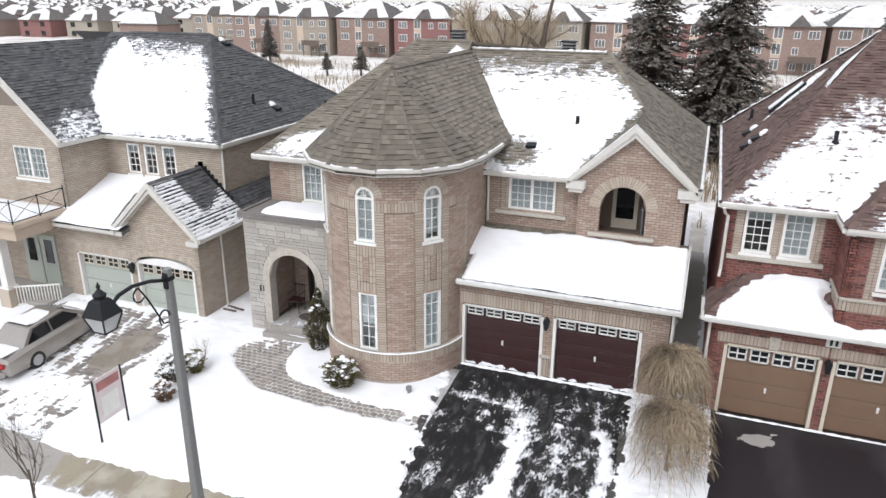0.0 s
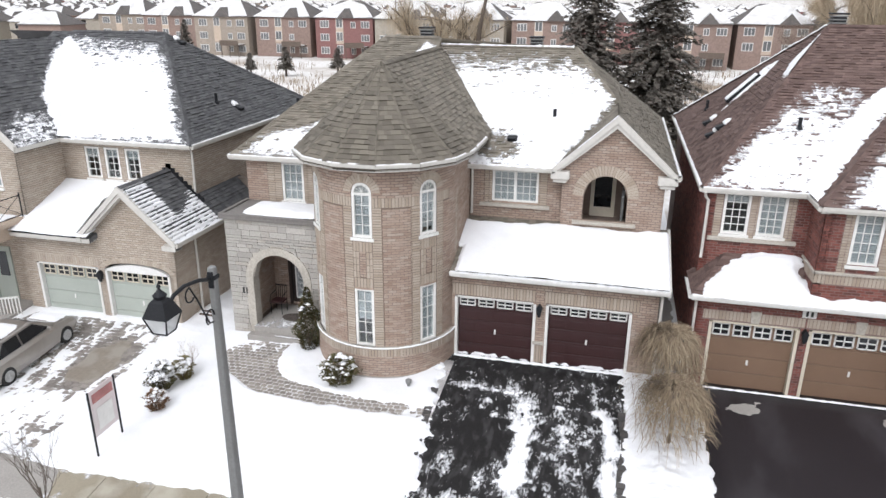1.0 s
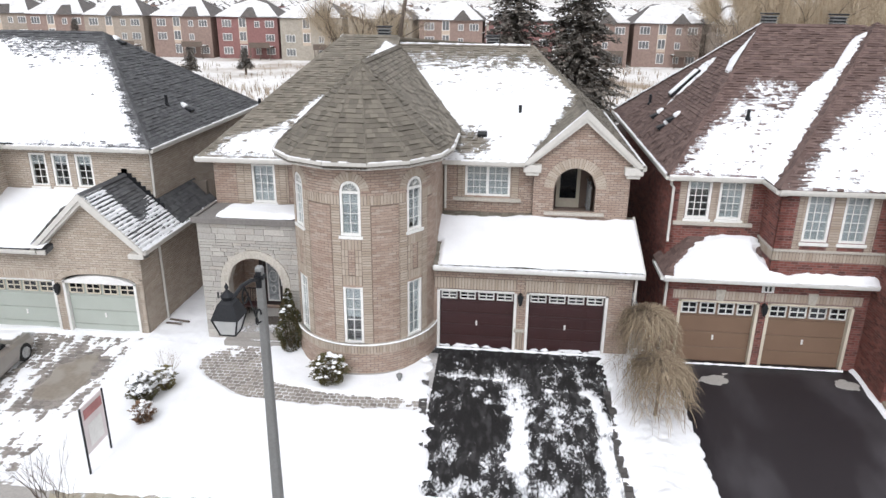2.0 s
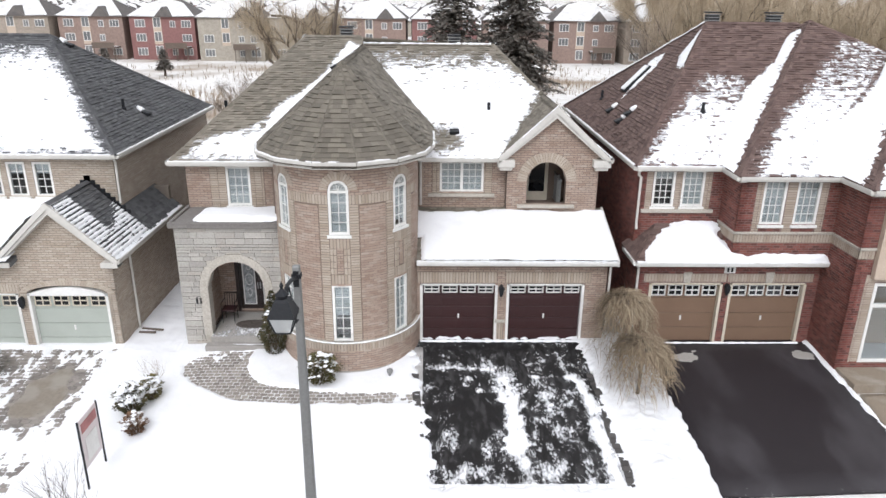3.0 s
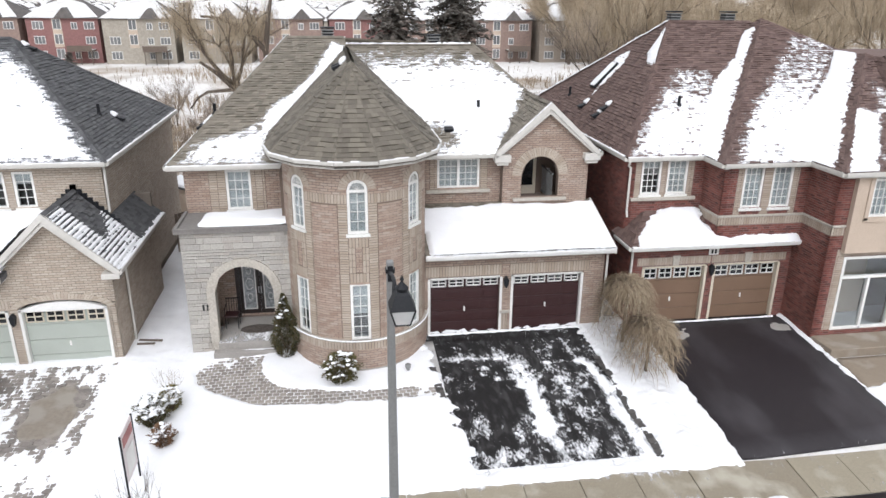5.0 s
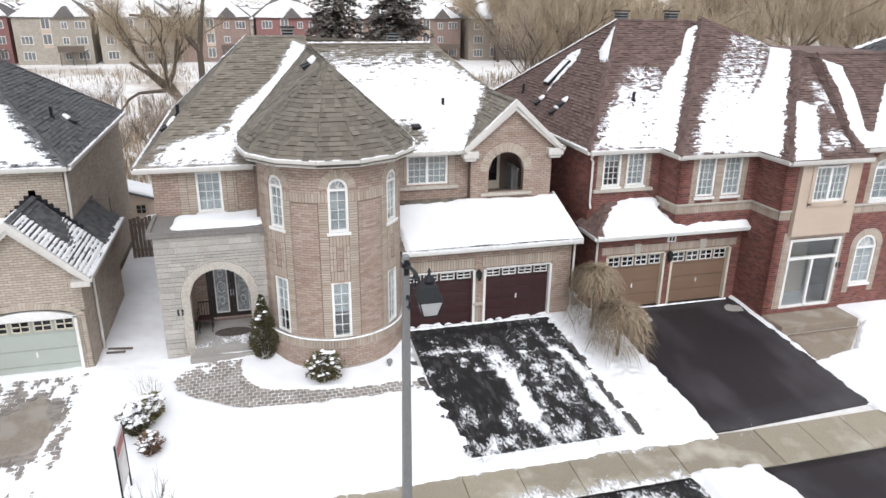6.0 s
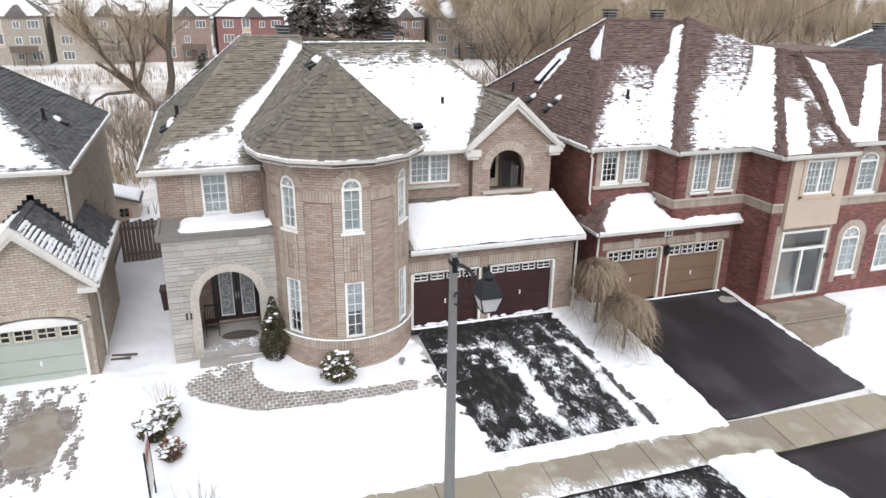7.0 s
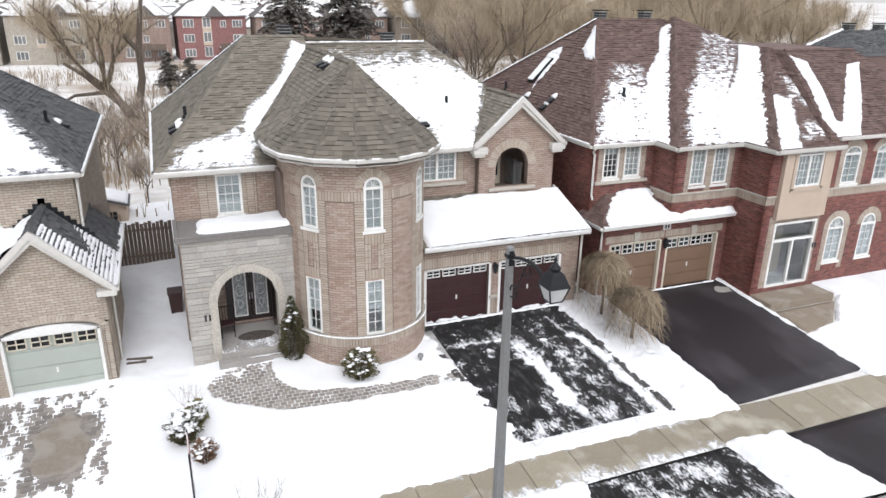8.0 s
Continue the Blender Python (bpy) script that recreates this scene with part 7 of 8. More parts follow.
for y, lo, hi, w in SEC:
    z0 = car_z(y)
    hw = w
    rings.append([(mid - hw + 0.04, y, z0 + lo), (mid + hw - 0.04, y, z0 + lo), (mid + hw, y, z0 + lo + 0.2), (mid + hw - 0.015, y, z0 + hi - 0.12), (mid + hw - 0.12, y, z0 + hi), (mid - hw + 0.12, y, z0 + hi), (mid - hw + 0.015, y, z0 + hi - 0.12), (mid - hw, y, z0 + lo + 0.2)])
for r in rings:
    s.v.extend(r)
for i in range(len(rings) - 1):
    for j in range(8):
        a, b = i * 8 + j, i * 8 + (j + 1) % 8
        s.f.append((a, b, b + 8, a + 8))
s.f.append(tuple(range(7, -1, -1)))
s.f.append(tuple(range((len(rings) - 1) * 8, len(rings) * 8)))
body = part("body", s, M_CAR, car)
s = Shape()
s.hexa([(mid - 0.76, 14.72, car_z(14.7) + 0.86), (mid + 0.76, 14.72, car_z(14.7) + 0.86), (mid + 0.76, 17.55, car_z(17.5) + 0.84), (mid - 0.76, 17.55, car_z(17.5) + 0.84)], [(mid - 0.56, 15.3, car_z(15.3) + 1.36), (mid + 0.56, 15.3, car_z(15.3) + 1.36), (mid + 0.56, 16.65, car_z(16.6) + 1.38), (mid - 0.56, 16.65, car_z(16.6) + 1.38)])
part("cabin", s, M_CAR, car, bevel=0.04)
def side_glass(y0, y1, y2, y3, sgn):
    g = Shape()
    pts = []
    for y, z, w in ((y0, 0.92, 0.755), (y1, 0.92, 0.755), (y2, 1.29, 0.615), (y3, 1.29, 0.615)):
        pts.append((mid + sgn * w, y, car_z(y) + z))
    g.hexa(pts, [(x + sgn * 0.012, y, z) for x, y, z in pts])
    part("side_window", g, M_DARKGLASS, car)
for sgn in (1, -1):
    side_glass(15.0, 15.95, 15.95, 15.4, sgn)
    side_glass(16.03, 17.2, 16.65, 16.03, sgn)
g = Shape()
g.poly([(mid - 0.7, 17.50, car_z(17.5) + 0.90), (mid + 0.7, 17.50, car_z(17.5) + 0.90), (mid + 0.54, 16.74, car_z(16.7) + 1.36), (mid - 0.54, 16.74, car_z(16.7) + 1.36)])
part("windscreen", g, M_DARKGLASS, car)
for sgn, x in ((1, mid + 0.80), (-1, mid - 0.80)):
    for y in (15.15, 17.75):
        zc = car_z(y) + 0.31
        g = Shape()
        n = 20
        for q0, q1, r0, r1 in ((-0.1, 0.1, 0.31, 0.31),):
            lo = [(x + q0, y + r0 * math.cos(6.2832 * i / n), zc + r0 * math.sin(6.2832 * i / n)) for i in range(n)]
            hi = [(x + q1, y + r1 * math.cos(6.2832 * i / n), zc + r1 * math.sin(6.2832 * i / n)) for i in range(n)]
            g.hexa(lo, hi)
        tyre = part("tyre", g, M_RUBBER, car, bevel=0.02)
        g = Shape()
        lo = [(x, y + 0.2 * math.cos(6.2832 * i / n), zc + 0.2 * math.sin(6.2832 * i / n)) for i in range(n)]
        hi = [(x + sgn * 0.115, y + 0.19 * math.cos(6.2832 * i / n), zc + 0.19 * math.sin(6.2832 * i / n)) for i in range(n)]
        g.hexa(lo, hi)
        for i in range(7):
            a = 6.2832 * i / 7
            g.tube([(x + sgn * 0.12, y, zc), (x + sgn * 0.12, y + 0.17 * math.cos(a), zc + 0.17 * math.sin(a))], 0.016, 5)
        part("hubcap", g, M_ALLOY, tyre)
for a in (mid - 0.62, mid + 0.62):
    g = Shape()
    g.box(a - 0.17, a + 0.17, 13.93, 14.05, car_z(14) + 0.60, car_z(14) + 0.76)
    part("tail_light", g, M_TAIL, car, bevel=0.015)
    g = Shape()
    g.box(a - 0.16, a + 0.16, 18.38, 18.5, car_z(18.4) + 0.50, car_z(18.4) + 0.62)
    part("headlight", g, M_ALLOY, car, bevel=0.015)
for sgn in (-1, 1):
    g = Shape()
    g.box(mid + sgn * 0.9 - 0.08, mid + sgn * 0.9 + 0.08, 17.0, 17.1, car_z(17) + 0.9, car_z(17) + 1.02)
    part("mirror", g, M_CAR, car, bevel=0.02)
g = Shape()
g.box(mid - 0.78, mid + 0.78, 13.86, 14.05, car_z(14) + 0.3, car_z(14) + 0.52)
part("bumper", g, M_CAR, car, bevel=0.04)
drift(mid - 0.52, mid + 0.52, 15.32, 16.6, car_z(16) + 1.37, 0.07, "snow on the car roof", 61, res=0.05)
drift(mid - 0.7, mid + 0.7, 14.1, 14.95, car_z(14.5) + 0.88, 0.08, "snow on the car boot", 62, lambda X, Y: -0.3 + 0 * X, res=0.05)
drift(mid - 0.65, mid + 0.65, 17.6, 18.3, car_z(18) + 0.80, 0.05, "snow on the car bonnet", 63, res=0.05)

# ---- sign board on two legs ----
sign = thing("sign", "pale lawn sign board on two thin dark legs in snow", "sign")
for y in (12.64, 13.66):
    s = Shape()
    s.box(-14.90, -14.86, y - 0.02, y + 0.02, gzf(-14.9, y) - 0.1, 1.36)
    part("leg", s, M_BLACK, sign)
s = Shape()
s.box(-14.90, -14.87, 12.68, 13.62, -0.05, 1.34)
part("board", s, M_SIGN, sign, bevel=0.006)
s = Shape()
s.box(-14.866, -14.858, 12.75, 13.55, 0.95, 1.22)
part("bar", s, M_SIGN_BAR, sign)
s = Shape()
s.box(-14.866, -14.858, 12.85, 13.45, 0.1, 0.75)
part("bar", s, M_WHITE, sign)

# ---- planting ----
def weeping(x, y, top, spread, seed):
    """A grafted weeping shrub: short trunk, arching mop of bare straw-coloured twigs."""
    r = random.Random(seed)
    z0 = gzf(x, y)
    tree = thing("weeping_tree", "small bare weeping tree with straw-coloured drooping twigs in snow", "tree", "weeping trees beside the drive")
    s = Shape()
    s.tube([(x, y, z0 - 0.1), (x + 0.03, y, z0 + 0.6), (x, y + 0.02, top - 0.35)], 0.06, 8, 0.045)
    part("trunk", s, M_BARK, tree)
    s = Shape()
    for i in range(26):
        a = r.uniform(0, 6.2832)
        q = r.uniform(0.35, 0.7) * spread
        s.tube([(x, y, top - 0.4), (x + q * 0.5 * math.cos(a), y + q * 0.5 * math.sin(a), top - 0.12), (x + q * math.cos(a), y + q * math.sin(a), top - 0.18)], 0.022, 5, 0.01)
    part("branchwork", s, M_BARK, tree, kind="stuff")
    s = Shape()
    for i in range(900):
        a = r.uniform(0, 6.2832)
        f = math.sqrt(r.random())
        q0, q1 = f * 0.45 * spread, (0.25 + 0.75 * f) * spread * r.uniform(0.85, 1.1)
        zt = top - 0.05 - 0.25 * f * f + r.uniform(-0.12, 0.06)
        zl = zt - r.uniform(0.2, 0.64) * (top - z0 - 0.3) * (0.35 + 0.65 * f)
        a2 = a + r.uniform(-0.8, 0.8)
        pts = []
        for k in range(6):
            t = k / 5
            qq = q0 + (q1 - q0) * math.sin(t * 1.45)
            aa = a + (a2 - a) * t
            pts.append((x + qq * math.cos(aa) + r.uniform(-0.05, 0.05), y + qq * math.sin(aa) + r.uniform(-0.05, 0.05), zt + 0.12 * math.sin(t * 2.2) - (zt - zl) * t ** 1.8))
        s.ribbon(pts, r.uniform(0.006, 0.012), (math.cos(a + 1.3), math.sin(a + 1.3), 0.3))
    for i in range(1500):
        a, f, t = r.uniform(0, 6.2832), math.sqrt(r.random()), r.random()
        q = spread * (0.2 + 0.8 * f) * math.sin(0.4 + 1.1 * t)
        c = Vector((x + q * math.cos(a), y + q * math.sin(a), top - 0.1 - (top - z0 - 0.7) * t ** 1.6))
        pts = [c]
        d = Vector((r.uniform(-1, 1) + 0.6 * math.cos(a), r.uniform(-1, 1) + 0.6 * math.sin(a), r.uniform(-0.4, 0.9))).normalized() * 0.11
        for k in range(4):
            pts.append(pts[-1] + d)
            d = d + Vector((0, 0, -0.055))
        s.ribbon(pts, r.uniform(0.006, 0.012), (-d.y * 8, d.x * 8, 0.4))
    part("crown", s, M_TWIG, tree, kind="stuff")


weeping(0.15, 18.25, 2.5, 1.05, 1)
weeping(0.22, 16.4, 1.85, 1.0, 2)


def bush(name, x, y, rx, h, seed, label, material, snowy=0.3, tip=1.0, n=2600, leaf=0.05):
    """A clipped evergreen: stems and a crown of many small sprays, with snow caught on it."""
    r = random.Random(seed)
    z0 = gzf(x, y) + 0.05
    b = thing(name, label, "shrub", "")
    s = Shape()
    for i in range(5):
        a = i * 1.256
        s.tube([(x, y, z0 - 0.1), (x + rx * 0.5 * math.cos(a), y + rx * 0.5 * math.sin(a), z0 + h * 0.6)], 0.02, 5, 0.008)
    part("stem", s, M_BARK, b, kind="stuff")
    s, w = Shape(), Shape()
    for i in range(n):
        t = r.random()
        a = r.uniform(0, 6.2832)
        if tip > 1:
            prof = (1 - t ** 1.5) * min(1, 0.55 + 1.8 * t)
        else:
            prof = math.sqrt(max(0.02, 1 - (2 * t - 1) ** 2))
        rr = rx * prof * math.sqrt(r.uniform(0.45, 1.0)) * (0.85 + 0.3 * math.sin(3 * a + seed) * math.sin(5 * t * 3 + seed))
        c = Vector((x + rr * math.cos(a), y + rr * math.sin(a), z0 + 0.04 + h * t))
        d = Vector((math.cos(a), math.sin(a), r.uniform(-0.1, 0.9))).normalized() * leaf * r.uniform(0.8, 1.8)
        e = Vector((r.uniform(-1, 1), r.uniform(-1, 1), r.uniform(-0.6, 0.6))).normalized() * leaf * 0.6
        s.poly([c - e, c + d * 0.5 - e * 0.6, c + d, c + e])
        if t > 0.45 and r.random() < snowy * 0.22 and rr > rx * prof * 0.5:
            c = c + Vector((0, 0, 0.03))
            q = leaf * r.uniform(0.9, 2.1)
            u = [c + Vector((q * math.cos(k * 1.2566), q * math.sin(k * 1.2566), r.uniform(-0.02, 0.01))) for k in range(5)]
            for k in range(5):
                w.poly([u[k], u[(k + 1) % 5], c + Vector((0, 0, q * 0.6))])
    part("foliage", s, material, b, kind="stuff")
    if w.f:
        part("snow", w, M_SNOW, b, kind="stuff", smooth=True)


bush("cedar", -11.38, 18.9, 0.60, 2.15, 3, "tall conical evergreen dusted with snow beside the turret", M_CEDAR, 0.05, 2.0, 4600, 0.055)
bush("boxwood", -9.6, 17.1, 0.62, 0.95, 4, "round clipped evergreen shrub capped with snow", M_YELLOW_DK, 0.28, 1.0, 3000)
bush("shrub", -14.98, 15.75, 0.48, 0.95, 5, "grey-green evergreen shrub heaped with snow", M_CEDAR, 0.75, 1.0, 2200)
bush("shrub", -14.6, 16.4, 0.33, 0.8, 6, "yellow-green shrub dusted with snow", M_YELLOW, 0.3, 1.0, 1200)
bush("shrub", -14.52, 14.8, 0.34, 0.65, 7, "low russet shrub dusted with snow", M_RUSSET, 0.25, 1.0, 1200)


def branching(s, p, d, length, radius, depth, r, spread=0.6, up=0.15):
    """Limbs that fork and taper."""
    pts, q = [Vector(p)], Vector(d).normalized()
    for k in range(4):
        q = (q + Vector((r.uniform(-1, 1), r.uniform(-1, 1), r.uniform(-0.6, 1.0) * 0.6 + up)) * 0.18).normalized()
        pts.append(pts[-1] + q * length / 4)
    s.tube(pts, radius, 6 if depth > 1 else 4, radius * 0.6)
    if depth > 0:
        for k in range(r.choice((2, 3, 3))):
            a = Vector((r.uniform(-1, 1), r.uniform(-1, 1), r.uniform(-0.3, 0.8)))
            start = pts[r.choice((2, 3, 4))] if k else pts[4]
            branching(s, start, q + a * spread, length * r.uniform(0.6, 0.82), radius * 0.58, depth - 1, r, spread, up)
    return pts


r = random.Random(12)
young = thing("young_tree", "thin bare young street tree in snow", "tree")
s = Shape()
z0 = gzf(-13.55, 9.45)
s.tube([(-13.55, 9.45, z0 - 0.1), (-13.56, 9.46, z0 + 1.2), (-13.54, 9.45, z0 + 1.9)], 0.04, 8, 0.022)
part("trunk", s, M_BARK, young)
s = Shape()
for i in range(7):
    a = i * 0.9
    branching(s, (-13.55, 9.45, z0 + 1.2 + i * 0.1), (0.42 * math.cos(a), 0.42 * math.sin(a), 1.0), 0.72, 0.014, 3, r, 0.42)
part("crown", s, M_BARK, young, kind="stuff")
s = Shape()
for i in range(9):
    branching(s, (-14.75 + 0.06 * math.cos(i), 16.9 + 0.06 * math.sin(i), gzf(-14.7, 16.9)), (r.uniform(-0.4, 0.4), r.uniform(-0.4, 0.4), 1), 0.5, 0.008, 2, r, 0.5)
tagged(part("twiggy_shrub", s, M_TWIG_DK), "small bare twiggy shrub standing in snow", "shrub")

# ---- porch chair and mat ----
chair = thing("porch_chair", "dark metal garden chair on the porch", "chair")
for dx, dy in ((0, 0), (0.42, 0), (0, 0.42), (0.42, 0.42)):
    s = Shape()
    s.tube([(-13.5 + dx, 20.35 + dy, 0.36), (-13.5 + dx, 20.35 + dy, 0.80)], 0.015, 6)
    part("leg", s, M_BLACK, chair)
s = Shape()
s.box(-13.53, -13.05, 20.32, 20.8, 0.80, 0.85)
part("seat", s, M_MAROON, chair, "dark maroon seat", bevel=0.015)
s = Shape()
s.tube([(-13.52, 20.84, 1.32), (-13.06, 20.84, 1.32)], 0.018, 6)
backrest = part("backrest", s, M_BLACK, chair)
for i in range(6):
    s = Shape()
    s.tube([(-13.5 + i * 0.085, 20.79, 0.85), (-13.5 + i * 0.085, 20.84, 1.32)], 0.011, 5)
    part("slat", s, M_BLACK, backrest)
for x in (-13.52, -13.06):
    s = Shape()
    s.tube([(x, 20.82, 1.1), (x, 20.4, 1.08), (x, 20.33, 0.85)], 0.014, 6)
    part("armrest", s, M_BLACK, chair)
s = Shape()
s.hexa([(-12.4 + 0.62 * math.cos(k * 0.3142), 20.25 + 0.34 * math.sin(k * 0.3142), 0.362) for k in range(20)], [(-12.4 + 0.6 * math.cos(k * 0.3142), 20.25 + 0.32 * math.sin(k * 0.3142), 0.38) for k in range(20)])
tagged(part("door_mat", s, M_MAT), "oval dark mat on the porch floor", "mat")
s = Shape()
s.tube([(-7.45, 17.45, gzf(-7.4, 17.4) - 0.05), (-7.45, 17.45, gzf(-7.4, 17.4) + 0.22)], 0.05, 8)
s.lathe(-7.45, 17.45, [(0.09, gzf(-7.4, 17.4) + 0.2), (0.10, gzf(-7.4, 17.4) + 0.30), (0.04, gzf(-7.4, 17.4) + 0.34)], 10)
tagged(part("garden_light", s, M_GREY_METAL), "small grey garden light standing in snow", "garden light")
# refrozen meltwater over the pavers of the dun house's drive
X, Y = np.meshgrid(np.linspace(-19.1, -17.3, 60), np.linspace(15.2, 18.5, 90))
d = 1 - np.hypot((X + 18.2) / 0.75, (Y - 16.85) / 1.5) + 0.35 * fbm(X * 1.6, Y * 1.6, 8)
tagged(new("ice_patch", grid_mesh("ice_patch", X, Y, gz(X, Y) + 0.028 + np.where(d > 0.1, 0.014, -0.03), d > 0.1, M_MELT)), "tan-grey sheet of refrozen meltwater on the pavers", "ice", kind="stuff")
# lid of ice on the neighbouring drive
for cx, cy, rx, ry, sd in ((2.7, 18.75, 0.75, 0.42, 3), (6.6, 18.9, 0.6, 0.5, 4)):
    X, Y = np.meshgrid(np.linspace(cx - rx, cx + rx, 40), np.linspace(cy - ry, cy + ry, 40))
    d = 1 - np.hypot((X - cx) / rx, (Y - cy) / ry) + 0.75 * fbm(X * 2.0, Y * 2.5, sd)
    tagged(new("ice_patch", grid_mesh("ice_patch", X, Y, gz(X, Y) + 0.03 + np.where(d > 0.25, 0.012, -0.02), d > 0.25, M_GREY_CONC)), "grey patch of ice on the asphalt", "ice", kind="stuff")

# ---- planks lying in the side yard ----
for k, (x0, y0, x1, y1) in enumerate(((-16.55, 20.75, -15.75, 20.62), (-16.55, 20.45, -15.95, 20.42))):
    s = Shape()
    z0 = gzf(-16.2, 20.6) + 0.10
    s.hexa([(x0, y0 - 0.05, z0), (x1, y1 - 0.05, z0), (x1, y1 + 0.05, z0), (x0, y0 + 0.05, z0)], [(x0, y0 - 0.05, z0 + 0.04), (x1, y1 - 0.05, z0 + 0.04), (x1, y1 + 0.05, z0 + 0.04), (x0, y0 + 0.05, z0 + 0.04)])
    tagged(part("plank", s, M_WOOD, bevel=0.005), "grey wooden plank half sunk in snow", "plank", "planks in the side yard")

# ---- board gate between the houses, and a bin ----
gate = thing("fence", "weathered grey wooden board fence between the houses", "fence")
for i in range(14):
    s = Shape()
    x = -17.0 + i * 0.165
    s.box(x, x + 0.15, 30.0, 30.03, -0.3, 1.75 + 0.05 * (i % 3))
    part("board", s, M_WOOD, gate, bevel=0.004)
for z in (0.2, 1.4):
    s = Shape()
    s.box(-17.0, -14.7, 30.03, 30.1, z, z + 0.1)
    part("rail", s, M_WOOD, gate)
bin_ob = thing("bin", "brown lidded box standing in the snow by the wall", "bin")
s = Shape()
s.hexa([(-15.05, 23.9, -0.15), (-14.65, 23.9, -0.15), (-14.65, 24.4, -0.15), (-15.05, 24.4, -0.15)], [(-15.1, 23.85, 0.75), (-14.6, 23.85, 0.75), (-14.6, 24.45, 0.75), (-15.1, 24.45, 0.75)])
part("body", s, M_MAROON, bin_ob, bevel=0.02)
s = Shape()
s.box(-15.13, -14.58, 23.82, 24.48, 0.75, 0.82)
part("lid", s, M_MAROON, bin_ob, bevel=0.015)
shed = thing("shed", "low beige garden playhouse with a dark sloping roof", "shed")
s = Shape()
s.hexa([(-18.6, 37.0, -0.6), (-16.8, 37.0, -0.6), (-16.8, 39.0, -0.6), (-18.6, 39.0, -0.6)], [(-18.6, 37.0, 1.3), (-16.8, 37.0, 0.75), (-16.8, 39.0, 0.75), (-18.6, 39.0, 1.3)])
part("wall", s, M_STUCCO, shed)
s = Shape()
s.hexa([(-18.7, 36.85, 1.33), (-16.65, 36.85, 0.70), (-16.65, 39.15, 0.70), (-18.7, 39.15, 1.33)], [(-18.7, 36.85, 1.42), (-16.65, 36.85, 0.79), (-16.65, 39.15, 0.79), (-18.7, 39.15, 1.42)])
part("roof", s, M_DARK_SH, shed)
s = Shape()
s.hexa([(-18.65, 36.95, 1.40), (-16.72, 36.95, 0.81), (-16.72, 39.1, 0.81), (-18.65, 39.1, 1.40)], [(-18.5, 37.05, 1.50), (-16.85, 37.05, 0.99), (-16.85, 39.0, 0.99), (-18.5, 39.0, 1.50)])
part("snow", s, M_SNOW, shed, bevel=0.04)
for dx in (0.0, 0.24):
    for dz in (0.0, 0.24):
        s = Shape()
        s.box(-17.75 + dx, -17.55 + dx, 36.96, 37.0, 0.0 + dz, 0.2 + dz)
        part("window", s, M_DARKGLASS, shed)

# ---- trees behind the houses ----
def spruce(x, y, h, w, seed):
    r = random.Random(seed)
    z0 = gzf(x, y)
    tree = thing("spruce", "tall dark green spruce with drooping boughs behind the houses", "tree", "spruces")
    s = Shape()
    s.tube([(x, y, z0 - 0.3), (x, y, z0 + h)], 0.24, 8, 0.03)
    part("trunk", s, M_BARK, tree)
    s = Shape()
    level = 1.2
    while level < h - 0.2:
        f = 1 - level / h
        reach = w * (0.12 + 0.88 * f ** 0.8)
        n = int(9 + 9 * f)
        for i in range(n):
            a = r.uniform(0, 6.2832)
            length = reach * r.uniform(0.65, 1.1)
            m = max(5, int(length / 0.16))
            droop = r.uniform(0.15, 0.5)
            for k in range(m):
                t = (k + 0.5) / m
                c = Vector((x + length * t * math.cos(a), y + length * t * math.sin(a), z0 + level + 0.2 * length * t - droop * length * t * t + r.uniform(-0.08, 0.08)))
                for q in range(3):
                    side = a + r.choice((-1, 1)) * r.uniform(0.4, 1.5)
                    d = Vector((math.cos(side), math.sin(side), r.uniform(-0.75, 0.05))).normalized() * r.uniform(0.25, 0.5) * (0.6 + 0.4 * f)
                    e = Vector((-d.y, d.x, r.uniform(-0.1, 0.1))).normalized() * r.uniform(0.09, 0.17)
                    s.poly([c - e * 0.6, c + d * 0.5 - e, c + d, c + d * 0.5 + e])
        level += 0.25
    part("crown", s, M_SPRUCE, tree, kind="stuff")
    return tree


spruce(-4.2, 57.0, 15.5, 4.6, 1)
spruce(0.9, 58.5, 17.0, 5.0, 2)
for x, y, h, w in ((-86.0, 128.0, 8.5, 2.2), (-57.0, 112.0, 5.0, 2.0), (-62.5, 110.0, 4.0, 1.4), (-13.0, 98.0, 5.5, 2.4), (-10.5, 94.0, 5.0, 2.2), (-50.0, 118.0, 4.5, 1.8)):
    spruce(x, y, h, w, int(h * 10 + x))


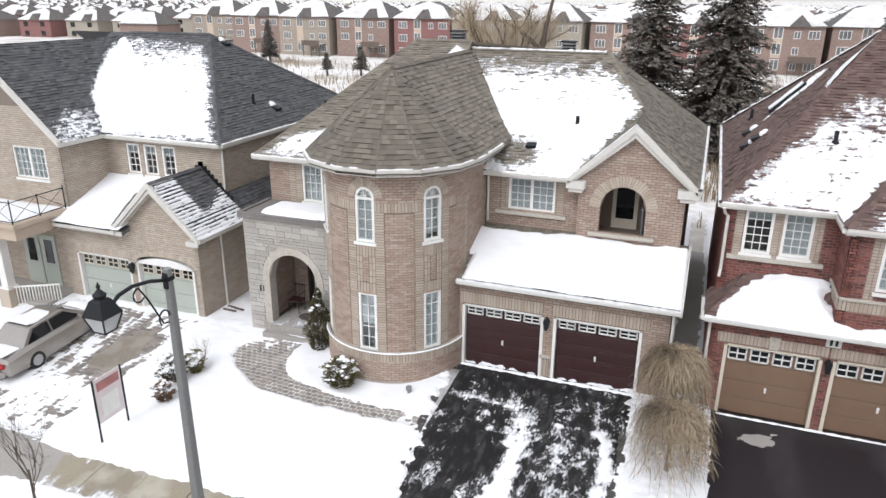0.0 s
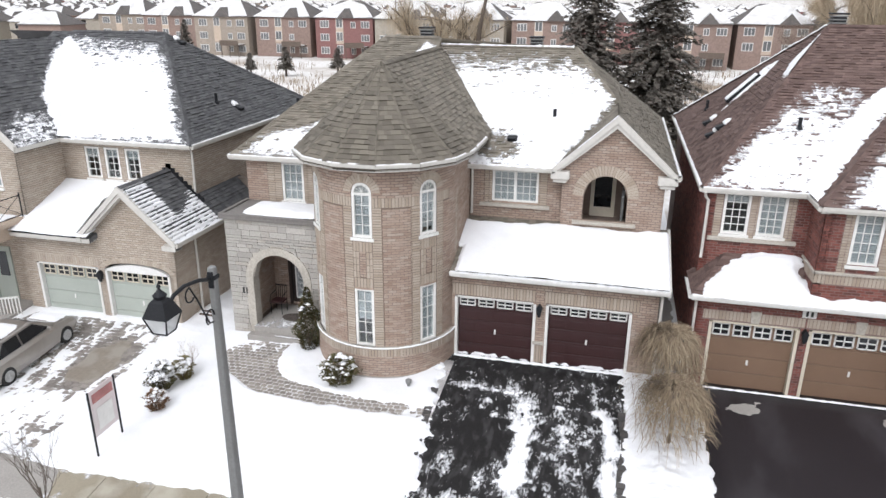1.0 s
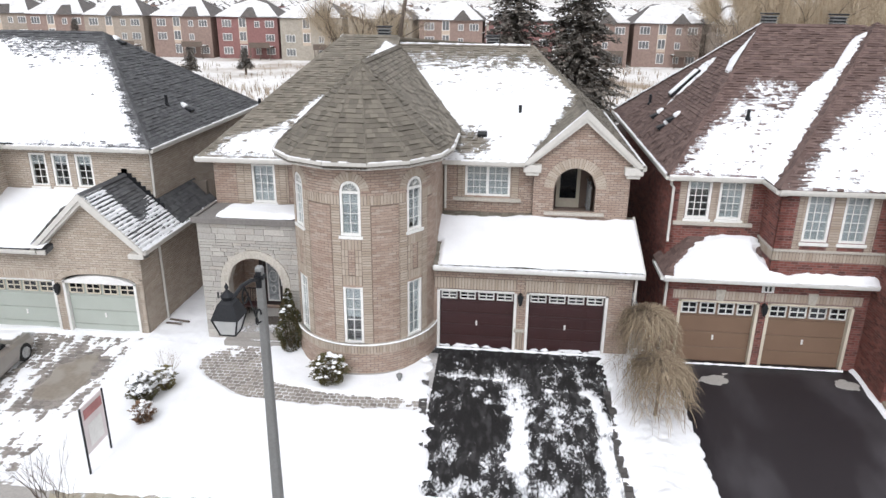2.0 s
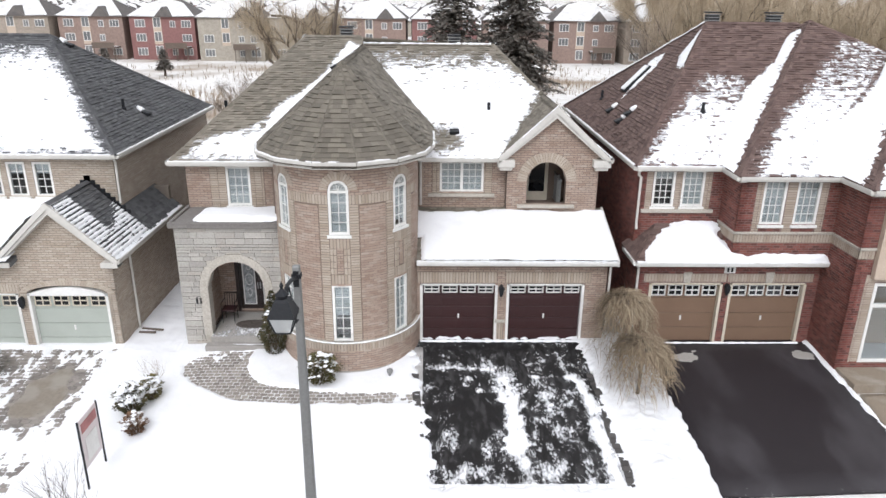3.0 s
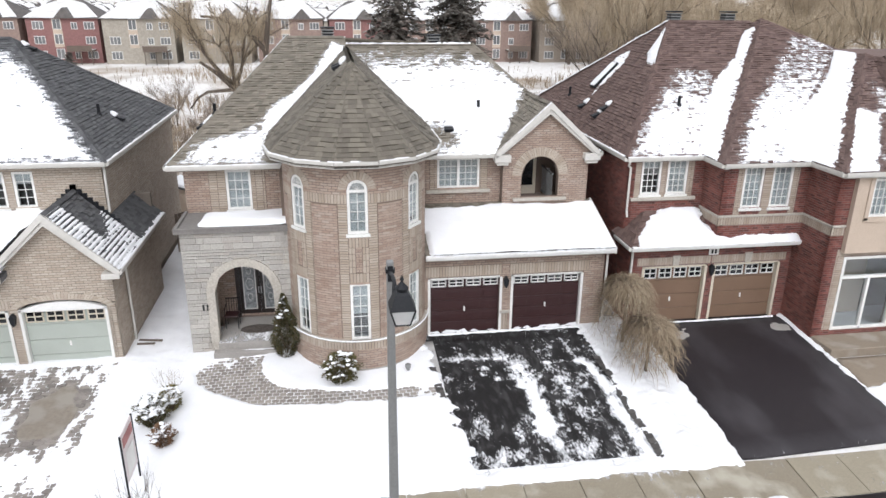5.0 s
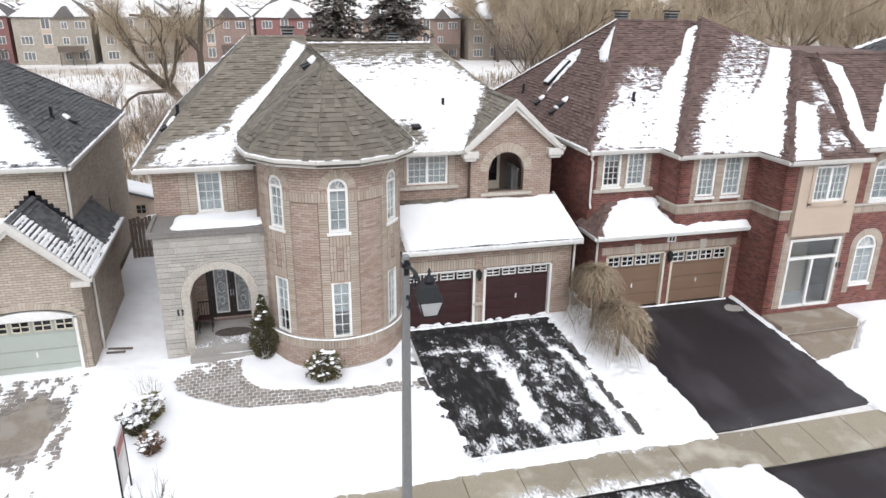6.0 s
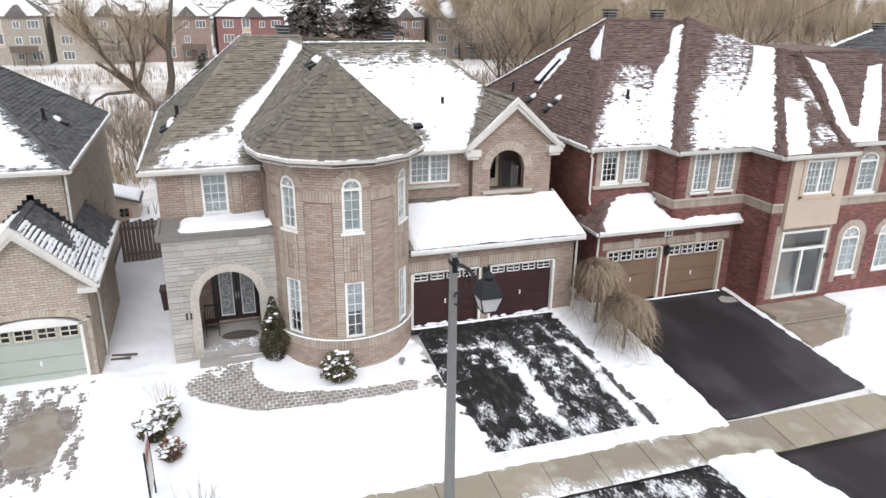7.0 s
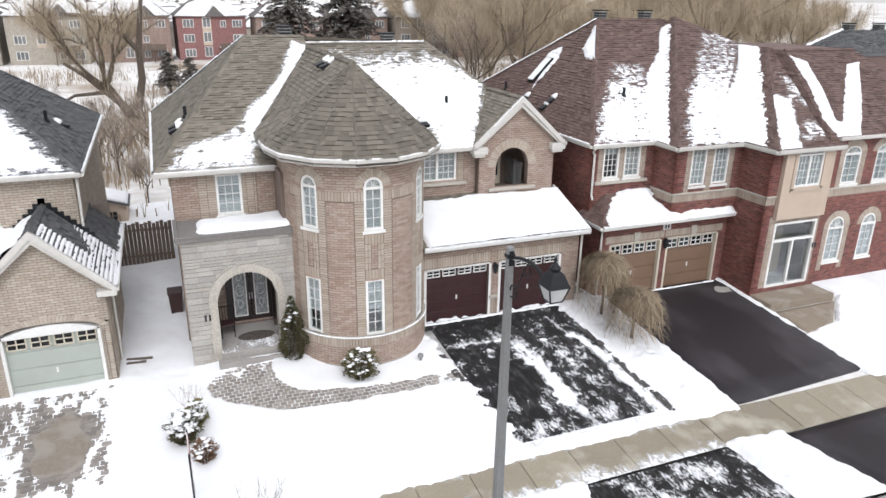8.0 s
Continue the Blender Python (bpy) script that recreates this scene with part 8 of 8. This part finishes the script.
def bare_tree(name, label, seed, h, twig, twig_n, droop, lean=(0.1, 0.0), girth=0.28, depth=3):
    """A leafless tree at the origin: forking limbs and a haze of fine twigs."""
    r = random.Random(seed)
    tree = thing(name, label, "tree", "bare trees behind the houses")
    s = Shape()
    s.tube([(0, 0, -0.4), (lean[0] * h * 0.15, lean[1] * h * 0.15, h * 0.16), (lean[0] * h * 0.35, lean[1] * h * 0.3, h * 0.34)], girth, 8, girth * 0.75)
    part("trunk", s, M_BARK, tree)
    s = Shape()
    top = Vector((lean[0] * h * 0.35, lean[1] * h * 0.3, h * 0.34))
    for i in range(5):
        a = i * 1.2566 + r.uniform(-0.4, 0.4)
        branching(s, top - Vector((0, 0, r.uniform(0, h * 0.08))), (math.cos(a), math.sin(a), r.uniform(0.5, 1.5)), h * 0.30, girth * 0.5, depth, r, 0.65, 0.1)
    part("branchwork", s, M_BARK, tree, kind="stuff")
    ends = s.v[::5]
    s = Shape()
    for i in range(twig_n):
        c = Vector(r.choice(ends)) + Vector((r.gauss(0, 0.35), r.gauss(0, 0.35), r.gauss(0, 0.3)))
        a = r.uniform(0, 6.2832)
        length = r.uniform(0.4, 1.05) * h / 12
        d = Vector((math.cos(a), math.sin(a), r.uniform(-0.2, 0.9)))
        pts = [c, c + d * length * 0.45, c + d * length * 0.8 - Vector((0, 0, droop * length * 0.45)), c + d * length * 0.95 - Vector((0, 0, droop * length * 1.3))]
        s.ribbon(pts, r.uniform(0.006, 0.013), (math.sin(a), -math.cos(a), 0.2))
    part("crown", s, twig, tree, kind="stuff")
    return tree


gold = bare_tree("willow", "bare golden willow with a haze of fine hanging twigs", 21, 14.0, M_WILLOW, 12000, 1.0)
gold.matrix_basis = pose(30, 80, gzf(30, 80))
gold2 = bare_tree("willow", "bare golden willow with a haze of fine hanging twigs", 22, 15.0, M_WILLOW, 12000, 1.0, (-0.1, 0.05))
gold2.matrix_basis = pose(44, 95, gzf(44, 95))
brown = bare_tree("bare_tree", "bare grey-brown tree with upright twigs", 23, 11.0, M_TWIG_DK, 7000, 0.1, (0.02, 0.02), 0.16)
brown.matrix_basis = pose(16, 66, gzf(16, 66))
r = random.Random(33)
for i in range(44):
    x, y = r.uniform(10, 120), r.uniform(66, 150)
    x = max(x, 6 + y * 0.23)
    src = (gold, gold2, gold, brown)[(i * 7 + i // 3) % 4]
    k = r.uniform(0.75, 1.2)
    copy_thing(src, pose(x, y, gzf(x, y), 0, 0, r.uniform(0, 360)) @ Matrix.Diagonal((k, k, k, 1)))
for x, y, k in ((-16, 60, 0.4), (-20.5, 44, 0.36), (-15.8, 40, 0.3), (-17.5, 47, 0.4), (-23, 58, 0.4), (-13, 50, 0.35), (-18.8, 52, 0.4), (-10, 66, 0.4), (13, 60, 0.45), (22, 58, 0.7), (-18, 56, 0.45), (-14.5, 46, 0.4), (-12, 56, 0.45), (-20, 38.5, 0.3), (9, 62, 0.35), (-24, 66, 0.45), (6, 75, 0.5)):
    copy_thing(brown, pose(x, y, gzf(x, y), 0, 0, x * 50) @ Matrix.Diagonal((k, k, k, 1)))
old = bare_tree("old_willow", "old leaning willow with thick twisted bare limbs", 27, 12.5, M_WILLOW, 8000, 1.0, (-0.55, 0.0), 0.42, 3)
old.matrix_basis = pose(-16.6, 69.7, gzf(-16, 69.7))
s = Shape()
for (x0, z0), (x1, z1), (x2, z2), rr in (((0, 0.5), (-2.5, 3.5), (-5.5, 6.0), 0.35), ((-2.5, 3.4), (-5.0, 3.2), (-6.8, 1.6), 0.2), ((0.2, 2.0), (0.8, 7.0), (1.6, 12.0), 0.38), ((0.8, 7.0), (-1.8, 9.4), (-5.0, 10.2), 0.26), ((-1.8, 9.4), (-3.6, 7.6), (-6.0, 8.0), 0.16)):
    s.tube([(x0, 0, z0), ((x0 + x1) / 2 + 0.3, 0.2, (z0 + z1) / 2), (x1, 0, z1), ((x1 + x2) / 2, -0.3, (z1 + z2) / 2 + 0.3), (x2, 0.2, z2)], rr, 8, rr * 0.4)
part("great_limb", s, M_BARK, old, kind="stuff")

# dry reeds and brush over the marsh: uncountable
r = random.Random(41)
s = Shape()
made = 0
while made < 12000:
    x, y = r.uniform(-110, 70), r.uniform(37, 132)
    if made % 3 == 0:
        x, y = r.uniform(-26, 14), r.uniform(44, 68)
    patch = float(fbm(np.array(x / 14.0), np.array(y / 9.0), 77))
    if patch < r.uniform(-0.25, 0.35) - 0.45 * (made % 3 == 0) or abs(x) > 30 + y * 0.75:
        continue
    made += 1
    h = r.uniform(0.5, 1.5) * (1.3 if patch > 0.2 else 0.8)
    a = r.uniform(0, 6.2832)
    z = gzf(x, y)
    for k in range(3):
        b = a + k * 2.1
        top = (x + 0.35 * h * math.cos(b) * r.random(), y + 0.35 * h * math.sin(b), z + h * r.uniform(0.6, 1))
        s.ribbon([(x, y, z - 0.1), ((x + top[0]) / 2, (y + top[1]) / 2, z + h * 0.55), top], r.uniform(0.015, 0.04), (math.cos(b + 1.5), math.sin(b + 1.5), 0))
me = bpy.data.meshes.new("brush")
me.from_pydata(s.v, [], s.f)
me.materials.append(M_REED)
tagged(new("brush", me), "dry brown reeds and brush standing in the snow", "brush", kind="stuff")

# ---- rows of houses beyond the marsh ----
def far_house(colour, seed, floors=3, w=13.0, d=11.0, detail=True, panes=True):
    """A house of the rows beyond: walls, hipped roof with a gable, windows, snow on the slopes."""
    r = random.Random(seed)
    eave = 2.75 * floors
    top = thing("far_house", {"red": "red", "brown": "brown", "tan": "tan", "buff": "buff"}[colour] + " brick house with a snowy hipped roof far off", "house", "houses beyond the marsh")
    s = Shape()
    s.box(-w / 2, w / 2, 0, d, -1, eave)
    body = part("wall", s, M_FAR[colour], top)
    rise, inset = 3.6, 4.2
    A, B, C, D = (-w / 2 - 0.4, -0.4, eave), (w / 2 + 0.4, -0.4, eave), (w / 2 + 0.4, d + 0.4, eave), (-w / 2 - 0.4, d + 0.4, eave)
    E, F = (-w / 2 + inset, d / 2, eave + rise), (w / 2 - inset, d / 2, eave + rise)
    s = Shape()
    s.v, s.f = [A, B, C, D, E, F], [(0, 1, 5, 4), (1, 2, 5), (2, 3, 4, 5), (3, 0, 4), (3, 2, 1, 0)]
    roof = part("roof", s, M_FAR_ROOF, top)
    gx = r.choice((-2.6, 2.4, 0.6))
    s = Shape()
    s.v = [(gx - 1.9, -0.6, eave), (gx + 1.9, -0.6, eave), (gx, -0.6, eave + 2.0), (gx, d * 0.28, eave + 2.0)]
    s.f = [(0, 1, 2), (1, 3, 2), (0, 2, 3)]
    part("gable", s, M_FAR_ROOF, roof)
    s = Shape()
    def up(p, k):
        return (p[0], p[1] - 0.05 * k, p[2] + 0.09)
    def mixp(p, q, t):
        return tuple(a + (b - a) * t for a, b in zip(p, q))
    cut = r.uniform(0.7, 0.97)
    lo = r.uniform(0.0, 0.15)
    s.poly([up(mixp(A, E, 0.02), 1), up(mixp(A, B, 0.3), 1), up(mixp(A, B, 0.55 + lo), 1), up(mixp(B, F, 0.05), 1), up(mixp(B, F, cut), 1), up(mixp(E, F, 0.45), 1), up(mixp(A, E, cut * 0.9), 1)])
    s.poly([up(mixp(D, E, 0.05), -1), up(mixp(C, F, 0.05), -1), up(mixp(C, F, 0.9), -1), up(mixp(D, E, 0.9), -1)])
    part("roof_snow", s, M_FAR_SNOW, roof, kind="stuff")
    g = Shape()
    g.poly([(gx - 1.7, -0.62, eave + 0.28), (gx - 0.15, -0.62, eave + 1.95), (gx - 0.15, d * 0.26, eave + 2.05), (gx - 1.75, 0.9, eave + 0.4)])
    part("gable_snow", g, M_FAR_SNOW, roof, kind="stuff")
    if detail:
        for f in range(floors):
            for k, (cx, ww, hh) in enumerate(((-4.4, 2.0, 1.5), (-1.0, 1.5, 1.9), (2.1, 1.1, 1.3), (4.8, 1.9, 1.4))):
                if (f * 5 + k * 3 + seed) % 7 == 0:
                    continue
                z = f * 2.75 + 0.75
                s = Shape()
                s.box(cx - ww / 2, cx + ww / 2, -0.08, 0.02, z, z + hh)
                fr = part("window", s, M_WHITE, body)
                nn = 3 if ww > 1.6 else 2
                for j in range(nn):
                    s = Shape()
                    a = cx - ww / 2 + 0.10 + j * (ww - 0.1) / nn
                    s.box(a, a + (ww - 0.1) / nn - 0.10, -0.11, -0.07, z + 0.1, z + hh - 0.1)
                    part("pane", s, M_FAR_PANE, fr)
        s = Shape()
        s.box(-1.85, -0.15, -0.06, 0.0, 2.9, eave - 0.3)
        part("bay_panel", s, M_STUCCO, body)
        s = Shape()
        s.box(1.0, 5.5, -3.0, 0.0, 2.3, 2.5)
        for x in (1.2, 3.2, 5.3):
            s.box(x, x + 0.15, -2.9, -2.75, -1, 2.3)
        s.box(1.0, 5.5, -3.0, -2.95, 2.5, 3.4)
        part("deck", s, M_WOOD, body)
        s = Shape()
        s.box(1.05, 5.45, -2.9, -0.05, 2.5, 2.58)
        part("deck_snow", s, M_FAR_SNOW, body, kind="stuff")
    else:
        for f in range(2 if panes else 0):
            for cx in (-3.4, 3.0):
                s = Shape()
                s.box(cx - 0.8, cx + 0.8, -0.08, 0.02, f * 2.75 + 0.9, f * 2.75 + 2.3)
                part("window", s, M_DARKGLASS, body)
    return top


near_kind = {}
order = ["tan", "brown", "buff", "tan", "brown", "tan", "brown", "red", "buff", "buff", "brown", "red", "brown", "brown", "tan", "red", "brown", "buff"]
r = random.Random(51)
for i, c in enumerate(order):
    if i < 3:
        continue
    x = -60.5 + (i - 7) * 14.3
    y = 146 + r.uniform(-2.5, 2.5) + (0.16 * max(0, -75 - x))
    m = pose(x, y, -1.6, 0, 0, r.uniform(-3, 3))
    if c in near_kind:
        copy_thing(near_kind[c], m)
    else:
        near_kind[c] = far_house(c, 3 + i)
        near_kind[c].matrix_basis = m
far_kind = []
for i, c in enumerate(("brown", "tan", "red", "buff", "brown")):
    far_kind.append(far_house(c, 60 + i, 2, 12.0, 11.0, False))
for i, c in enumerate(("brown", "tan", "red", "buff", "brown")):
    far_kind.append(far_house(c, 70 + i, 2, 12.0, 11.0, False, False))
first = set()
for row, y in enumerate((176, 214, 250, 296, 345, 405, 480, 570, 690, 850)):
    left, right = y * 1.35 + 20, y * 0.45
    step = 15.5 if row < 5 else 19 + 4 * (row - 5)
    x = -left + r.uniform(0, 10)
    while x < right:
        k = r.randrange(5) + (5 if row > 3 else 0)
        m = pose(x, y + r.uniform(-4, 4), -1.6 - 0.003 * y, 0, 0, r.choice((0, 180, 0)) + r.uniform(-8, 8))
        if k not in first:
            first.add(k)
            far_kind[k].matrix_basis = m
        else:
            copy_thing(far_kind[k], m)
        x += step * r.uniform(0.9, 1.15)

# ---- single pieces: bricks of the turret, porch stones, walkway pavers ----
brick_mesh = unit_block("brick", M_PINK_OB, 0.03)
for a0, a1, c0, c1 in single:
    um, vm = (a0 + a1) / 2, (c0 + c1) / 2
    ang = um / TR
    piece("brick", brick_mesh, tw, Matrix.Translation(PT(um, vm, 0.0)) @ pose(0, 0, 0, 0, 0, math.degrees(ang)) @ Matrix.Diagonal((a1 - a0 - 0.012, 0.022, c1 - c0 - 0.012, 1)))
stone_mesh = unit_block("stone", M_STONE, 0.03)
r = random.Random(71)
z, row = -0.3, 0
while z < 4.15:
    h = min(r.choice((0.10, 0.13, 0.16, 0.16, 0.21)), 4.19 - z)
    if h < 0.06:
        break
    x = -14.5
    while x < -11.06:
        wd = min(r.uniform(0.22, 0.75), -11.04 - x)
        a, b = x, x + wd
        x += wd
        zm = z + h / 2
        if 0.2 < zm < 2.08:
            half = PRR + 0.26
        elif zm >= 2.08 and zm - 2.08 < PRR + 0.26:
            half = math.sqrt((PRR + 0.26) ** 2 - (zm - 2.08) ** 2)
        elif zm <= 0.2:
            half = PRR + 0.15
        else:
            half = 0
        spans = [(a, b)] if not half else [(a, min(b, PC - half)), (max(a, PC + half), b)]
        for p, q in spans:
            if q - p > 0.05:
                piece("stone", stone_mesh, pw, Matrix.Translation((0.5 * (p + q), 19.47 - r.uniform(0.0, 0.012), zm)) @ Matrix.Diagonal((q - p - 0.012, 0.06, h - 0.012, 1)))
    z += h
walkway = thing("walkway", "curved walkway of grey-brown cobble pavers dusted with snow", "walkway", kind="structure")
paver_mesh = unit_block("paver", M_PAVER, 0.12)
lay = []
for j in range(-2, 26):
    for i in range(0, 60):
        x = -14.5 + i * 0.215 + (j % 2) * 0.105
        y = 15.9 + j * 0.165
        wx, wy = x, y + 0.10 * math.sin(x * 0.8)
        if float(inside(np.array(wx), np.array(wy), COBBLE)) > 0.02:
            lay.append((wx, wy))
lay.sort(key=lambda p: p[1] + 0.2 * abs(p[0] + 11))
rest = Shape()
for k, (x, y) in enumerate(lay):
    zc = gzf(x, y) + 0.005 + r.uniform(-0.006, 0.006)
    wd, dp = 0.195 * r.uniform(0.88, 1.0), 0.146 * r.uniform(0.9, 1.0)
    if k < 300:
        piece("paver", paver_mesh, walkway, pose(x, y, zc, 0, 0, r.uniform(-6, 6)) @ Matrix.Diagonal((wd, dp, 0.07, 1)))
    else:
        rest.hexa([(x - wd / 2, y - dp / 2, zc - 0.03), (x + wd / 2, y - dp / 2, zc - 0.03), (x + wd / 2, y + dp / 2, zc - 0.03), (x - wd / 2, y + dp / 2, zc - 0.03)], [(x - wd * 0.46, y - dp * 0.44, zc + 0.035), (x + wd * 0.46, y - dp * 0.44, zc + 0.035), (x + wd * 0.46, y + dp * 0.44, zc + 0.035), (x - wd * 0.46, y + dp * 0.44, zc + 0.035)])
if rest.f:
    part("paver_field", rest, M_PAVER_IS, walkway, kind="stuff")
bedx = [(-14.4, 15.8), (-6.4, 15.8), (-6.4, 19.2), (-14.4, 19.2)]
slab("walkway_bed", bedx, M_JOINT, "sand and snow filling the joints between the pavers", "walkway", lift=0.024, thick=0.05)
drive_pavers = Shape()
for j in range(37):
    for i in range(21):
        x, y = -23.0 + i * 0.3 + (j % 2) * 0.15, 12.3 + j * 0.2
        if x + 0.29 > -16.75:
            continue
        zc = gzf(x + 0.14, y + 0.09) + r.uniform(-0.004, 0.004)
        drive_pavers.hexa([(x, y, zc - 0.03), (x + 0.285, y, zc - 0.03), (x + 0.285, y + 0.185, zc - 0.03), (x, y + 0.185, zc - 0.03)], [(x + 0.01, y + 0.01, zc + 0.03), (x + 0.275, y + 0.01, zc + 0.03), (x + 0.275, y + 0.175, zc + 0.03), (x + 0.01, y + 0.175, zc + 0.03)])
tagged(part("paver_field", drive_pavers, M_PAVER_IS), "grey pavers of the drive between snow streaks", "pavers", kind="stuff")
# edging setts along the drive of the turreted house
sett_mesh = unit_block("sett", M_SETT, 0.08)
for i in range(23):
    y = 12.55 + i * 0.225
    x = -0.95 + 0.05 * math.sin(i * 0.5)
    piece("sett", sett_mesh, drive, pose(x, y, gzf(x, y) + 0.02, 4.8, 0, r.uniform(-5, 5)) @ Matrix.Diagonal((0.24 * r.uniform(0.85, 1), 0.20, 0.09, 1)))
    if i > 1:
        x = -6.28 - 0.10 * (y - 12.5) ** 0.8
        piece("sett", sett_mesh, drive, pose(x, y, gzf(x, y) + 0.02, 4.8, 0, r.uniform(-5, 5)) @ Matrix.Diagonal((0.24, 0.20, 0.09, 1)))
